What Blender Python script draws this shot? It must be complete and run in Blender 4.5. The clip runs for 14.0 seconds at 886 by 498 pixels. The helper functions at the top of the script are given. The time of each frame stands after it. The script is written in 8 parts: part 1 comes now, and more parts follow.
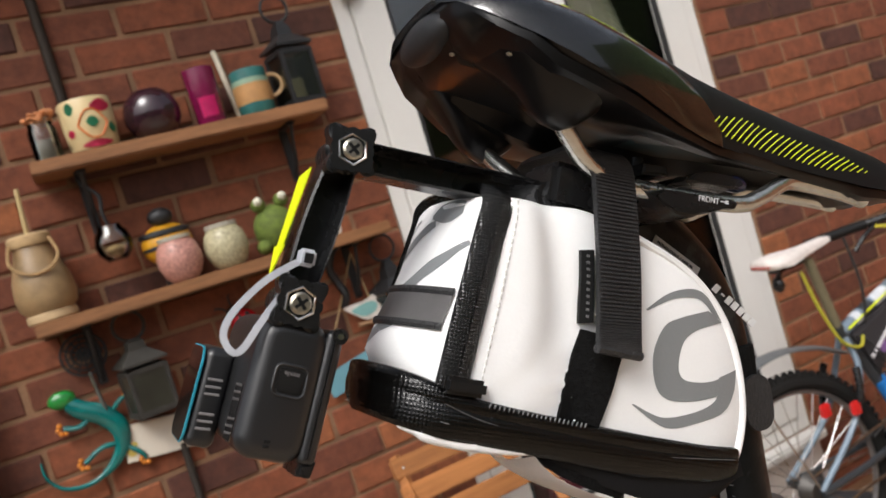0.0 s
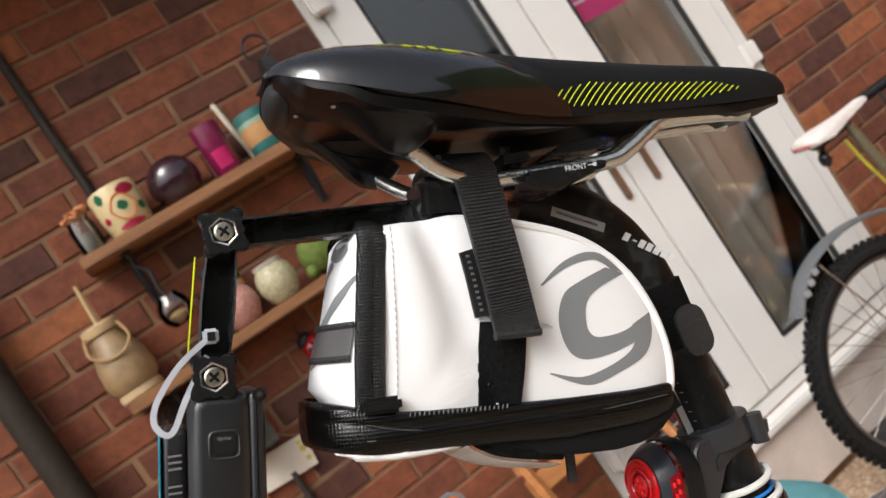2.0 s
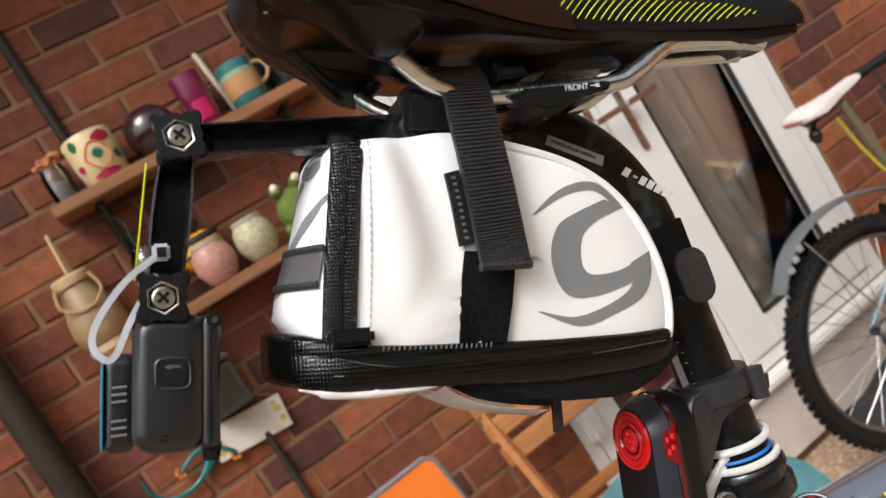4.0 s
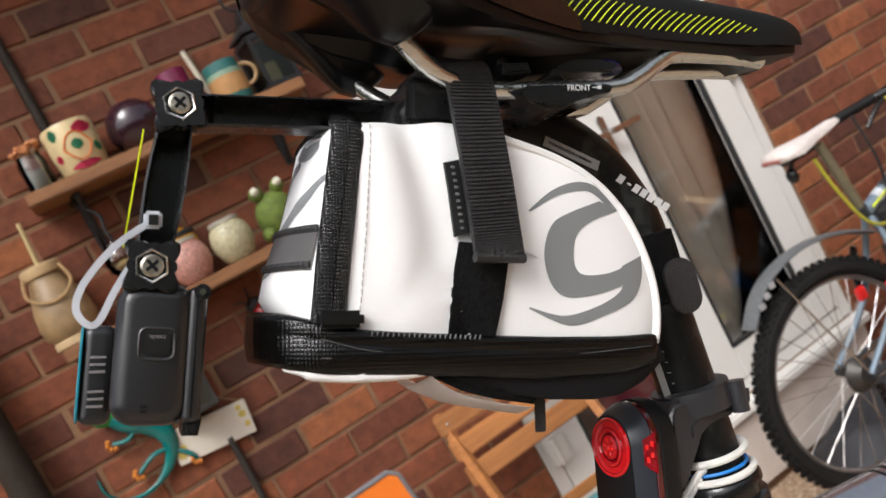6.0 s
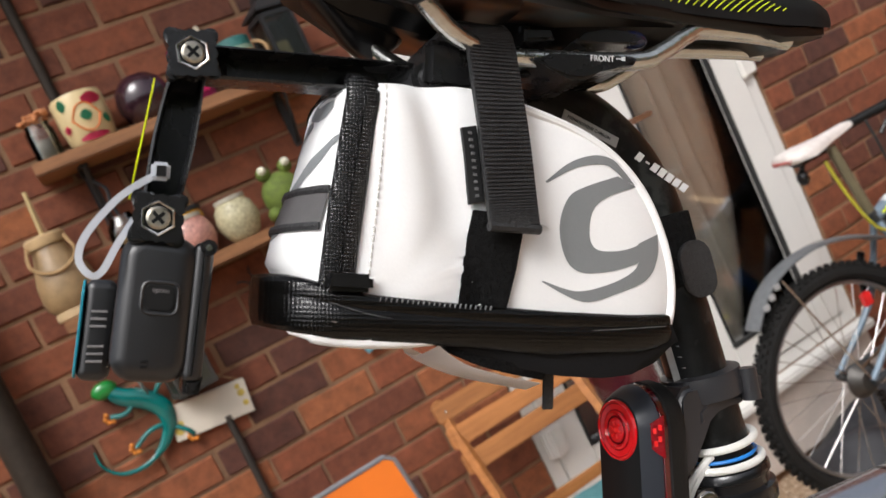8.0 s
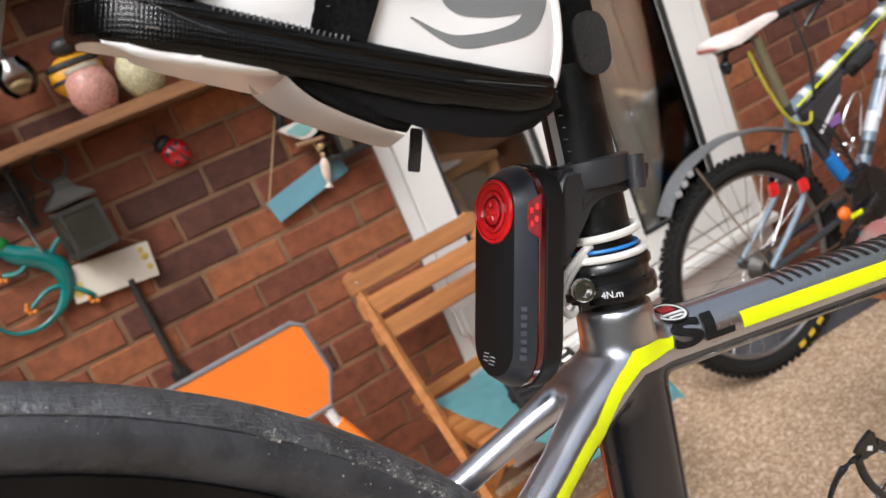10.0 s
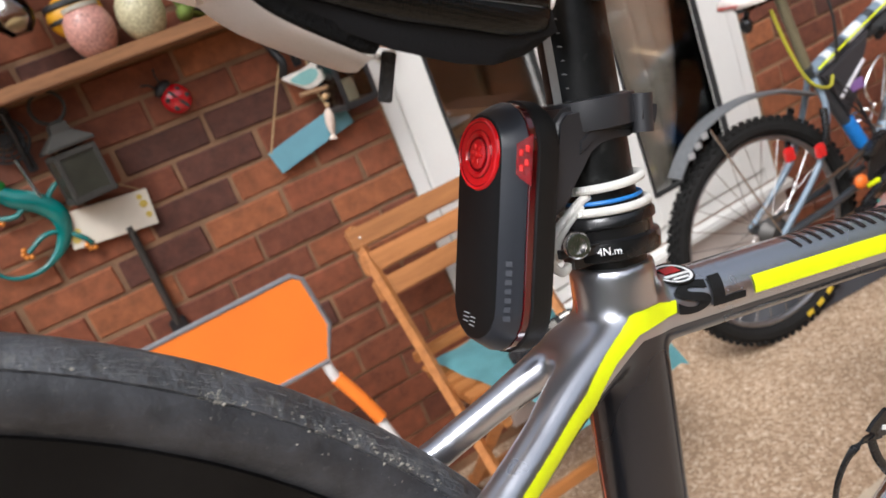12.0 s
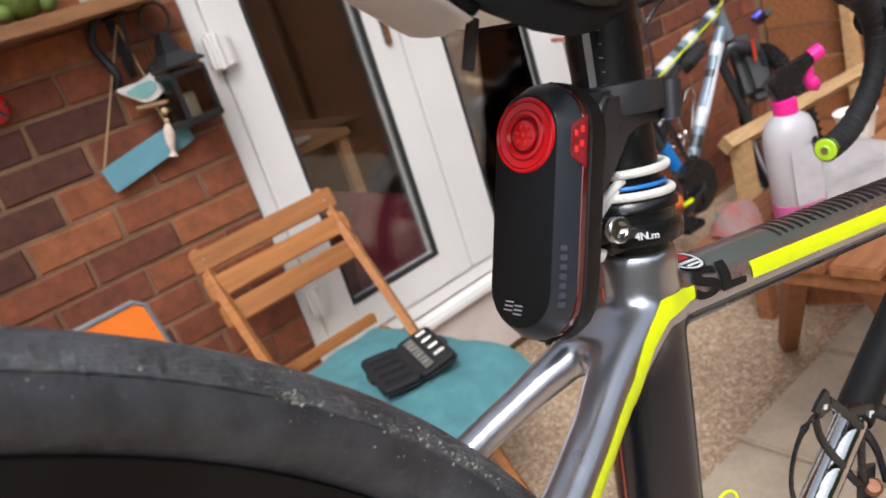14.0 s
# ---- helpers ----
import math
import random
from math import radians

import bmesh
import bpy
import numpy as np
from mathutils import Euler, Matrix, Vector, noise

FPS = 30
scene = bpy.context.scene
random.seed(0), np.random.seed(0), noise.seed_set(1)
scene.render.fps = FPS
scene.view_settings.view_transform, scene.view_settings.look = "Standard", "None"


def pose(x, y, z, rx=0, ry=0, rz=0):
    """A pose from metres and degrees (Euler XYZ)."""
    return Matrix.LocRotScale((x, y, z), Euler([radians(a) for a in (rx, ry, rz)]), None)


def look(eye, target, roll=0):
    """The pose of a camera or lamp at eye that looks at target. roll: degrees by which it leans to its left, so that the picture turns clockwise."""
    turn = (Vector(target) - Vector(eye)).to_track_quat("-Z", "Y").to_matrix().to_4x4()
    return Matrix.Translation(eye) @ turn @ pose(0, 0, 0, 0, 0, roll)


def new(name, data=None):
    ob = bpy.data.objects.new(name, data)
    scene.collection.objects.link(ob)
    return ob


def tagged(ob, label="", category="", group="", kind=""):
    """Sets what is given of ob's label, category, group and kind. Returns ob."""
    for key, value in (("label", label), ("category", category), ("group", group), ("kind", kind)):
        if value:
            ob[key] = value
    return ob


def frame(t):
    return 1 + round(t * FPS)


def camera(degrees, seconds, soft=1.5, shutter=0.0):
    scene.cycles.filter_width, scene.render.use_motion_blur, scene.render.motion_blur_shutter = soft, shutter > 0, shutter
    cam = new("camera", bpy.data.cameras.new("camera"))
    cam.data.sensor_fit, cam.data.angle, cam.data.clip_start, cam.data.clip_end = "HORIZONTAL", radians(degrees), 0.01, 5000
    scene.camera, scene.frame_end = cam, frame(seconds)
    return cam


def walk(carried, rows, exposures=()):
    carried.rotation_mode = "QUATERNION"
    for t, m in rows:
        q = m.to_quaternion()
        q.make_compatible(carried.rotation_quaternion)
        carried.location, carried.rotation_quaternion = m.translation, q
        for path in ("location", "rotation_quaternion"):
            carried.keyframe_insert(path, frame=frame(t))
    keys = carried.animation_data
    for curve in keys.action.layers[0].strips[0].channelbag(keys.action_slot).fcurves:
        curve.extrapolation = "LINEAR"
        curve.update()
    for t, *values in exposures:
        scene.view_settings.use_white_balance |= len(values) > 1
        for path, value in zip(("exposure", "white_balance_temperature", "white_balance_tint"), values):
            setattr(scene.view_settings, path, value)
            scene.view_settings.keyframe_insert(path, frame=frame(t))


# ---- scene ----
cam = camera(58.6, 14.0)
PATH = [
    (0, (0.012, 0.007, 1.471), (0.845, 1.822, 1.361), -16.8),
    (0.5, (0.029, -0.033, 1.482), (0.764, 1.825, 1.407), -27.8),
    (1, (0.052, -0.045, 1.477), (0.655, 1.861, 1.411), -33.4),
    (1.5, (0.083, -0.048, 1.46), (0.71, 1.849, 1.364), -34.9),
    (2, (0.077, -0.056, 1.459), (0.731, 1.831, 1.361), -33.6),
    (2.5, (0.078, -0.046, 1.455), (0.74, 1.838, 1.338), -33.3),
    (3, (0.084, -0.033, 1.449), (0.75, 1.847, 1.298), -32.9),
    (3.2, (0.082, -0.03, 1.446), (0.733, 1.854, 1.287), -32.5),
    (5.3, (0.074, -0.009, 1.437), (0.75, 1.863, 1.246), -30.0),
    (5.5, (0.07, -0.01, 1.439), (0.745, 1.863, 1.253), -29.7),
    (6, (0.066, -0.013, 1.432), (0.792, 1.843, 1.261), -27.7),
    (6.5, (0.064, -0.005, 1.425), (0.81, 1.841, 1.237), -26.4),
    (7, (0.058, -0.003, 1.43), (0.782, 1.853, 1.255), -25.8),
    (7.2, (0.056, -0.004, 1.429), (0.765, 1.859, 1.258), -25.4),
    (9.3, (0.074, 0.012, 1.383), (0.783, 1.852, 1.048), -25.0),
    (9.5, (0.072, 0.019, 1.368), (0.801, 1.84, 0.975), -24.0),
    (10, (0.071, 0.02, 1.356), (0.816, 1.807, 0.855), -22.6),
    (10.5, (0.067, 0.02, 1.343), (0.829, 1.784, 0.786), -20.9),
    (11, (0.073, 0.025, 1.341), (0.826, 1.791, 0.781), -21.0),
    (11.5, (0.089, 0.029, 1.336), (0.824, 1.797, 0.758), -20.5),
    (12, (0.094, 0.049, 1.337), (0.774, 1.836, 0.75), -21.4),
    (12.5, (0.062, 0.068, 1.338), (0.924, 1.757, 0.701), -19.5),
    (13, (0.038, 0.072, 1.35), (1.017, 1.683, 0.681), -19.2),
    (13.5, (0.024, 0.082, 1.361), (1.033, 1.684, 0.716), -19.6),
    (14, (0.025, 0.11, 1.346), (1.092, 1.66, 0.671), -18.1),
]
walk(cam, [(t, look(eye, target, roll)) for t, eye, target, roll in PATH], [(0, 0.06, 6400, 10), (0.7, 0.13, 6400, 10), (3, 0.17, 6350, 10), (7, 0.15, 6300, 10), (9.5, 0.2, 6250, 10), (10.5, 0.38, 6150, 10), (12, 0.36, 6100, 10), (13, 0.26, 6050, 10), (14, 0.24, 6050, 10)])
cam.data.dof.use_dof, cam.data.dof.focus_distance, cam.data.dof.aperture_fstop = True, 0.4, 16.0

# ---- sky and light: a bright overcast afternoon in a shaded back yard ----
world = bpy.data.worlds.new("overcast_sky")
scene.world = world
world.use_nodes = True
wn, wl = world.node_tree.nodes, world.node_tree.links
sky = wn.new("ShaderNodeTexSky")
sky.sky_type, sky.sun_disc = "NISHITA", False
sky.sun_elevation, sky.sun_rotation = radians(51), radians(221)
sky.air_density, sky.dust_density = 1.0, 6.0
cloud = wn.new("ShaderNodeHueSaturation")
cloud.inputs["Saturation"].default_value = 0.4
wl.new(sky.outputs[0], cloud.inputs["Color"])
wl.new(cloud.outputs[0], wn["Background"].inputs["Color"])
wn["Background"].inputs["Strength"].default_value = 0.15
sun = new("sun", bpy.data.lights.new("sun", "SUN"))
sun.data.energy, sun.data.angle, sun.data.color = 1.5, radians(25), (1.0, 0.985, 0.965)
sun.matrix_world = look((-3.2, -3.6, 6.0), (0, 0, 0))
scene.view_settings.exposure = 0.0


# ---- materials ----
def mat(name, col, rough=0.5, metal=0.0, var=0.12, grain=60.0, bump=0.15, fine=600.0, coat=0.0, col2=None, spots=None, glow=0.0, trans=0.0, spec=0.5, rnd=0.0, cior=1.5):
    """A surface with colour variation at two scales, fine relief and gloss that follows the wear."""
    m = bpy.data.materials.new(name)
    m.use_nodes = True
    n, l = m.node_tree.nodes, m.node_tree.links
    b = n["Principled BSDF"]
    tc = n.new("ShaderNodeTexCoord")
    big, small = n.new("ShaderNodeTexNoise"), n.new("ShaderNodeTexNoise")
    big.inputs["Scale"].default_value, small.inputs["Scale"].default_value = grain, fine
    big.inputs["Detail"].default_value, small.inputs["Detail"].default_value = 5, 3
    for t in (big, small):
        l.new(tc.outputs["Object"], t.inputs["Vector"])
    add = n.new("ShaderNodeMath")
    add.operation, add.inputs[1].default_value = "MULTIPLY_ADD", 0.35
    l.new(small.outputs[0], add.inputs[0])
    l.new(big.outputs[0], add.inputs[2])
    ramp = n.new("ShaderNodeValToRGB")
    lo = [max(0, c * (1 - var)) for c in col[:3]]
    hi = list((col2 or [min(1, c * (1 + var)) for c in col])[:3])
    ramp.color_ramp.elements[0].position, ramp.color_ramp.elements[1].position = 0.4, 0.95
    ramp.color_ramp.elements[0].color, ramp.color_ramp.elements[1].color = (*lo, 1), (*hi, 1)
    l.new(add.outputs[0], ramp.inputs[0])
    out = ramp.outputs[0]
    if rnd:
        info, hsv = n.new("ShaderNodeObjectInfo"), n.new("ShaderNodeHueSaturation")
        rng = n.new("ShaderNodeMapRange")
        rng.inputs["To Min"].default_value, rng.inputs["To Max"].default_value = 1 - rnd, 1 + rnd
        l.new(info.outputs["Random"], rng.inputs[0])
        l.new(rng.outputs[0], hsv.inputs["Value"])
        l.new(out, hsv.inputs["Color"])
        out = hsv.outputs[0]
    if spots:
        sc, lim, scol = spots
        v, r2, mx = n.new("ShaderNodeTexNoise"), n.new("ShaderNodeValToRGB"), n.new("ShaderNodeMixRGB")
        v.inputs["Scale"].default_value, v.inputs["Detail"].default_value = sc, 6
        l.new(tc.outputs["Object"], v.inputs["Vector"])
        r2.color_ramp.elements[0].position, r2.color_ramp.elements[1].position = lim, lim + 0.08
        l.new(v.outputs[0], r2.inputs[0])
        l.new(r2.outputs[0], mx.inputs[0])
        l.new(out, mx.inputs[1])
        mx.inputs[2].default_value = (*scol, 1)
        out = mx.outputs[0]
    l.new(out, b.inputs["Base Color"])
    rr = n.new("ShaderNodeMapRange")
    rr.inputs["To Min"].default_value, rr.inputs["To Max"].default_value = max(0.02, rough * 0.85), min(1, rough * 1.15)
    l.new(big.outputs[0], rr.inputs[0])
    l.new(rr.outputs[0], b.inputs["Roughness"])
    b.inputs["Metallic"].default_value = metal
    b.inputs["Specular IOR Level"].default_value = spec
    b.inputs["Coat Weight"].default_value = coat
    b.inputs["Coat Roughness"].default_value, b.inputs["Coat IOR"].default_value = 0.05, cior
    b.inputs["Transmission Weight"].default_value = trans
    if glow:
        b.inputs["Emission Color"].default_value, b.inputs["Emission Strength"].default_value = (*col[:3], 1), glow
    if bump:
        bp = n.new("ShaderNodeBump")
        bp.inputs["Strength"].default_value, bp.inputs["Distance"].default_value = bump, 0.002
        l.new(add.outputs[0], bp.inputs["Height"])
        l.new(bp.outputs[0], b.inputs["Normal"])
    return m


def brick_mat(name):
    m = mat(name, (0.2, 0.08, 0.05), 0.9, var=0.4, grain=30, fine=300, bump=0.8)
    n, l = m.node_tree.nodes, m.node_tree.links
    b = n["Principled BSDF"]
    info, ramp = n.new("ShaderNodeObjectInfo"), n.new("ShaderNodeValToRGB")
    cols = [(0, (0.066, 0.025, 0.017)), (0.12, (0.088, 0.031, 0.02)), (0.2, (0.155, 0.046, 0.021)), (0.5, (0.205, 0.061, 0.027)), (0.6, (0.13, 0.04, 0.021)), (0.8, (0.19, 0.057, 0.025)), (1, (0.275, 0.093, 0.035))]
    e = ramp.color_ramp.elements
    e[0].color, e[1].color = (*cols[0][1], 1), (*cols[-1][1], 1)
    for p, c in cols[1:-1]:
        e.new(p).color = (*c, 1)
    geo = n.new("ShaderNodeNewGeometry")
    mix0 = n.new("ShaderNodeMath")
    mix0.operation = "ADD"
    frac = n.new("ShaderNodeMath")
    frac.operation = "FRACT"
    l.new(info.outputs["Random"], mix0.inputs[0])
    l.new(geo.outputs["Random Per Island"], mix0.inputs[1])
    l.new(mix0.outputs[0], frac.inputs[0])
    l.new(frac.outputs[0], ramp.inputs[0])
    mx = n.new("ShaderNodeMixRGB")
    mx.blend_type, mx.inputs[0].default_value = "OVERLAY", 1.0
    old = b.inputs["Base Color"].links[0].from_socket
    gray = n.new("ShaderNodeTexNoise")
    gray.inputs["Scale"].default_value, gray.inputs["Detail"].default_value, gray.inputs["Roughness"].default_value = 21, 9, 0.74
    pos = n.new("ShaderNodeNewGeometry")
    l.new(pos.outputs["Position"], gray.inputs["Vector"])
    l.new(ramp.outputs[0], mx.inputs[1])
    l.new(gray.outputs[0], mx.inputs[2])
    l.new(mx.outputs[0], b.inputs["Base Color"])
    return m


def wood_mat(name, a, b2, rough=0.6, grain=14.0, axis="x"):
    """Timber with grain that runs along one axis."""
    m = mat(name, a, rough, grain=grain, fine=120, bump=0.25, col2=b2, var=0.3, rnd=0.12)
    n, l = m.node_tree.nodes, m.node_tree.links
    mp = n.new("ShaderNodeMapping")
    s = {"x": (0.08, 1, 1), "y": (1, 0.08, 1), "z": (1, 1, 0.08)}[axis]
    mp.inputs["Scale"].default_value = s
    tc = next(k for k in n if k.type == "TEX_COORD")
    l.new(tc.outputs["Object"], mp.inputs[0])
    for t in n:
        if t.type == "TEX_NOISE":
            l.new(mp.outputs[0], t.inputs["Vector"])
            t.inputs["Scale"].default_value *= 4
    return m


def ground_mat(name):
    """Exposed pebble concrete: pale and brown stones in a sandy bed."""
    m = mat(name, (0.3, 0.22, 0.15), 0.9, var=0.2, grain=3, fine=40, bump=0.2)
    n, l = m.node_tree.nodes, m.node_tree.links
    b = n["Principled BSDF"]
    tc = next(k for k in n if k.type == "TEX_COORD")
    v = n.new("ShaderNodeTexVoronoi")
    v.inputs["Scale"].default_value = 130
    l.new(tc.outputs["Object"], v.inputs["Vector"])
    sep = n.new("ShaderNodeSeparateColor")
    l.new(v.outputs["Color"], sep.inputs[0])
    r = n.new("ShaderNodeValToRGB")
    e = r.color_ramp.elements
    e[0].color, e[1].color = (0.2, 0.14, 0.09, 1), (0.44, 0.36, 0.28, 1)
    e.new(0.45).color = (0.27, 0.19, 0.125, 1)
    e.new(0.8).color = (0.36, 0.27, 0.19, 1)
    l.new(sep.outputs[0], r.inputs[0])
    mx = n.new("ShaderNodeMixRGB")
    mx.blend_type, mx.inputs[0].default_value = "MULTIPLY", 0.5
    big = n.new("ShaderNodeTexNoise")
    big.inputs["Scale"].default_value, big.inputs["Detail"].default_value = 2.5, 5
    l.new(tc.outputs["Object"], big.inputs["Vector"])
    l.new(r.outputs[0], mx.inputs[1])
    l.new(big.outputs[0], mx.inputs[2])
    gain = n.new("ShaderNodeMixRGB")
    gain.blend_type, gain.inputs[0].default_value, gain.inputs[2].default_value = "MULTIPLY", 1, (1.65, 1.58, 1.5, 1)
    l.new(mx.outputs[0], gain.inputs[1])
    l.new(gain.outputs[0], b.inputs["Base Color"])
    bp = n.new("ShaderNodeBump")
    bp.inputs["Strength"].default_value, bp.inputs["Distance"].default_value, bp.invert = 0.5, 0.003, True
    l.new(v.outputs["Distance"], bp.inputs["Height"])
    l.new(bp.outputs[0], b.inputs["Normal"])
    return m


def glass_mat(name, tint=(1, 1, 1), rough=0.0):
    m = bpy.data.materials.new(name)
    m.use_nodes = True
    n, l = m.node_tree.nodes, m.node_tree.links
    n.remove(n["Principled BSDF"])
    mixs, tr, gl, fr = n.new("ShaderNodeMixShader"), n.new("ShaderNodeBsdfTransparent"), n.new("ShaderNodeBsdfGlossy"), n.new("ShaderNodeFresnel")
    tr.inputs[0].default_value = (*tint, 1)
    gl.inputs["Roughness"].default_value = rough
    fr.inputs["IOR"].default_value = 1.5
    l.new(fr.outputs[0], mixs.inputs[0])
    l.new(tr.outputs[0], mixs.inputs[1])
    l.new(gl.outputs[0], mixs.inputs[2])
    l.new(mixs.outputs[0], n["Material Output"].inputs[0])
    return m


def woven_mat(name, col, rough, scale, axis=2, strength=0.8, coat=0.0):
    """Cloth or ribbed plastic with fine ridges across one axis."""
    m = mat(name, col, rough, grain=120, fine=1500, bump=0.3, coat=coat)
    n, l = m.node_tree.nodes, m.node_tree.links
    tc = next(k for k in n if k.type == "TEX_COORD")
    w = n.new("ShaderNodeTexWave")
    w.bands_direction = "XYZ"[axis]
    w.inputs["Scale"].default_value, w.inputs["Distortion"].default_value, w.inputs["Detail"].default_value = scale, 1.2, 2
    w.inputs["Detail Scale"].default_value = 3
    l.new(tc.outputs["Object"], w.inputs["Vector"])
    bp = n.new("ShaderNodeBump")
    bp.inputs["Strength"].default_value, bp.inputs["Distance"].default_value = strength, 0.0006
    l.new(w.outputs["Fac"], bp.inputs["Height"])
    l.new(bp.outputs[0], n["Principled BSDF"].inputs["Normal"])
    return m


def grid_mat(name, col, rough, period, strength, coat):
    """Coated tape with a fine raised grid, glossy as if wet."""
    m = mat(name, col, rough, var=0.3, grain=300, fine=1500, bump=0.3, coat=coat, cior=1.6)
    n, l = m.node_tree.nodes, m.node_tree.links
    tc = next(k for k in n if k.type == "TEX_COORD")
    waves = []
    for direction, f in (("X", 1.0), ("Z", 0.8)):
        w = n.new("ShaderNodeTexWave")
        w.bands_direction = direction
        w.inputs["Scale"].default_value, w.inputs["Distortion"].default_value = 0.314 / period * f, 0.6
        w.inputs["Detail"].default_value, w.inputs["Detail Scale"].default_value = 1, 2
        l.new(tc.outputs["Object"], w.inputs["Vector"])
        waves.append(w)
    mul = n.new("ShaderNodeMath")
    mul.operation = "MULTIPLY"
    l.new(waves[0].outputs["Fac"], mul.inputs[0])
    l.new(waves[1].outputs["Fac"], mul.inputs[1])
    bp = n.new("ShaderNodeBump")
    bp.inputs["Strength"].default_value, bp.inputs["Distance"].default_value = strength, 0.0007
    l.new(mul.outputs[0], bp.inputs["Height"])
    b = n["Principled BSDF"]
    l.new(bp.outputs[0], b.inputs["Normal"])
    l.new(bp.outputs[0], b.inputs["Coat Normal"])
    return m


def two_tone(name, light, dark):
    """Silver paint above the lime lines, charcoal below them."""
    m = mat(name, light, 0.27, 0.94, var=0.06, grain=6, fine=2500, bump=0.02, coat=0.4)
    n, l = m.node_tree.nodes, m.node_tree.links
    b = n["Principled BSDF"]
    tc = next(k for k in n if k.type == "TEX_COORD")
    xyz = n.new("ShaderNodeSeparateXYZ")
    l.new(tc.outputs["Object"], xyz.inputs[0])

    def op(kind, a, c):
        k = n.new("ShaderNodeMath")
        k.operation = kind
        for i, v in enumerate((a, c)):
            if isinstance(v, (int, float)):
                k.inputs[i].default_value = v
            else:
                l.new(v, k.inputs[i])
        return k.outputs[0]

    x, z = xyz.outputs["X"], xyz.outputs["Z"]
    under_top = op("LESS_THAN", op("SUBTRACT", z, op("MULTIPLY", x, 0.283)), -0.0465)
    before_stay = op("LESS_THAN", op("SUBTRACT", z, op("MULTIPLY", x, 0.95)), -0.0463)
    fore = op("GREATER_THAN", x, -0.036)
    side = op("MULTIPLY", op("MULTIPLY", under_top, before_stay), fore)
    mx = n.new("ShaderNodeMixRGB")
    l.new(side, mx.inputs[0])
    l.new(b.inputs["Base Color"].links[0].from_socket, mx.inputs[1])
    mx.inputs[2].default_value = (*dark, 1)
    l.new(mx.outputs[0], b.inputs["Base Color"])
    return m


BRICK = brick_mat("red_brick")
MORTAR = mat("sandy_mortar", (0.21, 0.115, 0.062), 0.95, var=0.35, grain=12, fine=220, bump=0.6)
GROUND = ground_mat("pebble_concrete")
SLAB = mat("buff_paving", (0.42, 0.34, 0.25), 0.9, var=0.25, grain=6, fine=90, bump=0.4, rnd=0.1)
UPVC = mat("white_upvc", (0.7, 0.685, 0.65), 0.32, var=0.04, grain=4, fine=90, bump=0.03)
UPVC2 = mat("white_upvc_plain", (0.74, 0.72, 0.68), 0.35, var=0.06, grain=4, fine=90, bump=0.03)
RENDER = mat("painted_render", (0.6, 0.52, 0.46), 0.85, var=0.15, grain=8, fine=150, bump=0.4)
GASKET = mat("black_rubber_seal", (0.02, 0.02, 0.02), 0.6)
GLASS = glass_mat("window_glass")
CLEAR = glass_mat("clear_jar_glass", (0.9, 0.92, 0.9), 0.02)
CURTAIN = mat("beige_curtain", (0.72, 0.66, 0.55), 0.95, var=0.15, grain=7, fine=300, bump=0.2)
# Plaster darkened so that the room's dimness sits in its colour.
INDOOR = mat("dimmed_room_plaster", (0.14, 0.12, 0.09), 0.9)
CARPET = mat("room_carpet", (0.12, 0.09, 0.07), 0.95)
PINE = wood_mat("pine_furniture", (0.36, 0.19, 0.08), (0.46, 0.26, 0.12))
REDCLOTH = mat("dark_red_cloth", (0.16, 0.012, 0.025), 0.9, var=0.2)
SHELFWOOD = wood_mat("stained_shelf_wood", (0.2, 0.085, 0.03), (0.33, 0.15, 0.06))
CHAIRWOOD = wood_mat("oiled_acacia", (0.35, 0.13, 0.034), (0.47, 0.19, 0.055), 0.5)
TABLEWOOD = wood_mat("weathered_hardwood", (0.25, 0.085, 0.03), (0.37, 0.15, 0.055), 0.75)
ARMWOOD = wood_mat("pale_hardwood", (0.45, 0.27, 0.12), (0.55, 0.34, 0.16), 0.6)
FENCE = wood_mat("cedar_fence", (0.24, 0.085, 0.03), (0.36, 0.14, 0.05), 0.7)
BLACKMETAL = mat("black_painted_iron", (0.015, 0.015, 0.016), 0.5, var=0.3, bump=0.2)
PIPE = mat("dark_drain_pipe", (0.03, 0.022, 0.016), 0.6, var=0.3, spec=0.25)
STEEL = mat("polished_steel", (0.62, 0.6, 0.58), 0.22, 1.0, var=0.08, grain=200)
CHROME = mat("chrome", (0.8, 0.8, 0.8), 0.07, 1.0, var=0.03)
SCREW = mat("zinc_screw", (0.5, 0.46, 0.38), 0.35, 1.0, var=0.2, grain=300)
RAILMETAL = mat("brushed_rail", (0.6, 0.6, 0.57), 0.22, 0.95, var=0.1, grain=300)
GLOSSBLACK = mat("gloss_black_saddle_cover", (0.007, 0.0065, 0.007), 0.2, var=0.3, grain=40, fine=900, bump=0.06, coat=1.0, spec=0.8, cior=1.8)
SHELLBLACK = mat("gloss_black_shell", (0.005, 0.0045, 0.0045), 0.3, var=0.3, grain=30, bump=0.03, coat=0.12, spec=0.25)
MATTBLACK = mat("matt_black_saddle_cover", (0.018, 0.018, 0.019), 0.5, var=0.1, grain=80, fine=2500, bump=0.12, spec=0.4)
CARBON = mat("matt_carbon", (0.007, 0.007, 0.007), 0.35, var=0.6, grain=140, fine=700, bump=0.12, spots=(75, 0.56, (0.03, 0.031, 0.029)), spec=0.3)
PLASTIC = mat("black_plastic", (0.01, 0.01, 0.0105), 0.27, var=0.2, grain=80, fine=1800, bump=0.08, spec=0.5)
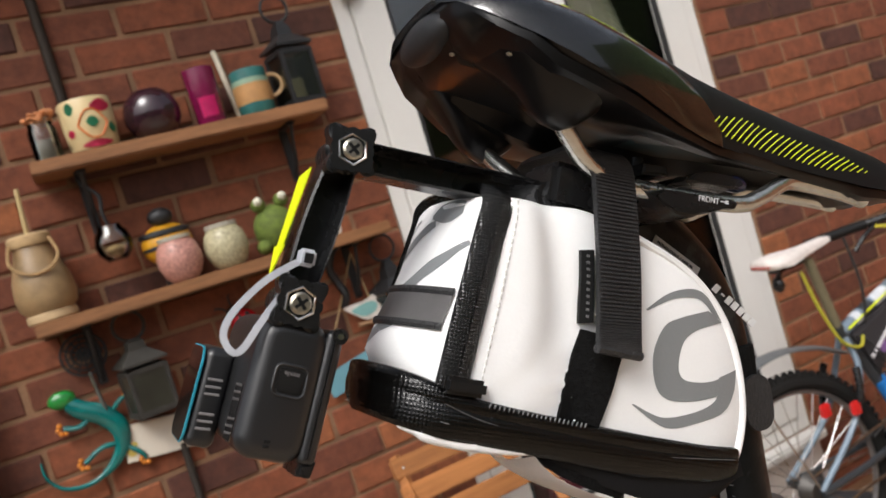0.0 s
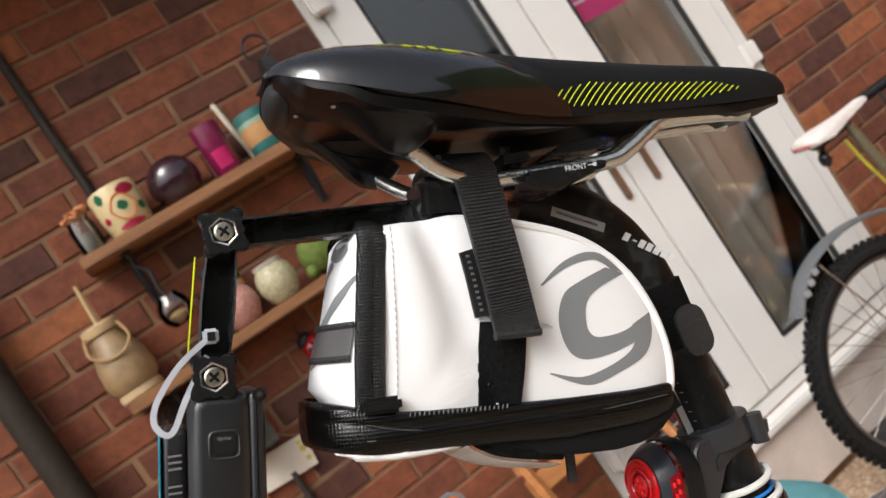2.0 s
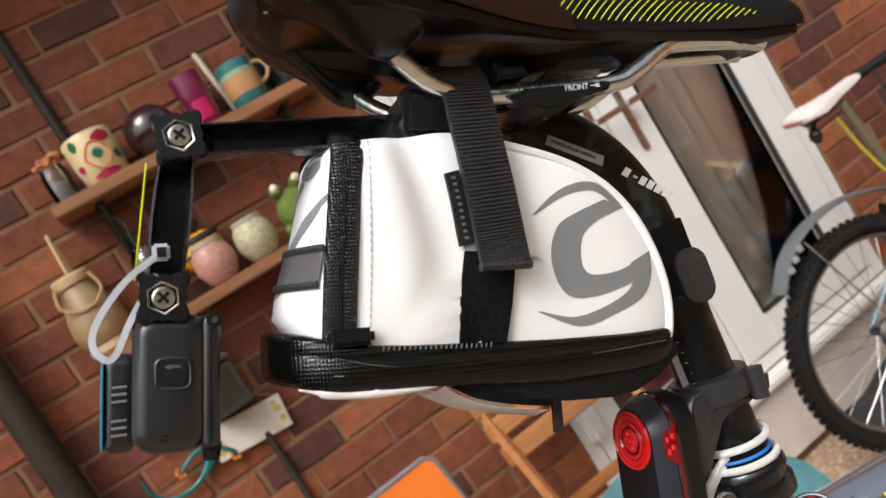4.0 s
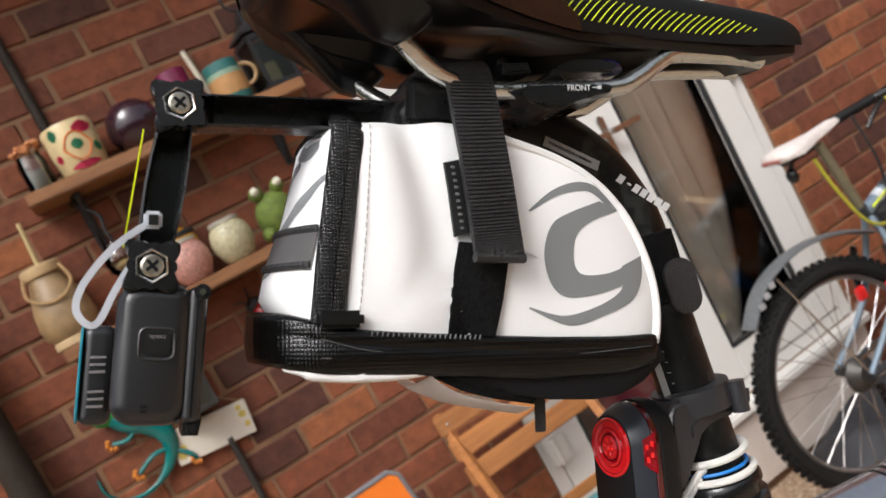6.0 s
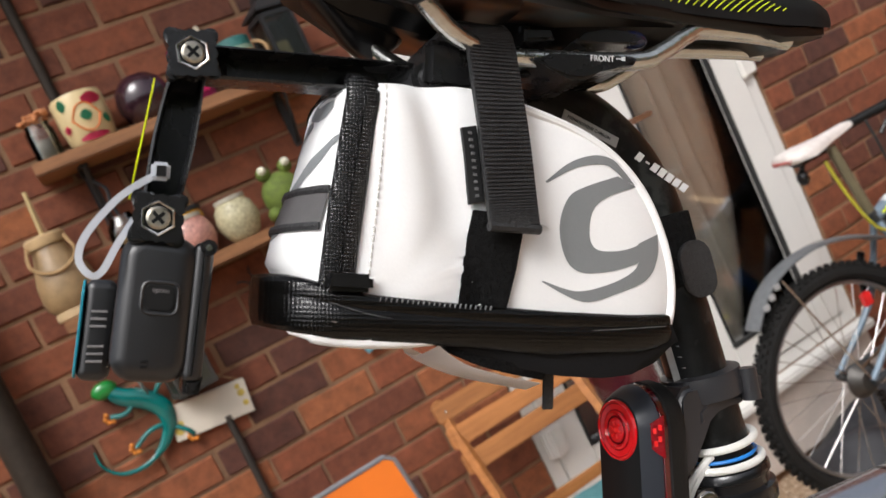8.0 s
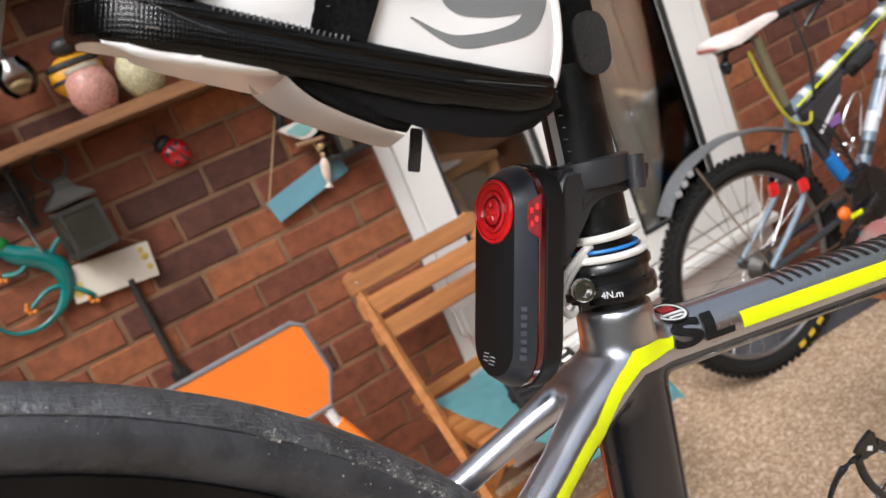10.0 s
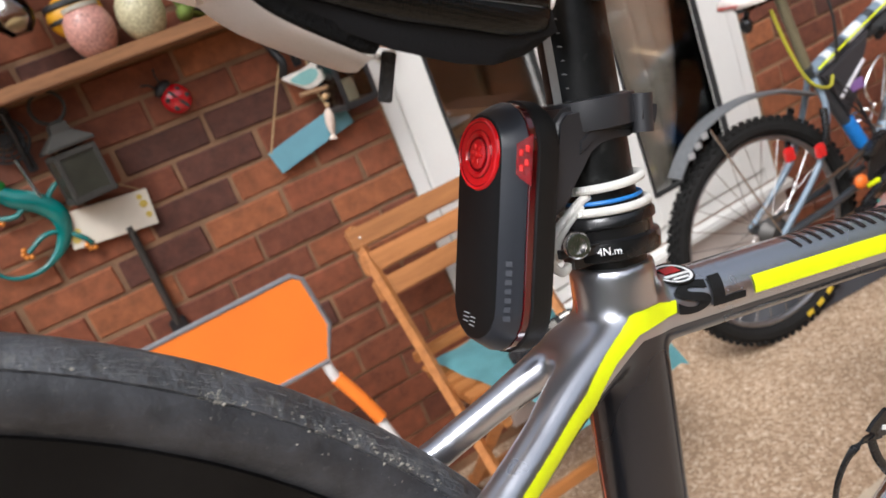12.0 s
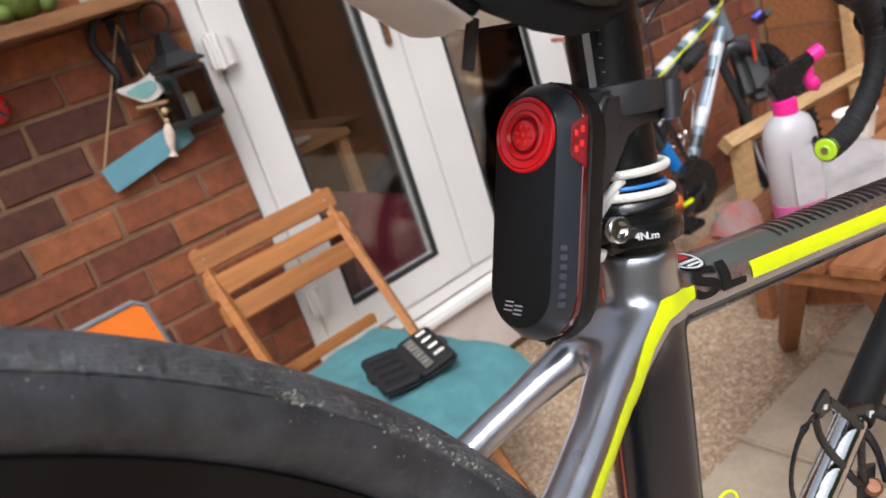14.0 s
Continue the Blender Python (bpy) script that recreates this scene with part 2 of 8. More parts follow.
HOUSING = mat("camera_housing_plastic", (0.01, 0.01, 0.011), 0.36, var=0.15, grain=60, fine=2600, bump=0.05, spec=0.7)
RUBBER = mat("soft_black_rubber", (0.008, 0.008, 0.008), 0.5, var=0.2, grain=60, fine=900, bump=0.15, spec=0.25)
LENS = mat("dark_lens_glass", (0.01, 0.008, 0.008), 0.03, coat=1.0, bump=0)
TEAL_RING = mat("teal_lens_ring", (0.02, 0.25, 0.33), 0.35)
TYRE = mat("road_tyre_rubber", (0.06, 0.063, 0.069), 0.38, var=0.5, grain=70, fine=320, bump=1.5, spots=(150, 0.57, (0.11, 0.11, 0.107)), spec=0.7)
SIDEWALL = mat("tyre_sidewall", (0.036, 0.037, 0.041), 0.42, var=0.5, grain=60, fine=300, bump=0.7, spots=(280, 0.62, (0.055, 0.055, 0.055)), spec=0.5)
RIM = mat("black_rim", (0.007, 0.0064, 0.006), 0.4, var=0.3, grain=30, fine=300, bump=0.04, spec=0.15)
FRAMEPAINT = mat("satin_charcoal_paint", (0.075, 0.08, 0.098), 0.3, 0.9, var=0.06, grain=6, fine=2500, bump=0.02, coat=0.3)
TWOTONE = two_tone("silver_and_charcoal_paint", (0.5, 0.51, 0.55), (0.075, 0.08, 0.098))
LIME = mat("lime_paint", (0.72, 0.82, 0.0), 0.4, var=0.04, grain=40, bump=0.02)
LIMELINE = mat("lime_print", (0.5, 0.58, 0.02), 0.5, var=0.1)
DARKDECAL = mat("dark_decal", (0.01, 0.01, 0.01), 0.45, spec=0.2)
BROWNDECAL = mat("brown_black_decal", (0.02, 0.015, 0.014), 0.5, spec=0.2)
WHITEPRINT = mat("white_print", (0.75, 0.75, 0.74), 0.5, var=0.05)
GREYPRINT = mat("grey_print", (0.26, 0.27, 0.275), 0.5, var=0.05, grain=30)
BAGWHITE = mat("white_coated_fabric", (0.9, 0.895, 0.885), 0.42, var=0.04, grain=18, fine=900, bump=0.08, spots=(22, 0.76, (0.7, 0.66, 0.6)))
FLAPWHITE = mat("soiled_white_fabric", (0.9, 0.85, 0.82), 0.55, var=0.08, grain=30, fine=900, bump=0.1, spots=(75, 0.7, (0.14, 0.08, 0.055)))
TRIM = grid_mat("wet_look_black_trim", (0.006, 0.006, 0.006), 0.2, 0.0013, 0.9, 0.7)
BANDBLACK = grid_mat("black_coated_band", (0.0045, 0.0043, 0.004), 0.24, 0.0014, 0.3, 0.35)
WEBBING = mat("black_webbing", (0.02, 0.02, 0.021), 0.55, var=0.4, grain=500, fine=1800, bump=0.6, spec=0.5)
FUZZ = mat("black_loop_tape", (0.008, 0.008, 0.008), 1.0, var=0.5, grain=400, fine=1600, bump=1.0, spec=0.1)
NEOPRENE = mat("black_neoprene", (0.007, 0.007, 0.008), 0.8, var=0.2, grain=60, fine=1200, bump=0.2, spec=0.2)
REFLECT = mat("grey_reflective_tape", (0.2, 0.19, 0.19), 0.4, var=0.12, grain=60, fine=900)
GREYLOGO = mat("grey_ink", (0.22, 0.23, 0.235), 0.4, var=0.05, grain=40)
STITCH = mat("white_thread", (0.65, 0.63, 0.6), 0.7)
REDLENS = mat("red_light_lens", (0.62, 0.008, 0.012), 0.12, var=0.15, grain=60, coat=0.25, bump=0.1, spec=0.35)
REDDEEP = mat("deep_red_reflector", (0.17, 0.0, 0.003), 0.25, var=0.4, grain=300, fine=900, coat=0.1, bump=0.3, spec=0.2)
REDHOT = mat("bright_red_prism", (0.75, 0.015, 0.015), 0.2, var=0.3, grain=300, bump=0.3, coat=0.2, spec=0.3)
LIGHTFACE = mat("radar_face_black", (0.004, 0.004, 0.004), 0.4, var=0.2, grain=40, fine=1500, bump=0.03, spec=0.25)
LIGHTSIDE = mat("radar_slate_side", (0.022, 0.025, 0.032), 0.34, var=0.1, grain=40, fine=1500, bump=0.03)
DARKRED = mat("dark_red_translucent", (0.07, 0.0, 0.002), 0.12, var=0.3, grain=200, coat=1.0, bump=0.05)
DIRT = mat("dried_pale_dirt", (0.24, 0.23, 0.2), 0.9, var=0.6, grain=300)
SCUFF = mat("grey_scuff", (0.13, 0.13, 0.13), 0.7, var=0.3)
CORD = woven_mat("white_braided_cord", (0.84, 0.82, 0.77), 0.8, 480, 0, 0.6)
BLUEBAND = mat("blue_ring", (0.02, 0.2, 0.6), 0.4)
TIE = mat("pale_grey_nylon", (0.5, 0.52, 0.56), 0.4, var=0.06)
YELLOWTAPE = mat("fluorescent_yellow_sticker", (0.75, 0.85, 0.0), 0.5, var=0.05)
BARTAPE = mat("black_bar_tape", (0.008, 0.008, 0.009), 0.7, var=0.2, grain=60, fine=800, bump=0.3)
PLUGLIME = mat("lime_bar_plug", (0.45, 0.7, 0.02), 0.4)
ORANGECLOTH = mat("orange_canvas", (0.85, 0.2, 0.015), 0.8, var=0.08, grain=8, fine=600, bump=0.2)
GREYPIPING = mat("grey_piping", (0.18, 0.18, 0.19), 0.8)
WHITETUBE = mat("white_enamel_tube", (0.65, 0.64, 0.62), 0.4)
TEALCLOTH = mat("teal_towel", (0.17, 0.42, 0.45), 0.95, var=0.15, grain=25, fine=400, bump=1.0)
NAVYBLACK = mat("tool_case_black", (0.015, 0.016, 0.018), 0.5, var=0.2)


# ---- mesh helpers ----
def V(*a):
    return Vector(a)


def thing(name, label, category, m=None, group="", kind=""):
    ob = new(name)
    ob.empty_display_size = 0.02
    ob.matrix_basis = m or Matrix()
    return tagged(ob, label, category, group, kind)


SHIFT = Matrix()


def part(name, bm, material, parent=None, label="", sharp=35, flat=False):
    bm.transform(SHIFT)
    bmesh.ops.recalc_face_normals(bm, faces=bm.faces[:])
    me = bpy.data.meshes.new(name)
    bm.to_mesh(me)
    bm.free()
    me.materials.append(material)
    if not flat:
        me.polygons.foreach_set("use_smooth", [True] * len(me.polygons))
        me.set_sharp_from_angle(angle=radians(sharp))
    ob = new(name, me)
    ob.parent = parent
    return tagged(ob, label)


def solo(name, bm, material, label, category, group="", kind="", m=None, sharp=35):
    ob = part(name, bm, material, None, label, sharp)
    ob.matrix_basis = m or Matrix()
    return tagged(ob, label, category, group, kind)


def box(bm, c, s, m=None, bev=0.0, seg=2):
    r = bmesh.ops.create_cube(bm, size=1, matrix=(m or Matrix()) @ Matrix.Translation(c) @ Matrix.Diagonal((*s, 1)))
    if bev:
        es = list({e for v in r["verts"] for e in v.link_edges})
        bmesh.ops.bevel(bm, geom=es, offset=bev, segments=seg, affect="EDGES", clamp_overlap=True)
    return bm


def cyl(bm, a, b, r, r2=None, n=16):
    a, b = Vector(a), Vector(b)
    d = b - a
    m = Matrix.Translation((a + b) / 2) @ d.to_track_quat("Z", "Y").to_matrix().to_4x4()
    bmesh.ops.create_cone(bm, cap_ends=True, segments=n, radius1=r, radius2=r if r2 is None else r2, depth=d.length, matrix=m)
    return bm


def ball(bm, c, r, s=(1, 1, 1), m=None, n=16):
    bmesh.ops.create_uvsphere(bm, u_segments=n, v_segments=max(6, n // 2), radius=r, matrix=(m or Matrix()) @ Matrix.Translation(c) @ Matrix.Diagonal((*s, 1)))
    return bm


def spline(pts, k=6, closed=False):
    """A smooth line through the points."""
    p = [Vector(q) for q in pts]
    n, out = len(p), []
    for i in range(n if closed else n - 1):
        if closed:
            a, b, c, d = p[i - 1], p[i], p[(i + 1) % n], p[(i + 2) % n]
        else:
            a, b, c, d = p[max(i - 1, 0)], p[i], p[i + 1], p[min(i + 2, n - 1)]
        for j in range(k):
            t = j / k
            out.append(0.5 * (2 * b + (c - a) * t + (2 * a - 5 * b + 4 * c - d) * t * t + (3 * b - a - 3 * c + d) * t**3))
    return out if closed else out + [p[-1]]


def skin(bm, rings, closed=True, caps=True, loop=False):
    """Faces between rings of equally many points."""
    vs = [[bm.verts.new(p) for p in r] for r in rings]
    n = len(vs[0])
    for i in range(len(vs) if loop else len(vs) - 1):
        a, b = vs[i], vs[(i + 1) % len(vs)]
        for j in range(n if closed else n - 1):
            bm.faces.new((a[j], a[(j + 1) % n], b[(j + 1) % n], b[j]))
    if caps and closed and not loop:
        bm.faces.new(vs[0][::-1])
        bm.faces.new(vs[-1])
    return bm


def sweep(bm, pts, r, n=10, closed=False, section=None, up=None, a0=None, a1=None):
    """A tube, or any section, along a line. r: one radius or one for each point, or pairs (across, upright). a0, a1: only that arc of it, in degrees."""
    p = [Vector(q) for q in pts]
    rs = r if isinstance(r, (list, tuple)) and len(r) == len(p) else [r] * len(p)
    rings, nrm = [], Vector(up) if up else None
    for i, q in enumerate(p):
        t = (p[(i + 1) % len(p)] - p[i - 1]) if closed else (p[min(i + 1, len(p) - 1)] - p[max(i - 1, 0)])
        t.normalize()
        if nrm is None:
            nrm = t.orthogonal().normalized()
        base = Vector(up) if up else nrm
        nrm = (base - t * base.dot(t)).normalized()
        side = t.cross(nrm)
        rr = rs[i] if isinstance(rs[i], (list, tuple)) else (rs[i], rs[i])
        if section:
            rings.append([q + side * x * rr[0] + nrm * y * rr[1] for x, y in section])
        else:
            lo, hi = (0, 360) if a0 is None else (a0, a1)
            cnt = n if a0 is None else n + 1
            rings.append([q + side * math.cos(radians(lo + (hi - lo) * k / n)) * rr[0] + nrm * math.sin(radians(lo + (hi - lo) * k / n)) * rr[1] for k in range(cnt)])
    return skin(bm, rings, closed=a0 is None, caps=not closed, loop=closed)


def lathe(bm, prof, n=24, m=None):
    """A turned shape: (radius, height) up the z axis."""
    m = m or Matrix()
    rings = [[m @ V(max(r, 1e-4) * math.cos(2 * math.pi * k / n), max(r, 1e-4) * math.sin(2 * math.pi * k / n), h) for k in range(n)] for r, h in prof]
    return skin(bm, rings)


def prism(bm, pts, w0, w1, bev=0.0, m=None, seg=2):
    """A flat outline in x and z, thick along y."""
    m = m or Matrix()
    a = [bm.verts.new(m @ V(x, w0, z)) for x, z in pts]
    b = [bm.verts.new(m @ V(x, w1, z)) for x, z in pts]
    fs = [bm.faces.new(a), bm.faces.new(b[::-1])]
    n = len(pts)
    for i in range(n):
        fs.append(bm.faces.new((a[i], b[i], b[(i + 1) % n], a[(i + 1) % n])))
    if bev:
        bmesh.ops.bevel(bm, geom=list({e for f in fs[:2] for e in f.edges}), offset=bev, segments=seg, affect="EDGES", clamp_overlap=True)
    return bm


def ring(bm, c, axis, R, r, n=32, k=8, sy=1.0):
    """A torus."""
    q = Vector(axis).to_track_quat("Z", "Y").to_matrix()
    rings = []
    for i in range(n):
        a = 2 * math.pi * i / n
        d = V(math.cos(a), math.sin(a), 0)
        rings.append([Vector(c) + q @ (d * (R + r * math.cos(2 * math.pi * j / k)) + V(0, 0, r * sy * math.sin(2 * math.pi * j / k))) for j in range(k)])
    return skin(bm, rings, loop=True)


def rounded(w, h, r, k=4):
    """A rounded rectangle about the origin."""
    out = []
    for cx, cy, a in ((w / 2 - r, h / 2 - r, 0), (-w / 2 + r, h / 2 - r, 90), (-w / 2 + r, -h / 2 + r, 180), (w / 2 - r, -h / 2 + r, 270)):
        out += [(cx + r * math.cos(radians(a + 90 * j / k)), cy + r * math.sin(radians(a + 90 * j / k))) for j in range(k + 1)]
    return out


def soft_box(w, h, r, y0, y1, R, m, k=6):
    """A block rounded on every edge: r at its four long edges, R round both ends."""
    rings = []
    for i in range(k + 1):
        a = radians(90 * i / k)
        rings.append((y0 + R * (1 - math.sin(a)), R * (1 - math.cos(a))))
    prof = rings[::-1]
    prof = [(y, R - R * math.cos(math.asin(min(1, (R - (y - y0)) / R)))) for y, _ in prof]
    prof = sorted(prof) + [(y1 - (y - y0), d) for y, d in sorted(prof)[::-1]]
    return skin(B(), [[m @ V(x, y, z) for x, z in rounded(w - 2 * d, h - 2 * d, max(0.001, r - d), 6)] for y, d in prof])


def letters(name, words, size, m, material, parent, label="", thick=0.00012, bold=0.0):
    """Raised lettering in the built-in font; m lays the text's x to the right and y up."""
    cu = bpy.data.curves.new(name, "FONT")
    cu.body, cu.size, cu.extrude, cu.align_x, cu.align_y, cu.offset = words, size, thick, "CENTER", "CENTER", bold
    tmp = new(name + "_source", cu)
    me = bpy.data.meshes.new_from_object(tmp.evaluated_get(bpy.context.evaluated_depsgraph_get()))
    bpy.data.objects.remove(tmp)
    me.transform(SHIFT @ m)
    me.materials.append(material)
    ob = new(name, me)
    ob.parent = parent
    return tagged(ob, label)


B = bmesh.new


# ---- the house wall ----
WALL_Y, CH, BL = 2.105, 0.083, 0.225
DX0, DX1, DZ0, DZ1 = 0.863, 2.187, 0.31, 2.42
LEFT, RIGHT, TOP = -1.6, 3.55, 2.9
bm = B()
wt = 0.25
for x0, x1, z0, z1 in ((LEFT, DX0, 0, TOP), (DX1, RIGHT, 0, TOP), (DX0, DX1, DZ1, TOP), (DX0, DX1, 0, DZ0)):
    box(bm, ((x0 + x1) / 2, WALL_Y + 0.001 + wt / 2, (z0 + z1) / 2), (x1 - x0, wt, z1 - z0))
wall = solo("wall_back", bm, MORTAR, "brown-red brick house wall with sandy mortar joints", "wall", kind="structure")

# ---- the yard ----
bm = B()
bmesh.ops.create_grid(bm, x_segments=1, y_segments=1, size=60)
solo("ground", bm, GROUND, "pebble-dashed concrete yard, buff and brown", "ground", kind="structure")
# Unseen hedge blocks, added and sized to cut low sky light and reflections.
HEDGE = mat("hedge_green", (0.075, 0.11, 0.04), 0.9, var=0.6, grain=6, fine=60, bump=1.0)
bm = box(B(), (0, -5.5, 1.4), (18, 0.8, 2.8))
solo("wall_garden", bm, HEDGE, "unseen green hedge block, sized to hold back low sky light", "hedge", kind="structure")
bm = box(B(), (-5.5, -1.5, 1.3), (0.8, 8, 2.6))
solo("wall_left_sky_block", bm, HEDGE, "unseen green block added to dim light from the left", "hedge", kind="structure")
bm = box(B(), (8.0, -1.0, 2.4), (0.8, 9, 4.8))
solo("wall_right_sky_block", bm, HEDGE, "unseen tall green block added to darken reflections", "hedge", kind="structure")

# Unseen board, added to throw shade on the upper left wall.
bm = box(B(), (-0.4, 1.93, 2.635), (2.5, 0.35, 0.08), None, 0.01)
solo("trim_shade_board", bm, UPVC2, "unseen plain board added to shade the upper wall", "eaves", kind="structure")

# ---- French doors ----
FY = WALL_Y + 0.02


def bar_box(bm, x0, x1, z0, z1, y0, y1, bev=0.004):
    return box(bm, ((x0 + x1) / 2, (y0 + y1) / 2, (z0 + z1) / 2), (x1 - x0, y1 - y0, z1 - z0), bev=bev)


door_frame = thing("door_frame", "white plastic outer frame of glazed double doors", "door frame", pose(DX0, FY, DZ0), kind="structure")
L0 = Matrix.Translation((-DX0, -FY, -DZ0))


def dpart(name, x0, x1, z0, z1, y0, y1, material, parent, label="", bev=0.004):
    bm = bar_box(B(), x0, x1, z0, z1, y0, y1, bev)
    bm.transform(L0)
    return part(name, bm, material, parent, label)


dpart("frame_post", DX0, DX0 + 0.052, DZ0, DZ1, FY - 0.012, FY + 0.06, UPVC, door_frame)
dpart("frame_post", DX1 - 0.052, DX1, DZ0, DZ1, FY - 0.012, FY + 0.06, UPVC, door_frame)
dpart("frame_head", DX0 + 0.052, DX1 - 0.052, DZ1 - 0.055, DZ1, FY - 0.012, FY + 0.06, UPVC, door_frame)
dpart("frame_foot", DX0 + 0.052, DX1 - 0.052, DZ0, DZ0 + 0.05, FY - 0.014, FY + 0.06, UPVC, door_frame)
dpart("cill", DX0 - 0.01, DX1 + 0.01, DZ0 - 0.035, DZ0 - 0.001, FY - 0.075, FY + 0.06, UPVC, door_frame, "", 0.008)


def leaf(x0, x1, gx0, gx1, name, label, hinge):
    d = thing(name, label, "glazed door", pose(DX0, FY, DZ0), "house doors", "structure")
    z0, z1, g0, g1 = DZ0 + 0.055, DZ1 - 0.06, 0.472, 2.3
    y0, y1 = FY - 0.022, FY + 0.045
    dpart("stile", x0, gx0, z0, z1, y0, y1, UPVC, d)
    dpart("stile", gx1, x1, z0, z1, y0, y1, UPVC, d)
    dpart("bottom_rail", gx0, gx1, z0, g0, y0 + 0.0005, y1, UPVC, d)
    dpart("top_rail", gx0, gx1, g1, z1, y0 + 0.0005, y1, UPVC, d)
    for a, b, c, e in ((gx0 - 0.001, gx0 + 0.008, g0, g1), (gx1 - 0.008, gx1 + 0.001, g0, g1), (gx0 + 0.008, gx1 - 0.008, g0 - 0.001, g0 + 0.009), (gx0 + 0.008, gx1 - 0.008, g1 - 0.009, g1 + 0.001)):
        dpart("seal", a, b, c, e, y0 - 0.002, y0 + 0.02, GASKET, d, "black rubber seal", 0.001)
    pane = dpart("pane", gx0 + 0.004, gx1 - 0.004, g0 + 0.004, g1 - 0.004, FY + 0.006, FY + 0.012, GLASS, d, "clear glass pane", 0)
    pane.visible_shadow = False
    inner = dpart("pane", gx0 + 0.004, gx1 - 0.004, g0 + 0.004, g1 - 0.004, FY + 0.026, FY + 0.032, GLASS, d, "clear glass pane", 0)
    inner.visible_shadow = False
    if hinge is not None:
        for z in (0.555, 1.285, 2.15):
            bm = B()
            box(bm, (hinge - 0.006, y0 - 0.014, z), (0.062, 0.03, 0.1), bev=0.009)
            box(bm, (hinge + 0.028, y0 - 0.009, z - 0.004), (0.012, 0.02, 0.082), bev=0.004)
            cyl(bm, (hinge - 0.012, y0 - 0.029, z - 0.044), (hinge - 0.012, y0 - 0.029, z + 0.044), 0.009)
            bm.transform(L0)
            part("hinge", bm, UPVC2, d, "white plastic door hinge")
    return d


door1 = leaf(0.917, 1.488, 1.026, 1.374, "door_1", "white glazed door leaf with dark room behind", 0.919)
door2 = leaf(1.494, 2.132, 1.645, 2.015, "door_2", "white glazed door leaf with beige curtain behind", None)
bm = B()
box(bm, (2.127, FY - 0.032, 1.3), (0.02, 0.02, 0.09), bev=0.006)
box(bm, (2.157, FY - 0.026, 1.3), (0.07, 0.014, 0.08), bev=0.006)
bm.transform(L0)
part("hinge", bm, UPVC2, door2, "white plastic door hinge")
for x in (1.44, 1.57):
    bm = B()
    box(bm, (x, FY - 0.028, 1.25), (0.028, 0.012, 0.22), bev=0.006)
    cyl(bm, (x, FY - 0.03, 1.3), (x, FY - 0.075, 1.3), 0.01)
    box(bm, (x + 0.05, FY - 0.075, 1.3), (0.125, 0.016, 0.02), bev=0.007)
    bm.transform(L0)
    part("door_handle", bm, STEEL, door1 if x < 1.5 else door2, "silver lever door handle")
bm = B()
box(bm, ((DX0 + DX1) / 2, WALL_Y - 0.012, 0.155), (DX1 - DX0 - 0.02, 0.03, 0.235), bev=0.005)
solo("trim_step", bm, RENDER, "pale painted step below the doors", "step", kind="structure")

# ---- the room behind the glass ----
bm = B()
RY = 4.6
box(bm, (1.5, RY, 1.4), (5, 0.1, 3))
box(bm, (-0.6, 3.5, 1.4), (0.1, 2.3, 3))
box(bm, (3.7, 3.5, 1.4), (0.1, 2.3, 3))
solo("wall_room", bm, INDOOR, "plastered room wall, its dimness put into the colour", "wall", kind="structure")
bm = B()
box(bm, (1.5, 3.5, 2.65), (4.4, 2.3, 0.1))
solo("ceiling", bm, INDOOR, "plastered room ceiling, its dimness put into the colour", "ceiling", kind="structure")
bm = B()
box(bm, (1.5, 3.5, 0.28), (4.4, 2.28, 0.06))
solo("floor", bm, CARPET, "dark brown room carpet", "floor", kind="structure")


def curtain(x0, x1, y, name):
    bm = B()
    n = 60
    rows = []
    for z in (0.35, 1.4, 2.4):
        rows.append([V(x0 + (x1 - x0) * i / n, y + 0.03 * math.sin(i * 0.95) + 0.008 * math.sin(i * 0.37 + z), z) for i in range(n + 1)])
    skin(bm, rows, closed=False)
    bmesh.ops.solidify(bm, geom=bm.faces[:], thickness=0.004)
    return solo(name, bm, CURTAIN, "beige gathered curtain hanging behind the glass", "curtain")


curtain(1.7, 2.42, FY + 0.13, "curtain")


# ---- the road bike, nose down in its stand: x forward, y to its left, z up along the bike ----
# Upper and lower halves are scaled apart and placed to fit the camera's view.
BIKE = Matrix.Translation((0.2724, 0.31, 1.233)) @ pose(0, 0, 0, 0.95, -0.34, 0.38) @ pose(0, 0, 0, 0, 29, 0) @ Matrix.Scale(0.958, 4)
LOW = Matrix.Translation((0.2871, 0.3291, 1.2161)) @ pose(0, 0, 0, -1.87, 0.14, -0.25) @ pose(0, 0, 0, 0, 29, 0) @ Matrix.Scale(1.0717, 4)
BARS = Matrix.Translation((0.2778, 0.3163, 1.2221)) @ pose(0, 0, 0, -1.87, 0.14, -0.25) @ pose(0, 0, 0, 0, 29, 0) @ Matrix.Scale(1.0255, 4)
SIDE = BIKE @ Matrix.Translation((0.0075, 0.0165, 0))
WIDE = Matrix.Translation((0, -0.035, 0)) @ Matrix.Diagonal((1, 1.22, 1, 1)) @ Matrix.Translation((0, 0.035, 0))
ARMS = BIKE @ Matrix.Translation((0, 0.005, 0))
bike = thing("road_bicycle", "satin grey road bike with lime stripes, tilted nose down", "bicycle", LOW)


def mm(*pts):
    return [V(x / 1000, w / 1000, z / 1000) for x, w, z in pts]


UPW = (0, -1, 0)


def axis_u(v):
    """The seat tube's middle at a height, in mm."""
    return -8 - 0.31 * (v + 12)


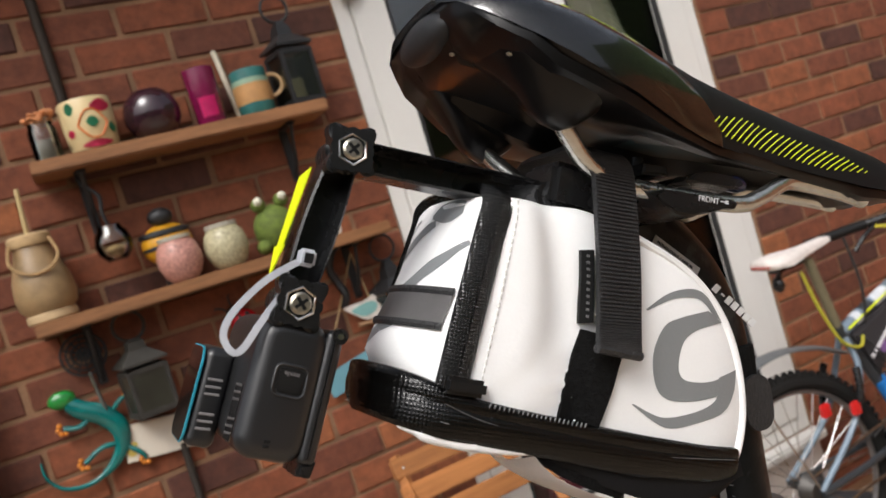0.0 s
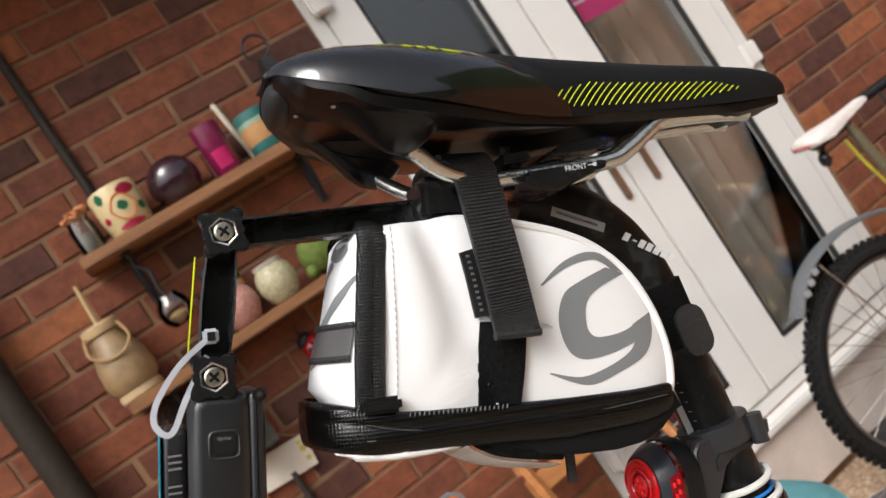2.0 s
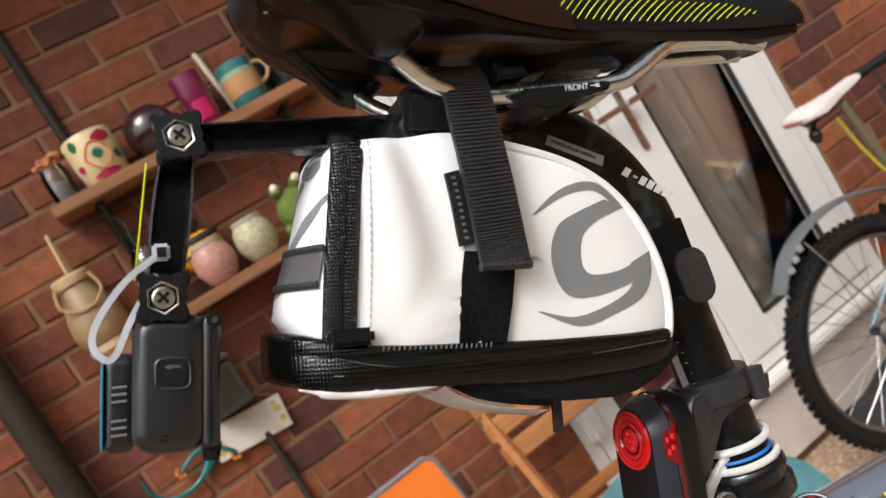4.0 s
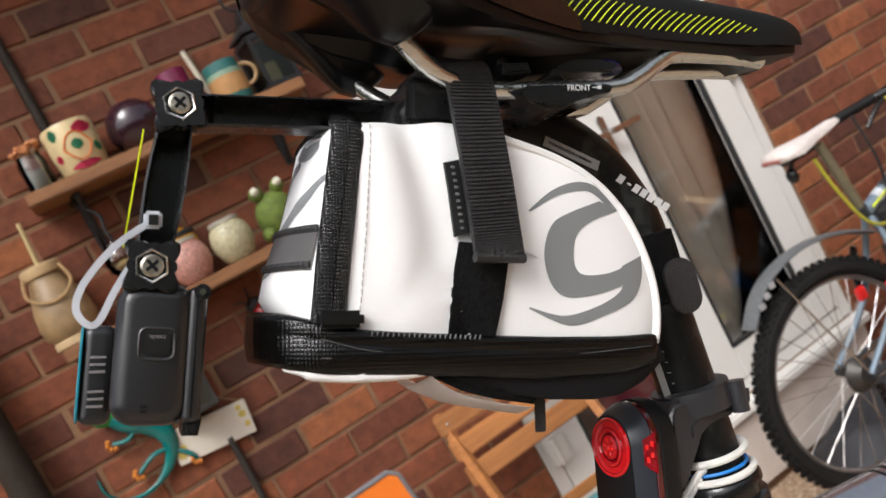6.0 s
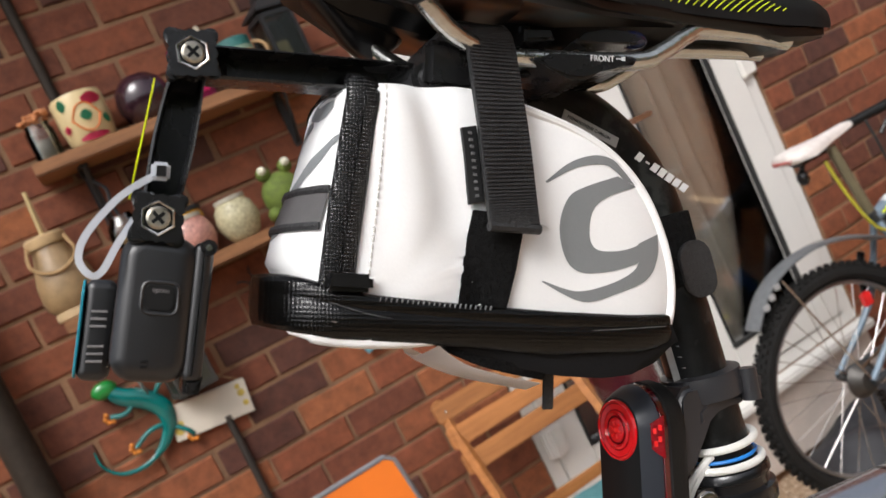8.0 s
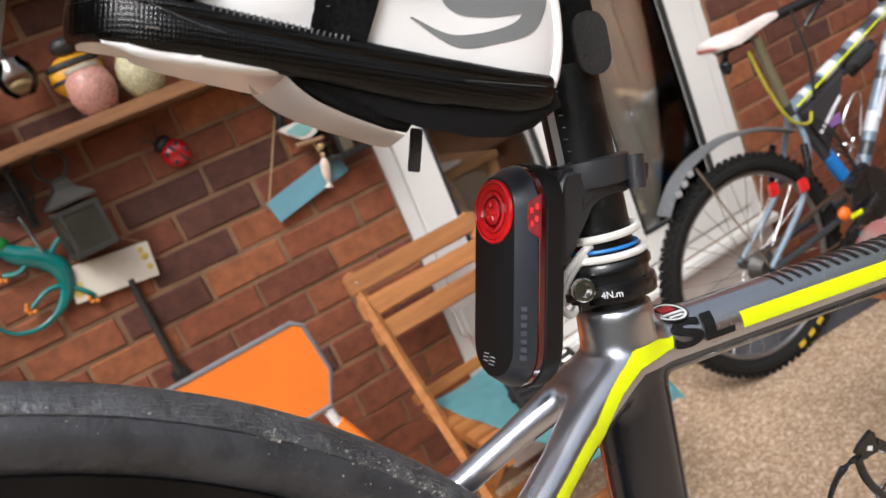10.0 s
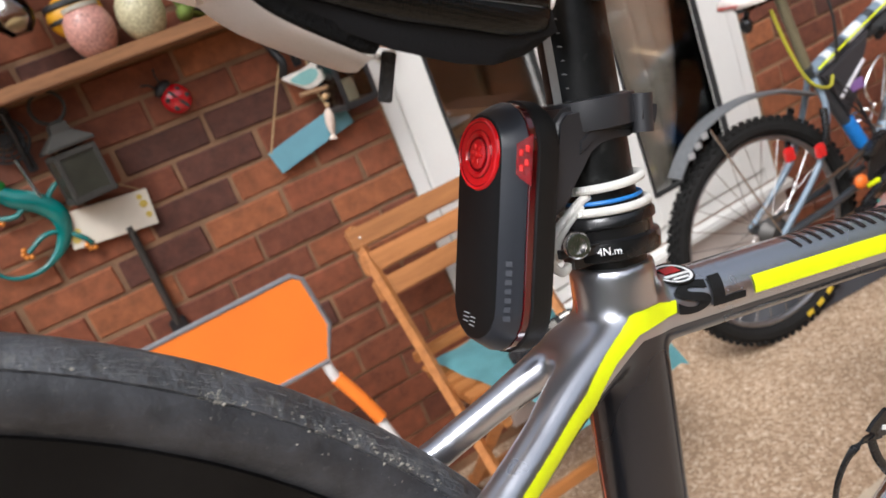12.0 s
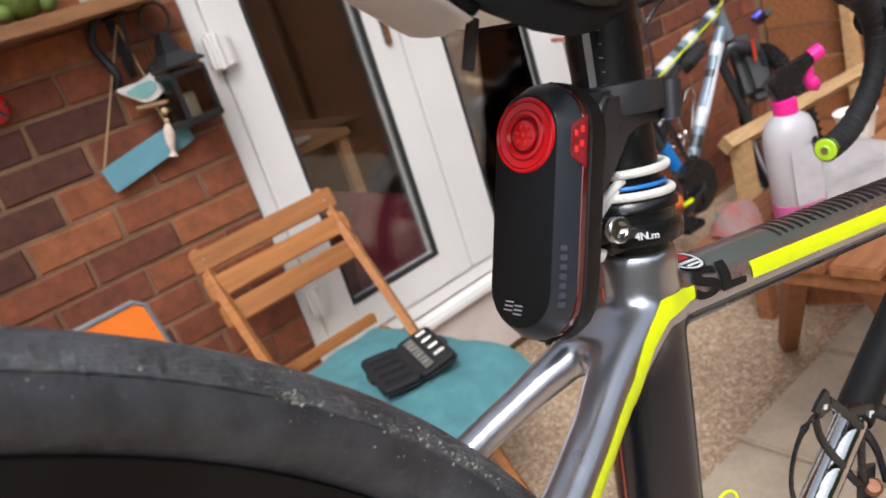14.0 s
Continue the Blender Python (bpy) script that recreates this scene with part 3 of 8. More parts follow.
# one welded, filleted body: seat tube, top tube, yoke and seat stays
body_bm = B()
sweep(body_bm, mm((axis_u(-16), 0, -16), (axis_u(-60), 0, -60), (axis_u(-140), 0, -140), (axis_u(-404), 0, -404)), [0.0178, 0.0186, 0.0186, 0.0195], 28, up=UPW)
TT = mm((-4, 0, -42), (40, 0, -30.2), (130, 0, -4.7), (300, 0, 43), (520, 0, 105))
TTR = [(0.0152, 0.0157), (0.0149, 0.0162), (0.0147, 0.0172), (0.0157, 0.0187), (0.0177, 0.0207)]
sweep(body_bm, TT, TTR, 28, up=UPW)
bm = B()
sweep(bm, mm((113, 0, -404), (300, 0, -208), (505, 0, 8)), [0.024, 0.024, 0.023], 24, up=UPW)
part("down_tube", bm, FRAMEPAINT, bike)
bm = B()
cyl(bm, (0.545, 0, -0.02), (0.508, 0, 0.135), 0.022, n=20)
part("head_tube", bm, FRAMEPAINT, bike)
bm = B()
cyl(bm, (0.113, -0.036, -0.404), (0.113, 0.036, -0.404), 0.026, n=24)
part("bottom_bracket", bm, FRAMEPAINT, bike)
STAYS = {}
for s in (-1, 1):
    path = spline([q for q in mm((8, 4 * s, -40), (-9, 8 * s, -50), (-29, 14.5 * s, -68), (-45, 21.5 * s, -85), (-61, 27.5 * s, -102), (-80, 32.5 * s, -124), (-150, 46 * s, -225), (-252, 66 * s, -383))], 8)
    n = len(path)
    rad = [(0.0126 if s < 0 else 0.0106) - 0.0045 * min(1, i / (n * 0.4)) for i in range(n)]
    STAYS[s] = (path, rad)
    sweep(body_bm, path, [q + 0.0009 for q in rad], up=UPW, section=[(math.copysign(abs(math.cos(radians(a))) ** 0.78, math.cos(radians(a))), math.copysign(abs(math.sin(radians(a))) ** 0.78, math.sin(radians(a)))) for a in range(0, 360, 15)])
    bm = B()
    sweep(bm, mm((105, 24 * s, -404), (-60, 40 * s, -396), (-252, 66 * s, -383)), [0.012, 0.01, 0.009], 14, up=UPW)
    part("chain_stay", bm, FRAMEPAINT, bike)
oval = [(math.copysign(abs(math.cos(radians(a))) ** 0.7, math.cos(radians(a))), math.copysign(abs(math.sin(radians(a))) ** 0.7, math.sin(radians(a)))) for a in range(0, 360, 10)]
yoke = spline(mm((12, 0, -37), (2, 0, -42), (-12, 0, -52), (-21, 0, -59.5), (-27, 0, -64.3)), 5)
yn = len(yoke) - 1
sweep(body_bm, yoke, [((0.0125 - 0.002 * i / yn) * (1 if i < yn - 2 else 0.85 if i < yn - 1 else 0.6 if i < yn else 0.25), 0.0165 + 0.0045 * min(1, i / 12) - (0.004 if i == yn else 0)) for i in range(yn + 1)], section=oval, up=UPW)
frame_body = part("frame", body_bm, TWOTONE, bike, "satin silver and charcoal frame with smooth joints", 180)
weld = frame_body.modifiers.new("weld", "REMESH")
weld.mode, weld.voxel_size, weld.use_smooth_shade = "VOXEL", 0.0017, True
fillet = frame_body.modifiers.new("fillet", "SMOOTH")
fillet.factor, fillet.iterations = 0.5, 26


def cling(ob, lift=0.0005, onto=None):
    """Paint and prints lie on the surface under them."""
    w = ob.modifiers.new("cling", "SHRINKWRAP")
    w.target, w.wrap_method, w.wrap_mode, w.offset = onto or frame_body, "NEAREST_SURFACEPOINT", "ABOVE_SURFACE", lift
    return ob

# lime stripes, dark lettering and the round badge on the tubes
def tube_patch(name, pts, rads, a0, a1, material, label, lift=0.0005, n=8):
    bm = B()
    r2 = [tuple(x + lift for x in r) if isinstance(r, (tuple, list)) else r + lift for r in rads]
    sweep(bm, pts, r2, n, up=UPW, a0=a0, a1=a1)
    return cling(part(name, bm, material, bike, label, 180), lift * 0.6)


def tt_at(u):
    a = mm((40, 0, -30.2), (520, 0, 105))
    t = (u - 40) / 480
    return a[0].lerp(a[1], t)


def tt_span(u0, u1, k=6):
    us = [u0 + (u1 - u0) * i / k for i in range(k + 1)]
    return [tt_at(u) + V(0, 0, -0.0003) for u in us], [(0.0143 + 0.000004 * (u - 40), 0.0156 + 0.00001 * (u - 40)) for u in us]


p, r = tt_span(59, 330, 12)
tube_patch("stripe", p, r, 88, 118, LIME, "lime yellow painted stripe", 0.0009)
# the short stripe that bends from the top tube into the near seat stay
path, rad = STAYS[-1]
EDGES = [(16.4, -27.7, 17.2, -34.9, -20), (-8.5, -36.4, -3, -43.9, -20.5), (-19.9, -51.3, -14.5, -54.9, -21.2), (-25.7, -59.8, -20.5, -63.2, -22), (-31.2, -68.3, -26, -71.8, -22.9), (-34, -72, -29, -75.5, -24)]
tube_patch("stripe", path[16:], rad[16:], 78, 120, LIME, "lime yellow painted stripe", 0.0006, 12)
bm = B()
rows = []
for a, b in zip(EDGES, EDGES[1:]):
    m_ = 10 if b[4] > -37 else 24
    for i in range(m_):
        e = [p + (q - p) * i / m_ for p, q in zip(a, b)]
        rows.append([V(e[0] + (e[2] - e[0]) * k / 5, e[4], e[1] + (e[3] - e[1]) * k / 5) / 1000 for k in range(6)])
skin(bm, rows, closed=False)
cling(part("stripe", bm, LIME, bike, "lime yellow painted stripe", 180), 0.0005)
slope = math.degrees(math.atan2(135.2, 480))
sl = letters("lettering", "SL", 0.0175, Matrix.Diagonal((2.05, 1, 1, 1)), DARKDECAL, bike, "dark model lettering", 0.0, 0.0007)
bm = B()
bm.from_mesh(sl.data)
bmesh.ops.triangulate(bm, faces=bm.faces[:])
for _ in range(3):
    bmesh.ops.subdivide_edges(bm, edges=[e for e in bm.edges if e.calc_length() > 0.0015], cuts=1)
    bmesh.ops.triangulate(bm, faces=bm.faces[:])
bm.to_mesh(sl.data)
bm.free()
for v in sl.data.vertices:
    # wrap the flat letters round the tube
    a, c = radians(109 + math.degrees(v.co.y / 0.0155)), tt_at(36 + v.co.x * 1000 + v.co.y * 150)
    r = 0.0151 + v.co.z * 1.5 + 0.0006
    v.co = c + V(0.27, 0, -0.963) * math.cos(a) * (r - 0.0008) + V(0, -1, 0) * math.sin(a) * (r + 0.0004)
cling(sl, 0.0009)
for i in range(26):
    u = 92 + 6.2 * i + 0.06 * i * i
    w = 1.6 + 0.17 * i if i < 16 else 4.6
    p, r = tt_span(u, u + w, 2)
    tube_patch("slash", p, r, 140 + 1.2 * (i % 3), 196, BROWNDECAL, "brown-black printed bar", 0.0007, 6)
for u0, u1, a0, a1 in ((255, 330, 150, 160), (262, 290, 168, 178), (300, 330, 168, 190)):
    p, r = tt_span(u0, u1, 4)
    tube_patch("printed_figure", p, r, a0, a1, DARKDECAL, "dark printed figure", 0.001, 5)
bd = Matrix.Translation(tt_at(22) + V(0.001, -0.0045, 0.0145)) @ pose(0, 0, 0, 0, -slope, 0) @ pose(0, 0, 0, 16, 0, 0)
bm = lathe(B(), [(0.0, 0), (0.0092, 0), (0.0092, 0.0007), (0.0, 0.0007)], 28, bd)
badge = part("badge", bm, DARKDECAL, bike, "round black, white and red sticker")
bm = ring(B(), bd @ V(0, 0, 0.0007), bd.to_3x3() @ V(0, 0, 1), 0.0076, 0.0007, 28, 4, 0.3)
part("badge_rim", bm, WHITEPRINT, badge, "white printed rim")
bm = B()
box(bm, (0, 0.0025, 0.0009), (0.008, 0.005, 0.0004), bd, 0.0)
part("badge_field", bm, mat("red_ink", (0.45, 0.02, 0.02), 0.5), badge, "red printed field")
bm = B()
box(bm, (0, -0.0022, 0.0009), (0.012, 0.0016, 0.0004), bd)
box(bm, (0, -0.005, 0.0009), (0.008, 0.0012, 0.0004), bd)
part("badge_bar", bm, WHITEPRINT, badge, "unreadable white printing")
# red-brown edge line on the seat tube's back
bm = B()
sweep(bm, [V(axis_u(v) / 1000 - 0.0174 - 0.0006 * min(1, -v / 60), 0.003, v / 1000) for v in (-34, -60, -100, -140, -200)], 0.0012, 6)
part("edge_line", bm, mat("rust_orange_line", (0.35, 0.08, 0.04), 0.4), bike, "thin orange-red line down the tube")
bm = B()
ring(bm, (0.048, -0.02, -0.125), (0.2, 1, 0.1), 0.006, 0.0008, 24, 6)
part("loop_mark", bm, LIME, bike, "thin lime painted loop")

# seat post with its swept-back head
POSTLEAN = Matrix(((1, 0, 0, 0), (0, 1, 0.045, 0), (0, 0, 1, 0), (0, 0, 0, 1)))
SHIFT = POSTLEAN
bm = B()
pp = spline(mm((axis_u(-40), 0, -40), (axis_u(40), 0, 40), (axis_u(100), 0, 100), (-49, 0, 124), (-58, 0, 140), (-72, 0, 154), (-92, 0, 165), (-118, 0, 173)), 6)
n = len(pp)
rr = [(0.0146 + (0.004 * max(0, (i / n - 0.55)) / 0.45), 0.0146 + 0.0012 * max(0, (i / n - 0.55)) / 0.45) for i in range(n)]
sweep(bm, pp, rr, 28, up=UPW)
post = part("seat_post", bm, CARBON, bike, "matt black carbon seat post, scuffed")
# ruler strip and its ticks at the back of the post
bm = B()
back = [V(axis_u(v) / 1000 - 0.0142, -0.0045, v / 1000) for v in (38, 70, 100)]
sweep(bm, back, (0.0034, 0.0008), 8, up=UPW)
part("ruler_strip", bm, mat("grey_scale_strip", (0.34, 0.33, 0.31), 0.45), post, "grey height scale")
for i in range(11):
    v = 44 + 5 * i
    bm = box(B(), (axis_u(v) / 1000 - 0.0122, -0.0082, v / 1000), (0.0032 if i % 2 == 0 else 0.0016, 0.0012, 0.0004), None)
    part("tick", bm, GREYPRINT, post)
# printed band and name bars high on the post
band_m = Matrix.Translation((-0.0525, -0.0142, 0.1398)) @ pose(0, 0, 0, 90, 0, 0) @ pose(0, 0, 0, 0, 0, -27.5)
for i in range(7):
    x = -0.0138 + 0.0044 * i + (0.0006 if i else 0)
    lean = band_m @ Matrix.Translation((x, 0, 0.0009)) @ Matrix(((1, 0.22, 0, 0), (0, 1, 0, 0), (0, 0, 1, 0), (0, 0, 0, 1)))
    bm = box(B(), (0, 0, 0), (0.0022, 0.0009, 0.0005) if i == 1 else (0.0033, 0.0044, 0.0005), lean)
    part("print_bar", bm, WHITEPRINT, post, "white printed bars")
lab = Matrix.Translation((-0.0905, -0.0146, 0.157)) @ pose(0, 0, 0, 90, 0, 0) @ pose(0, 0, 0, 0, 0, -20.5)
bm = box(B(), (0, 0, 0.0004), (0.03, 0.005, 0.0004), lab)
tag = part("spec_sticker", bm, mat("silver_sticker", (0.36, 0.36, 0.35), 0.4), post, "grey specification sticker")
letters("sticker_words", "MONOCOQUE CARBON", 0.0021, lab @ Matrix.Translation((-0.001, 0, 0.0008)), DARKDECAL, tag, "small dark words")

SHIFT = Matrix()
# seat clamp collar
ax = V(-0.31, 0, 1).normalized()
bm = B()
c0 = V(axis_u(-4) / 1000, 0, -0.004)
qm = Matrix.Translation(c0) @ ax.to_track_quat("Z", "Y").to_matrix().to_4x4()
lathe(bm, [(0.0145, 0.008), (0.0195, 0.0085), (0.0205, 0.007), (0.0205, 0.0045), (0.019, 0.0035), (0.019, -0.0005), (0.0212, -0.0015), (0.0216, -0.004), (0.0212, -0.0085), (0.0185, -0.0095), (0.0145, -0.0095)], 40, qm)
clamp = part("seat_clamp", bm, mat("anodised_black", (0.01, 0.01, 0.011), 0.28, 0.3, coat=0.4), bike, "black anodised seat clamp")
bm = B()
box(bm, (-0.0295, -0.0085, -0.0035), (0.021, 0.0135, 0.0145), pose(0, 0, 0, 0, -17, 0), 0.0055, 4)
part("clamp_lug", bm, clamp.data.materials[0], clamp)
bolt_c = V(-0.0335, -0.0135, -0.0105)
bm = lathe(B(), [(0.0032, 0), (0.0052, 0), (0.0052, 0.0025), (0.0046, 0.0032), (0.0032, 0.0032), (0.0032, 0.0008)], 24, Matrix.Translation(bolt_c) @ V(-0.25, -1, 0).to_track_quat("Z", "Y").to_matrix().to_4x4())
part("clamp_bolt", bm, STEEL, clamp, "silver socket bolt")
nm = Matrix.Translation((-0.0212, -0.0185, -0.0118)) @ pose(0, 0, 0, 0, 0, -38) @ pose(0, 0, 0, 90, 0, 0) @ pose(0, 0, 0, 0, 0, 12)
letters("torque_mark", "4N.m", 0.0042, nm, WHITEPRINT, clamp, "white torque lettering", 0.0009)

# ---- rear wheel ----
WC, WR = V(-0.252, 0, -0.383), 0.3355


def turned(prof, n=160):
    """A shape turned about the wheel's axle: (radius, sideways)."""
    bm = B()
    rings = []
    for k in range(n):
        a = 2 * math.pi * k / n
        rings.append([WC + V(r * math.cos(a), w, r * math.sin(a)) for r, w in prof])
    return skin(bm, rings, loop=True)


tyre_c = WR - 0.016
tread = [(tyre_c + 0.016 * math.sin(radians(a)), 0.016 * math.cos(radians(a))) for a in range(28, 153, 8)]
wheel = part("rear_wheel", turned([(0.2875, -0.0102), (0.3068, -0.0112), (0.3075, -0.008), (0.301, 0), (0.3075, 0.008), (0.3068, 0.0112), (0.2875, 0.0102), (0.285, 0.006), (0.2845, 0), (0.285, -0.006)]), RIM, bike, "black deep rim on a slick road tyre")
part("tyre_tread", turned([(r, w) for r, w in tread] + [(r - 0.004, w * 0.8) for r, w in tread[::-1]]), TYRE, wheel, "dusty black slick tread")
for s in (-1, 1):
    side = [(tyre_c + 0.0155 * math.sin(radians(a)), s * 0.0155 * math.cos(radians(a))) for a in range(29, -52, -8)]
    part("tyre_sidewall", turned(side + [(r, w - s * 0.003) for r, w in side[::-1]]), SIDEWALL, wheel, "black tyre sidewall")
rt = random.Random(5)


def tyre_pt(a, phi, lift=0.0):
    """A place on the near side of the tyre: degrees round the wheel and round the tyre."""
    r = tyre_c + (0.016 + lift) * math.sin(radians(phi))
    return WC + V(r * math.cos(radians(a)), -(0.016 + lift) * math.cos(radians(phi)), r * math.sin(radians(a)))


def specks(items):
    """Many tiny grains as one mesh: (place, three half sizes)."""
    vs, fs = [], []
    for q, (x, y, z) in items:
        k = len(vs)
        vs += [q + V(x, 0, z * 0.4), q + V(-x * 0.3, 0, z), q + V(-x, 0, -z * 0.2), q + V(x * 0.2, 0, -z), q + V(0, y, 0), q + V(0, -y, 0)]
        fs += [(k + i, k + (i + 1) % 4, k + 4 + j) for i in range(4) for j in range(2)]
    me = bpy.data.meshes.new("grain")
    me.from_pydata(vs, [], fs)
    bm = B()
    bm.from_mesh(me)
    bpy.data.meshes.remove(me)
    return bm


items = []
for i in range(520):
    a = rt.choice((rt.gauss(74.5, 0.5), rt.gauss(66, 3.5), rt.uniform(56, 92), rt.gauss(62, 2)))
    ph = rt.gauss(36, 5) if rt.random() < 0.75 else rt.uniform(5, 75)
    sz = 0.0001 + 0.0006 * rt.random() ** 6
    items.append((tyre_pt(a, ph), (sz * rt.uniform(0.6, 1.8), sz * 0.5, sz * rt.uniform(0.6, 1.6))))
bm = specks(items)
part("road_dirt", bm, DIRT, wheel, "specks of dried pale dirt")
items = []
for i in range(170):
    a, ph = rt.choice((rt.gauss(70, 5), rt.gauss(60, 3), rt.gauss(84, 4), rt.gauss(96, 4))), rt.uniform(30, 66)
    ln, sl = rt.uniform(0.3, 1.4), rt.uniform(1.5, 5)
    for f in range(12):
        items.append((tyre_pt(a - ln * f / 12, ph + sl * f / 12, 0.00001), (0.0003, 0.00008, 0.00012)))
bm = specks(items)
part("scuff", bm, SCUFF, wheel, "fine grey scuff lines")
bm = B()
cyl(bm, WC + V(0, -0.062, 0), WC + V(0, 0.062, 0), 0.012, n=20)
for s in (-1, 1):
    cyl(bm, WC + V(0, s * 0.026, 0), WC + V(0, s * 0.03, 0), 0.024, n=24)
part("hub", bm, PLASTIC, wheel, "black hub")
for i in range(20):
    a = 2 * math.pi * (i + 0.35) / 20
    s = -1 if i % 2 else 1
    off = 0.35 if i % 4 < 2 else -0.35
    p0 = WC + V(0.022 * math.cos(a + off * 2.5), s * 0.028, 0.022 * math.sin(a + off * 2.5))
    p1 = WC + V(0.291 * math.cos(a), s * 0.002, 0.291 * math.sin(a))
    bm = cyl(B(), p0, p1, 0.0009, n=6)
    sp = part("spoke", bm, STEEL, wheel)
    bm = cyl(B(), p1, p1 + (p0 - p1).normalized() * 0.014, 0.0019, n=8)
    part("nipple", bm, STEEL, sp)
a = radians(97)
bm = cyl(B(), WC + V(0.2915 * math.cos(a), 0, 0.2915 * math.sin(a)), WC + V(0.255 * math.cos(a), 0, 0.255 * math.sin(a)), 0.003, 0.0022, 10)
part("valve", bm, STEEL, wheel, "silver tyre valve")

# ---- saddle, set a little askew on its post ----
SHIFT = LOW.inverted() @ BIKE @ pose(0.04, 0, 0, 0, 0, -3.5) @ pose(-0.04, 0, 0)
ST = [(-250, 30, 245, 240), (-245, 47, 249, 236), (-234, 58, 253, 230), (-218, 65, 256.5, 225), (-193, 67, 258, 220), (-165, 63, 257.5, 215), (-135, 52, 256.5, 212.5), (-105, 39, 255.5, 213.5), (-70, 28.5, 254.5, 217.5), (-30, 23, 252.5, 221), (10, 20.5, 251, 224), (35, 19, 249.5, 227), (48, 15.5, 247, 229.5), (55, 9, 243.5, 232), (57.5, 2, 239.5, 236)]


def sad(u):
    """Half width, crown and edge heights of the saddle at a length, in mm."""
    xs = [s[0] for s in ST]
    return [float(np.interp(u, xs, [s[k] for s in ST])) for k in (1, 2, 3)]


def sad_pt(u, phi, lift=0.0):
    hw, vt, ve = sad(u)
    s, c = math.sin(radians(phi)), math.cos(radians(phi))
    w = math.copysign(abs(s) ** 0.88, s) * hw
    z = ve + (vt - ve) * abs(c) ** 0.85
    d = Vector((0, s, max(0.15, c))).normalized() * lift * 1000
    return V(u, w + d.y, z + d.z) / 1000


def split(u0, phi):
    """The slanted seam between the glossy back and the matt nose."""
    return u0 + 26 * abs(math.sin(radians(phi))) ** 6 - 40 * math.cos(radians(phi)) ** 2


PHI = [-90 + 7.5 * i for i in range(25)]
for name, us, material, label in (("saddle_cover_back", "b", GLOSSBLACK, "glossy black saddle cover"), ("saddle_cover_nose", "n", MATTBLACK, "matt black padded saddle nose")):
    bm = B()
    rows = []
    if us == "b":
        fr = [0, 0.03, 0.08, 0.15, 0.24, 0.34, 0.45, 0.56, 0.67, 0.78, 0.9, 1.0]
        rows = [[sad_pt(-250 + (split(-124, ph) + 250) * f, ph) for ph in PHI] for f in fr]
    else:
        fr = [0, 0.1, 0.2, 0.3, 0.4, 0.5, 0.6, 0.7, 0.8, 0.87, 0.93, 0.965, 0.985, 1.0]
        rows = [[sad_pt(split(-124, ph) + (57.5 - split(-124, ph)) * f, ph) for ph in PHI] for f in fr]
    skin(bm, rows, closed=False)
    bmesh.ops.solidify(bm, geom=bm.faces[:], thickness=0.006)
    part(name, bm, material, bike, label, 60)
# moulded shell under the cover: deep at the rail sockets
bm = B()
SH = [(-246, 238, 236, 0.5, 235), (-240, 234, 229, 0.6, 228), (-231, 228, 222, 0.5, 221), (-219, 224, 219, 0.5, 222), (-205, 217, 214, 0.54, 222), (-185, 214, 211, 0.54, 221), (-165, 211.5, 209, 0.6, 216), (-140, 210.5, 209, 0.8, 216), (-100, 212.5, 211.5, 0.85, 222), (-40, 218.5, 217, 0.85, 226), (0, 220.5, 218.5, 0.85, 224), (16, 221, 215.5, 0.6, 216), (32, 224, 219, 0.5, 220), (44, 227, 225, 0.8, 226)]
rows = []
for u, ve, vb, k, vm in SH:
    hw = sad(u)[0] - 1.5
    prof = [(-hw, ve + 3), (-hw * 0.99, ve - 2), (-hw * (k + 0.1), (ve + vb) / 2 - 2), (-hw * k, vb), (-hw * k * 0.75, vb + 1), (-hw * 0.35, vm), (0, vm + 1)]
    prof = prof + [(-w, z) for w, z in prof[-2::-1]]
    top = [(hw * 0.6, ve + 6), (0, ve + 8), (-hw * 0.6, ve + 6)]
    rows.append([V(u, w, z) / 1000 for w, z in prof + top])
skin(bm, rows)
shell = part("saddle_shell", bm, SHELLBLACK, bike, "glossy black moulded saddle shell", 50)
for sd_ in (-1, 1):
    bm = B()
    rows = []
    for u, vb, win, wo in ((-236, 226, 18, 26), (-228, 221.5, 20, 34), (-219, 217, 24, 42), (-210, 210.5, 29, 46), (-203, 203.5, 32, 46), (-196, 199, 34, 46), (-189, 197, 36, 45), (-183, 199.5, 36, 46), (-177, 204.5, 37, 46), (-171, 210.5, 38, 46)):
        hw, vt, ve = sad(u)
        rows.append([V(u, sd_ * w, z) / 1000 for w, z in ((hw - 2, ve + 1.5), (hw * 0.6 + wo * 0.4, ve * 0.62 + vb * 0.38), (wo, vb + 1.2), ((win + wo) / 2, vb), (win, vb + 1.5), (win - 4, (ve + vb) / 2 + 3), (win - 5, ve + 5), (hw * 0.7, ve + 6))])
    skin(bm, rows)
    part("rail_socket", bm, SHELLBLACK, shell, "moulded socket for the rail", 70)
bm = ball(B(), (-0.2425, -0.002, 0.2345), 0.0105, (0.8, 2.7, 0.95), n=24)
part("saddle_bumper", bm, MATTBLACK, shell, "satin grey-black rear bumper")
for u, w in ((-236, -22), (-222, -52)):
    bm = ball(B(), (u / 1000, w / 1000, 0.2235 if u < -230 else 0.2185), 0.0013, (1, 1, 0.6), n=10)
    part("shell_screw", bm, SCREW, shell, "small bright screw")
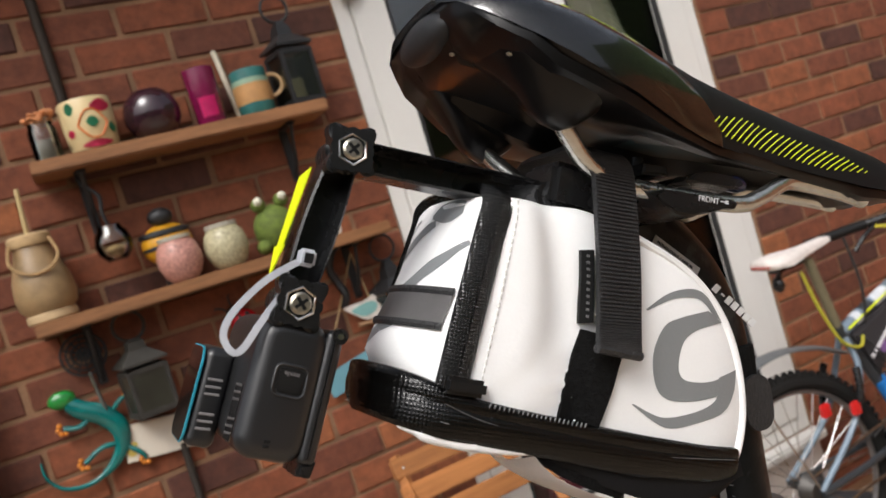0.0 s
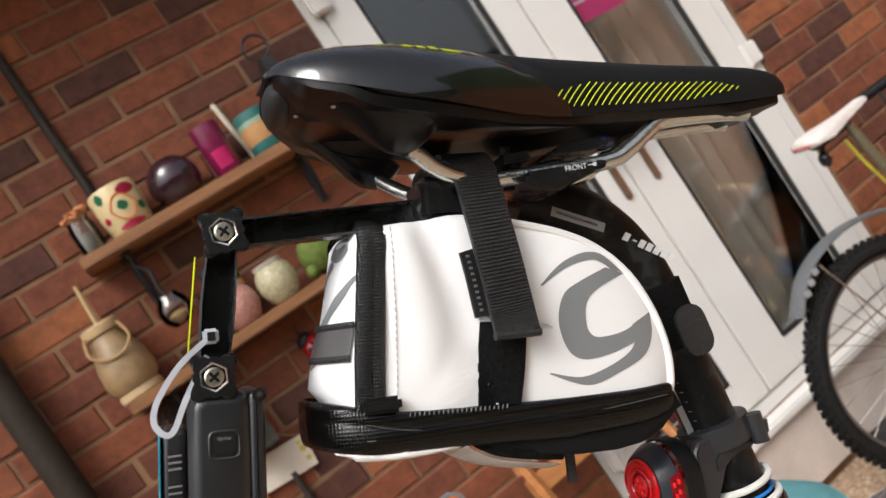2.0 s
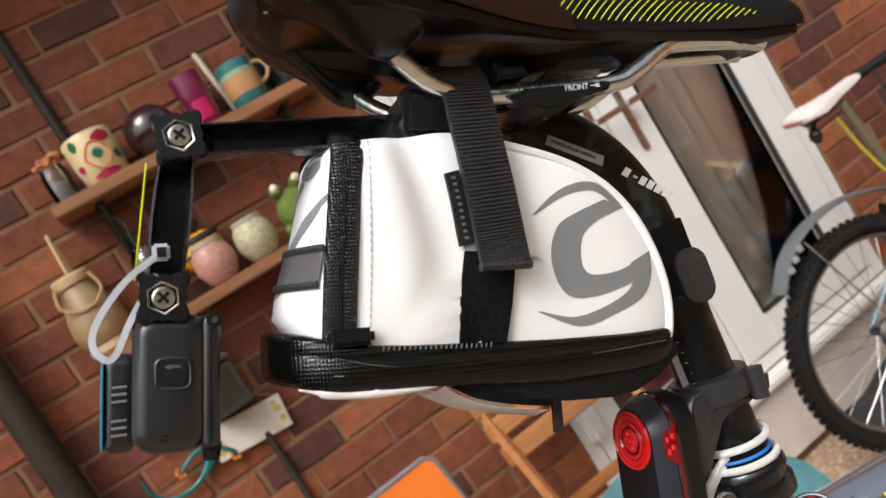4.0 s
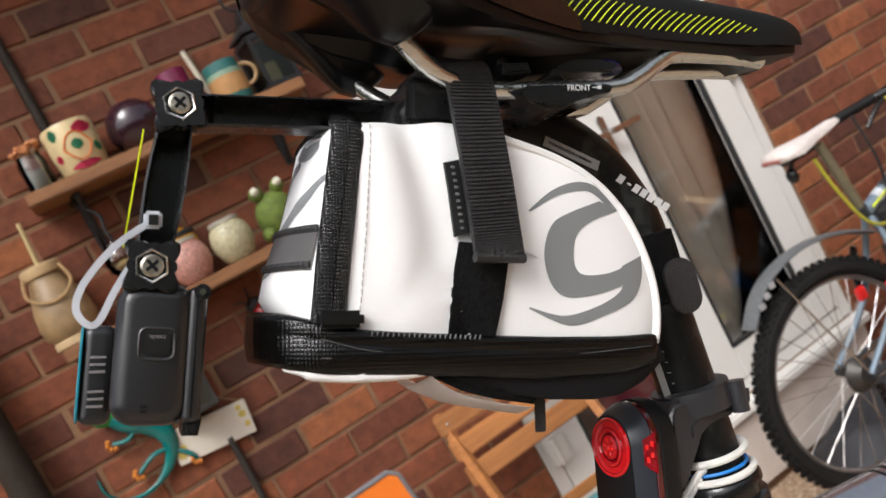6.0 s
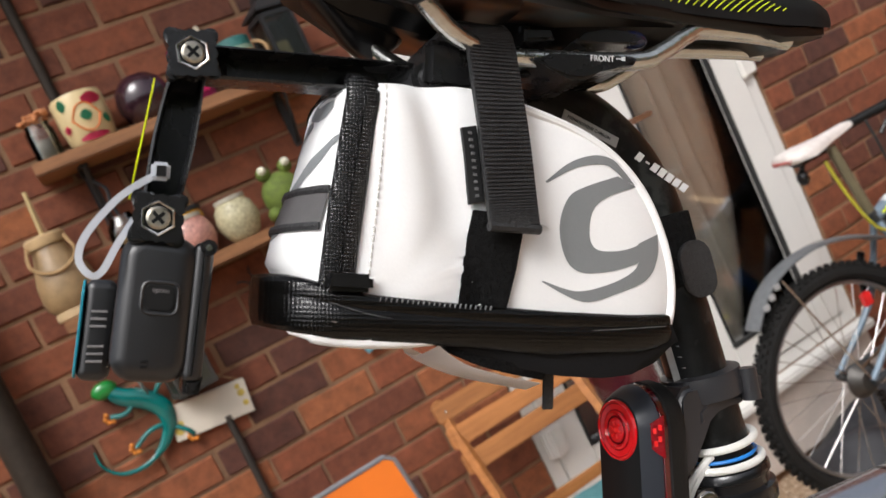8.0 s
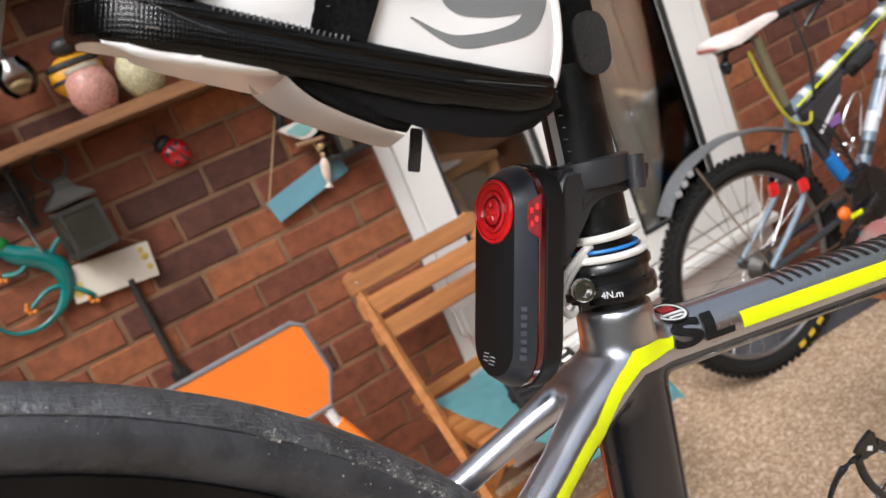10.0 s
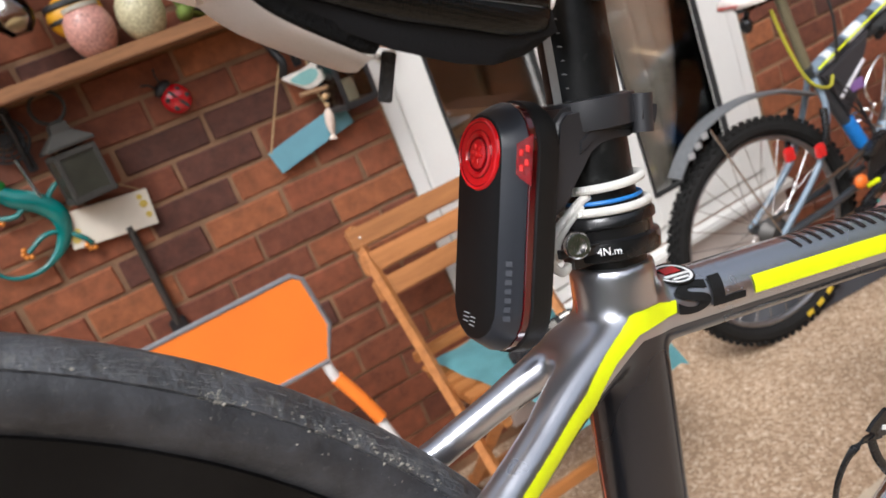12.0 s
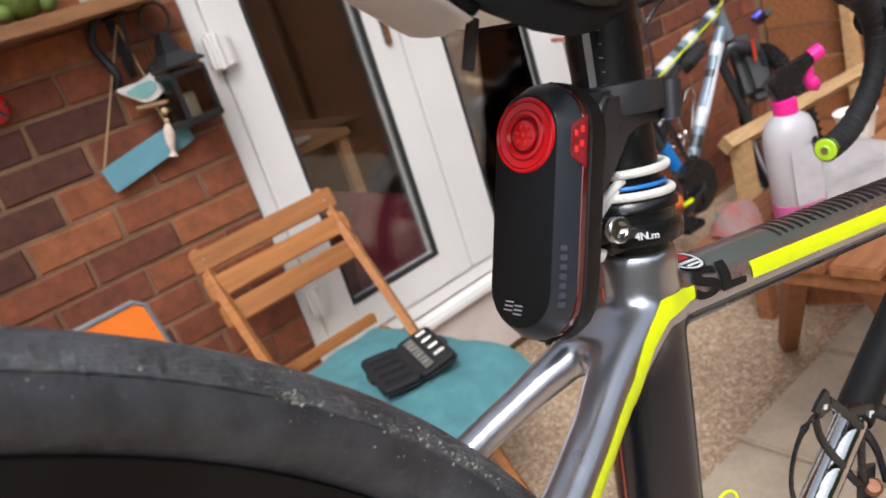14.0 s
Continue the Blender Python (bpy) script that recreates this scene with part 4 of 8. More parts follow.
# printed stripes along the nose
for i in range(26):
    u = -111 + 4.72 * i
    k = min(1.0, (i + 1) / 4, (26 - i) / 6)
    mid = 73.5 + (1 - k) * 2
    lo, hi = mid + 11 * k, mid - 8 * k
    pts = [sad_pt(u + (0.5 + (j / 6 - 0.5) * k) * 14, lo + (hi - lo) * j / 6, 0.0003) for j in range(7)]
    pts = [V(q.x, -q.y, q.z) for q in pts]
    part("printed_line", sweep(B(), pts, 0.00038, 5), LIMELINE, bike, "lime printed slanting line")
# maker's marks on top as plain blocks
for u0, u1, a, b in ((-200, -188, 33, 36), (-199, -195, 36, 43), (-186, -181, 34, 46), (-179, -175, 35, 46), (-173, -169, 35, 47), (-167, -157, 43, 48)):
    bm = B()
    skin(bm, [[sad_pt(u0 + (u1 - u0) * i / 5, -(a + (b - a) * j / 2), 0.0004) for j in range(3)] for i in range(6)], closed=False)
    bmesh.ops.solidify(bm, geom=bm.faces[:], thickness=0.0005)
    part("print_block", bm, LIME, bike, "lime printed block")

# rails and clamp head
for s in (-1, 1):
    path = spline(mm((-190, 39 * s, 205), (-181, 36.5 * s, 198), (-168, 31 * s, 190.5), (-150, 24 * s, 187.5), (-136, 22 * s, 187.5), (-77, 22 * s, 193), (-60, 21.5 * s, 200), (-46, 19 * s, 210), (-33, 16.5 * s, 216), (4, 13 * s, 219.5), (24, 10 * s, 220)), 6)
    bm = sweep(B(), path, 0.0044, 16)
    rail = part("saddle_rail", bm, RAILMETAL, bike, "silver saddle rail with scale")
    if s < 0:
        for i in range(13):
            u = -124 + i * 2.75
            q = V(u / 1000, -0.0262, 0.1876 + (u + 136) * 0.000094)
            box_h = 0.0035 if i % 4 == 0 else 0.0012
            part("scale_tick", box(B(), q, (0.0005, 0.0004, box_h)), DARKDECAL, rail)
        for i, w in enumerate(("0", "5", "10", "15", "20", "25", "30")):
            u = -121 + i * 5.5
            letters("scale_number", w, 0.004, Matrix.Translation((u / 1000, -0.0264, 0.1877 + (u + 136) * 0.000094)) @ pose(0, 0, 0, 90, 0, 0) @ pose(0, 0, 0, 0, 0, 5), DARKDECAL, rail, "dark scale number")
        for u, w in ((-131, "Max"), (-80, "Max")):
            letters("scale_limit", w, 0.0032, Matrix.Translation((u / 1000, -0.0264, 0.1877 + (u + 136) * 0.000094)) @ pose(0, 0, 0, 90, 0, 0) @ pose(0, 0, 0, 0, 0, 5), DARKDECAL, rail, "dark scale limit")
SADDLE = SHIFT.copy()
SHIFT = SADDLE @ Matrix.Translation((0.0065, -0.003, 0.003))
bm = B()
prism(bm, [(-0.137, 0.1825), (-0.128, 0.1862), (-0.087, 0.19), (-0.0845, 0.1893), (-0.086, 0.1862), (-0.097, 0.1843), (-0.104, 0.1805), (-0.111, 0.176), (-0.12, 0.1758), (-0.13, 0.18)], -0.0268, 0.0268, 0.0015)
head = part("clamp_cradle", bm, PLASTIC, bike, "black saddle clamp cradle")
letters("direction_mark", "FRONT", 0.004, Matrix.Translation((-0.1035, -0.0272, 0.1864)) @ pose(0, 0, 0, 90, 0, 0) @ pose(0, 0, 0, 0, 0, 5) @ Matrix.Diagonal((0.95, 1, 1, 1)), WHITEPRINT, head, "white word on the clamp")
bm = B()
am = Matrix.Translation((-0.0935, -0.0272, 0.1876)) @ Matrix.Scale(0.75, 4) @ pose(0, 0, 0, 90, 0, 0) @ pose(0, 0, 0, 0, 0, 5)
box(bm, (-0.001, 0, 0), (0.006, 0.0006, 0.0003), am)
for s in (-1, 1):
    box(bm, (0.0012, 0.0008 * s, 0), (0.0028, 0.0006, 0.0003), am @ pose(0, 0, 0, 0, 0, 0))
part("arrow_mark", bm, WHITEPRINT, head, "white printed arrow")
bm = prism(B(), [(-0.116, 0.1935), (-0.11, 0.199), (-0.1, 0.2022), (-0.083, 0.203), (-0.079, 0.2), (-0.083, 0.197), (-0.1, 0.1955)], -0.024, 0.024, 0.0012)
part("clamp_yoke", bm, PLASTIC, head, "black front clamp yoke")
bm = prism(B(), [(-0.141, 0.1905), (-0.141, 0.196), (-0.128, 0.1975), (-0.126, 0.193)], -0.025, 0.025, 0.0012)
part("clamp_yoke", bm, PLASTIC, head, "black rear clamp yoke")
part("clamp_bolt", cyl(B(), (-0.134, -0.008, 0.18), (-0.134, -0.008, 0.203), 0.0032, n=12), PLASTIC, head, "black clamp bolt")
bm = B()
ball(bm, (-0.0835, -0.0185, 0.2005), 0.0062, (1.3, 0.9, 0.7), n=16)
part("clamp_nut", bm, mat("dark_blue_anodised", (0.012, 0.014, 0.06), 0.25, 0.4, coat=0.5), head, "dark blue barrel nut")

SHIFT = Matrix()

# ---- handlebar, pump and bottle cage ----
SHIFT = LOW.inverted() @ BARS @ Matrix.Translation((-0.021, 0, 0.006))
bm = B()
drop = spline(mm((567, 205, 98), (592, 206, 110), (625, 208, 133), (655, 208, 172), (664, 206, 210), (648, 204, 245), (610, 202, 262), (560, 200, 262)), 6)
sweep(bm, drop, 0.0124, 18)
bar = part("handlebar_drop", bm, BARTAPE, bike, "black taped handlebar drop")
for i in range(0, len(drop) - 2, 2):
    t = (drop[i + 1] - drop[i]).normalized()
    ring(bm := B(), drop[i], t + V(0.25, 0, 0.1), 0.012, 0.0013, 20, 6)
    part("tape_wrap", bm, BARTAPE, bar)
bm = lathe(B(), [(0, 0.003), (0.004, 0.0034), (0.005, 0.0022), (0.0105, 0.0022), (0.0125, 0.0006), (0.0125, -0.0024), (0.011, -0.003), (0, -0.003)], 28, Matrix.Translation(drop[0]) @ (drop[0] - drop[1]).to_track_quat("Z", "Y").to_matrix().to_4x4())
plug = part("bar_plug", bm, PLUGLIME, bar, "lime green bar end plug")
bm = lathe(B(), [(0, 0.0044), (0.0036, 0.0044), (0.0036, 0.003), (0, 0.003)], 20, Matrix.Translation(drop[0]) @ (drop[0] - drop[1]).to_track_quat("Z", "Y").to_matrix().to_4x4())
part("plug_screw", bm, SCREW, plug, "steel plug screw")
bm = B()
sweep(bm, spline(mm((640, 205, 250), (672, 205, 268), (700, 205, 290), (706, 205, 312)), 5), [0.019] * 11 + [0.022, 0.023, 0.02, 0.016, 0.008], 16)
part("brake_hood", bm, RUBBER, bar, "black rubber brake hood")
bm = sweep(B(), spline(mm((560, 200, 262), (548, 150, 262), (545, 60, 262), (545, 0, 262)), 4), 0.0157, 14)
part("handlebar_top", bm, BARTAPE, bar)
bm = cyl(B(), (0.545, 0, 0.262), (0.505, 0, 0.15), 0.018, n=16)
part("stem", bm, PLASTIC, bike, "black stem")

SHIFT = Matrix()
DTDIR = (V(0.32, 0, -0.05) - V(0.232, 0, -0.163)).normalized()
pump = thing("mini_pump", "chrome mini pump with black sleeve clipped beside the cage", "bicycle pump", BARS)
P0 = V(0.18, 0.034, -0.236)
bm = B()
sweep(bm, [P0, P0 + DTDIR * 0.152], 0.0105, 24)
part("barrel", bm, CHROME, pump, "bright chrome barrel")
bm = lathe(B(), [(0, 0), (0.0125, 0), (0.0132, 0.003), (0.0125, 0.008), (0.0122, 0.1), (0.0125, 0.13), (0, 0.132)], 24, Matrix.Translation(P0 + DTDIR * 0.15) @ DTDIR.to_track_quat("Z", "Y").to_matrix().to_4x4())
part("sleeve", bm, RUBBER, pump, "black rubber sleeve")
cage = thing("bottle_cage", "black bottle cage on the down tube", "bottle cage", BARS)
def strip(name, pts, r, up=UPW, label=""):
    return part(name, sweep(B(), spline(mm(*pts), 6), r, 10, up=up), PLASTIC, cage, label)


strip("thin_arm", ((212, 25, -108), (198, 25, -111), (186, 24, -119), (180, 24, -133), (182, 25, -147), (192, 27, -160), (212, 30, -176)), (0.0011, 0.0024), (1, 0, 0.6))
strip("arm", ((203, 25, -109), (212, 25, -122), (228, 25, -134), (250, 26, -146), (267, 27, -156), (284, 28, -163)), (0.003, 0.002))
strip("arm", ((219, 25, -101), (243, 25, -110), (259, 25, -117), (273, 26, -124), (299, 28, -140), (325, 31, -164)), (0.0036, 0.002))
strip("blade", ((243, 25, -109), (262, 24, -108.5), (285, 24, -111), (313, 25, -117), (345, 28, -118)), (0.0052, 0.002))
strip("arm", ((268, 25.5, -121), (271, 26, -135), (276, 26.5, -149), (286, 27, -162)), (0.0042, 0.002))
strip("backbone", ((288, 29, -150), (290, 29, -164), (300, 32, -180), (318, 36, -200)), (0.013, 0.0026))
bm = prism(B(), [(0.203, -0.101), (0.2115, -0.0925), (0.2165, -0.0945), (0.2205, -0.1065), (0.211, -0.1095), (0.199, -0.106)], 0.0235, 0.026, 0.0006)
part("tip", bm, PLASTIC, cage)
for q, sz in (((0.2118, 0.0232, -0.1035), 0.004), ((0.272, 0.0218, -0.112), 0.006)):
    part("maker_mark", box(B(), q, (sz, 0.0006, sz * 0.7)), WHITEPRINT, cage, "white printed mark")
bm = lathe(B(), [(0, 0.006), (0.0045, 0.006), (0.0065, 0.004), (0.0065, 0), (0, 0)], 20, Matrix.Translation((0.29, 0.0255, -0.164)) @ V(-0.7, -0.5, 0.5).to_track_quat("Z", "Y").to_matrix().to_4x4())
part("bolt", bm, mat("rusty_bolt", (0.25, 0.12, 0.07), 0.5, 0.8, var=0.4), cage, "rusty cage bolt")
bm = box(B(), (0.222, 0.03, -0.185), (0.04, 0.03, 0.02), None, 0.004)
part("pump_clip", bm, PLASTIC, pump, "black plastic clip")


# ---- saddle bag ----
SHIFT = WIDE
bag = thing("saddle_bag", "white saddle bag with black trim strapped under the saddle", "saddle bag", SIDE)
OUT = [(-216, 165), (-204, 168), (-185, 169.5), (-168, 171), (-142, 166.5), (-116, 160), (-95, 150), (-78, 134.5), (-66, 114), (-60, 93), (-61, 74), (-66, 62), (-92, 57), (-128, 57), (-179, 60), (-225, 66), (-231, 78), (-229, 92), (-223, 122), (-219, 150)]
OUTS = [(q.x, q.z) for q in spline([V(x, 0, z) for x, z in OUT], 3, True)]
CX, CZ = -148, 108


def bag_ring(inset, w, bulge=0.0, outs=None, cx=CX, cz=CZ):
    out = []
    for x, z in outs or OUTS:
        dx, dz = cx - x, cz - z
        L = math.hypot(dx, dz)
        f = inset / L
        back = max(0.0, min(1.0, (-205 - x) / 22)) * max(0.0, min(1.0, (z - 74) / 18))
        out.append(V((x + dx * f - bulge * back), w, z + dz * f) / 1000)
    return out


def pillow(outs=None, cx=CX, cz=CZ, hw=33.0, bulge=17.0, grow=0.0):
    bm = B()
    spec = [(62, -hw - 2.2, 0), (54, -hw - 2.3, 0), (47, -hw - 2.4, 0), (40, -hw - 2.4, 0), (34, -hw - 2.4, 0), (28, -hw - 2.2, 0), (21, -hw - 1.9, 0), (14, -hw - 1.2, 0), (9, -hw - 0.4, 0), (5, -hw + 0.5, 0), (1.2, -hw + 3, 0.15), (-grow, -hw + 8, 0.45), (-grow, -hw * 0.4, 0.85), (-grow, 0, 1), (-grow, hw * 0.4, 0.85), (-grow, hw - 8, 0.45), (1.2, hw - 3, 0.15), (5, hw - 0.5, 0), (14, hw + 1.2, 0), (62, hw + 2.2, 0)]
    rings = [bag_ring(i, w, b * bulge, outs, cx, cz) for i, w, b in spec]
    return skin(bm, rings)


def fold(x, z):
    """Soft creases in the big side panel, in mm."""
    g = lambda a, b: math.exp(-(a / b) ** 2)
    return 3.2 * g((x + 176) + (z - 120) * 0.3, 8) - 1.6 * g((x + 194) + (z - 120) * 0.12, 7) + 1.4 * g((x + 186) - (z - 100) * 0.5, 6) * g(z - 100, 22) + 1.2 * g((x + 132) + (z - 150) * 0.7, 6) * g(z - 150, 14) - 0.8 * g(x + 100, 16) * g(z - 150, 10)


bm = pillow()
body = part("bag_body", bm, BAGWHITE, bag, "white coated fabric, softly creased", 70)
# soft folds in the big side panel
me = body.data
for v in me.vertices:
    if v.co.y < -0.02:
        x, z = v.co.x * 1000, v.co.z * 1000
        v.co.y += fold(x, z) / 1000


def side_y(x, z):
    """The side panel's distance from the bike's middle, in metres."""
    best = min(((x - a) ** 2 + (z - c) ** 2) ** 0.5 for a, c in OUTS)
    prof = float(np.interp(best, [0, 1.2, 5, 14, 34, 62], [-25, -30, -32.5, -34.2, -35.4, -35.2]))
    prof += fold(x, z)
    return prof / 1000


def on_side(name, pts, material, parent, label, lift=0.8, thick=0.5, step=4.0):
    """A flat patch of that outline laid on the bag's side."""
    bm = B()
    vs = [bm.verts.new((x / 1000, 0, z / 1000)) for x, z in pts]
    bm.faces.new(vs)
    bmesh.ops.triangulate(bm, faces=bm.faces[:])
    for _ in range(6):
        long = [e for e in bm.edges if e.calc_length() > step / 1000]
        if not long:
            break
        bmesh.ops.subdivide_edges(bm, edges=long, cuts=1)
        bmesh.ops.triangulate(bm, faces=[f for f in bm.faces if len(f.verts) > 3])
    for v in bm.verts:
        v.co.y = side_y(v.co.x * 1000, v.co.z * 1000) - lift / 1000
    ex = bmesh.ops.extrude_face_region(bm, geom=bm.faces[:])
    bmesh.ops.translate(bm, verts=[g for g in ex["geom"] if isinstance(g, bmesh.types.BMVert)], vec=(0, -thick / 1000, 0))
    return part(name, bm, material, parent, label)


def curve2(pts, k=5):
    return [(q.x, q.z) for q in spline([V(x, 0, z) for x, z in pts], k)]


# base band all round the foot of the bag
half = [(-63, -30), (-65, -34.5), (-72, -36.2), (-95, -36.8), (-125, -37), (-160, -37), (-195, -36.9), (-214, -36.6), (-226, -35), (-236, -31), (-243.5, -24), (-249, -13), (-251, 0)]
ring_xy = [(q.x, q.y) for q in spline([V(x, w, 0) for x, w in half], 4)]
ring_xy = ring_xy + [(x, -w) for x, w in ring_xy[-2::-1]]
bm = B()
rows = []
for i, (x, w) in enumerate(ring_xy):
    j, k = max(0, i - 1), min(len(ring_xy) - 1, i + 1)
    dx, dw = ring_xy[k][0] - ring_xy[j][0], ring_xy[k][1] - ring_xy[j][1]
    L = math.hypot(dx, dw)
    nx, nw = (-dw / L, dx / L)
    if nx * (x + 150) + nw * w < 0:
        nx, nw = -nx, -nw
    zt = float(np.interp(x, [-251, -243, -226, -209, -165, -125, -90, -66], [87, 86, 82, 79, 76, 74.5, 74, 74.6]))
    zl = float(np.interp(x, [-251, -240, -224, -184, -128, -80, -66], [64.5, 62.5, 60.5, 59, 55, 57, 61])) + 0.35 * max(0, w)
    rows.append([V(x + nx * o, w + nw * o, zl + (zt - zl) * f) / 1000 for f, o in ((0, -3), (0.03, -0.6), (0.15, 0.4), (0.4, 0.9), (0.62, 0.5), (0.66, 0.1), (0.7, 0.5), (0.88, 0.3), (0.97, -0.5), (1, -3))])
skin(bm, rows, closed=False)
bmesh.ops.solidify(bm, geom=bm.faces[:], thickness=0.0012)
band = part("base_band", bm, BANDBLACK, bag, "black wet-look base band", 60)
bm = sweep(B(), [V(x / 1000, -0.0374, z / 1000) for x, z in curve2([(-228, 75.5), (-205, 70), (-165, 67.5), (-120, 66), (-70, 69)], 8)], 0.00014, 6)
part("seam", bm, SCUFF, band, "fine seam line")
# white lip, black pocket and the loose flap below
# Stitches along the band's top edge; their glints are put in as grey.
for i in range(22):
    x = -207 + 2.3 * i
    z = float(np.interp(x, [-209, -165], [78.5, 75.8]))
    bm = box(B(), (0, 0, 0), (0.0006, 0.0007, 0.0024), Matrix.Translation((x / 1000, -0.0369, z / 1000 - 0.001)) @ pose(0, 0, 0, 0, 18, 0), 0.0002, 1)
    part("band_stitch_glint", bm, SCUFF, band)


def rise(w):
    return 0.5 * max(0, w + 30)


bm = B()
lip = spline(mm((-249, 0, 67), (-243, 0, 62.5), (-230, 0, 59), (-214, 0, 57.6), (-200, 0, 57.6), (-188, 0, 58.4), (-176, 0, 60)), 4)
skin(bm, [[V(max(q.x * 1000, float(np.interp(w, [-36, -35, -32, -26, -16, 0, 20], [-210, -224, -233, -241, -245.5, -248, -246]))), w, min(q.z * 1000 + dz + rise(w) * 0.7, 67)) / 1000 for q in lip] + [V(-176, w, 66) / 1000, V(-228, w, 68) / 1000] for w, dz in ((-36.2, 2.6), (-36.4, 1.2), (-35.4, 0.2), (-32, -0.4), (-26, -0.6), (-16, 0.2), (0, 2), (20, 3.5))])
part("bottom_lip", bm, BAGWHITE, bag, "white fabric lip", 70)
bm = B()
pk = [(-178, 60), (-160, 54), (-140, 49), (-122, 46), (-100, 45), (-85, 46.5), (-72, 52), (-60, 62), (-64, 70), (-120, 62)]
skin(bm, [[V(x, w, z + (5 if abs(w) > 34 else 0) * (1 if z < 58 else 0) + (rise(w) if z < 58 else 0)) / 1000 for x, z in pk] for w in (-34.6, -33, -28, -10, 10, 28, 32)])
part("pocket", bm, NEOPRENE, bag, "black neoprene pocket", 60)
edge = spline(mm((-180, -34, 59), (-176.5, -34.5, 56), (-171.5, -34.5, 53), (-166, -34.5, 50.5), (-156, -34, 47.7), (-145, -33, 45.4), (-130, -31, 42.8)), 5)
en = len(edge) - 1
bm = B()
skin(bm, [[q, q + V(-0.0008 * g, 0.004, -0.0016), q + V(-0.002 * g, 0.011, -0.0042), q + V(-0.0032 * g, 0.018, -0.0055 + 0.002 * (1 - g)), q + V(-0.004 * g, 0.026, -0.005 + 0.003 * (1 - g)), q + V(-0.004 * g, 0.034, 0.001)] for q, g in [(q, 1 - 0.75 * i / en) for i, q in enumerate(edge)]], closed=False)
bmesh.ops.solidify(bm, geom=bm.faces[:], thickness=0.0013)
part("flap", bm, FLAPWHITE, bag, "soiled white flap hanging loose", 60)
bm = B()
skin(bm, [[q + V(0.001, 0.0008, 0.0012), V(q.x + 0.004, -0.0335, max(q.z + 0.003, 0.052)), V(q.x + 0.006, -0.032, 0.061), V(q.x + 0.006, -0.012, 0.061), q + V(0, 0.02, 0.004)] for q in edge])
part("flap_lining", bm, FUZZ, bag, "black loop-tape lining", 60)
bm = box(B(), (-0.119, -0.02, 0.0385), (0.0055, 0.0015, 0.018), None, 0.0005)
part("pull_tab", bm, WEBBING, bag, "short black pull tab")
# rear zip trim wraps over the top and down both sides
tr = []
for x, z in [(-229.5, 82), (-227.5, 105), (-225, 125), (-222, 148), (-220.5, 160)]:
    tr.append(V(x / 1000 + 0.0055, side_y(x + 5, z) - 0.0012, z / 1000))
arc = [V(-0.2155, -0.029, 0.1675), V(-0.2145, -0.02, 0.171), V(-0.2145, 0, 0.1725), V(-0.2145, 0.02, 0.171), V(-0.2155, 0.029, 0.1675)]
line = tr + arc + [V(q.x, -q.y, q.z) for q in tr[::-1]]
line = spline(line, 5)
bm = B()
rows = []
for i, q in enumerate(line):
    t = (line[min(i + 1, len(line) - 1)] - line[max(i - 1, 0)]).normalized()
    out = Vector((0, q.y, max(0, (q.z - 0.15) * 2.2))).normalized()
    sd = t.cross(out).normalized()
    if sd.x > 0:
        sd = -sd
    rows.append([q + sd * 0.0075 - out * 0.001, q + sd * 0.006 + out * 0.0012, q + out * 0.0018, q + sd * -0.0002 + out * 0.0012, q - sd * 0.0005 + out * 0.002, q - sd * 0.006 + out * 0.0014, q - sd * 0.0078 - out * 0.001])
skin(bm, rows, closed=False)
bmesh.ops.solidify(bm, geom=bm.faces[:], thickness=0.001)
trim = part("zip_trim", bm, TRIM, bag, "ribbed black water-resistant zip trim", 60)
items = []
rg = random.Random(17)
for i, q in enumerate(line[:-1]):
    n_ = max(1, round((line[i + 1] - q).length / 0.0012))
    for sub in range(n_):
        c = q.lerp(line[i + 1], sub / n_)
        if c.z > 0.162 or c.y > 0:
            continue
        for k in (-6.3, -5.2, -4.1, -3.0, -1.9, 3.4, 4.6, 5.8):
            items.append((c + V(k, 0, 0) / 1000 + V(0, -0.0017, 0), (rg.uniform(0.00035, 0.0005), 0.0003, rg.uniform(0.0002, 0.0003))))
part("tape_grain", specks(items), TRIM, trim, "raised grain of the tape", 80)
items = []
for i in range(420):
    x = -206 + 130 * rg.random() ** 2.2
    top = float(np.interp(x, [-228, -209, -165, -80], [82.5, 78, 75.5, 73.7]))
    z = top - 0.8 - rg.random() * (8 if x < -150 else 4)
    items.append((V(x, -37.2, z) / 1000, (rg.uniform(0.0002, 0.0005), 0.0002, rg.uniform(0.00015, 0.00025))))
part("band_grain", specks(items), BANDBLACK, band, "raised grain of the band", 80)
bm = B()
box(bm, (-0.2205, -0.0375, 0.0832), (0.0195, 0.005, 0.0072), None, 0.0018)
part("zip_garage", bm, PLASTIC, bag, "black zip pull cover")
# stitched seam
for i in range(24):
    z = 84 + 3.5 * i
    x = float(np.interp(z, [81, 123, 168], [-212, -208.5, -206]))
    bm = box(B(), (x / 1000, side_y(x, z) - 0.0004, z / 1000), (0.0007, 0.0009, 0.0023), None, 0.0002, 1)
    part("stitch", bm, STITCH, body)
# white piping round the front
pip = [V(x / 1000, -0.0312, z / 1000) for x, z in curve2([(-150, 165.5), (-118, 157.5), (-97, 148), (-80, 133), (-68.5, 113.5), (-62.5, 93), (-62.5, 75), (-67, 64)], 6)]
part("piping", sweep(B(), pip, 0.0024, 10), BAGWHITE, bag, "white piping")
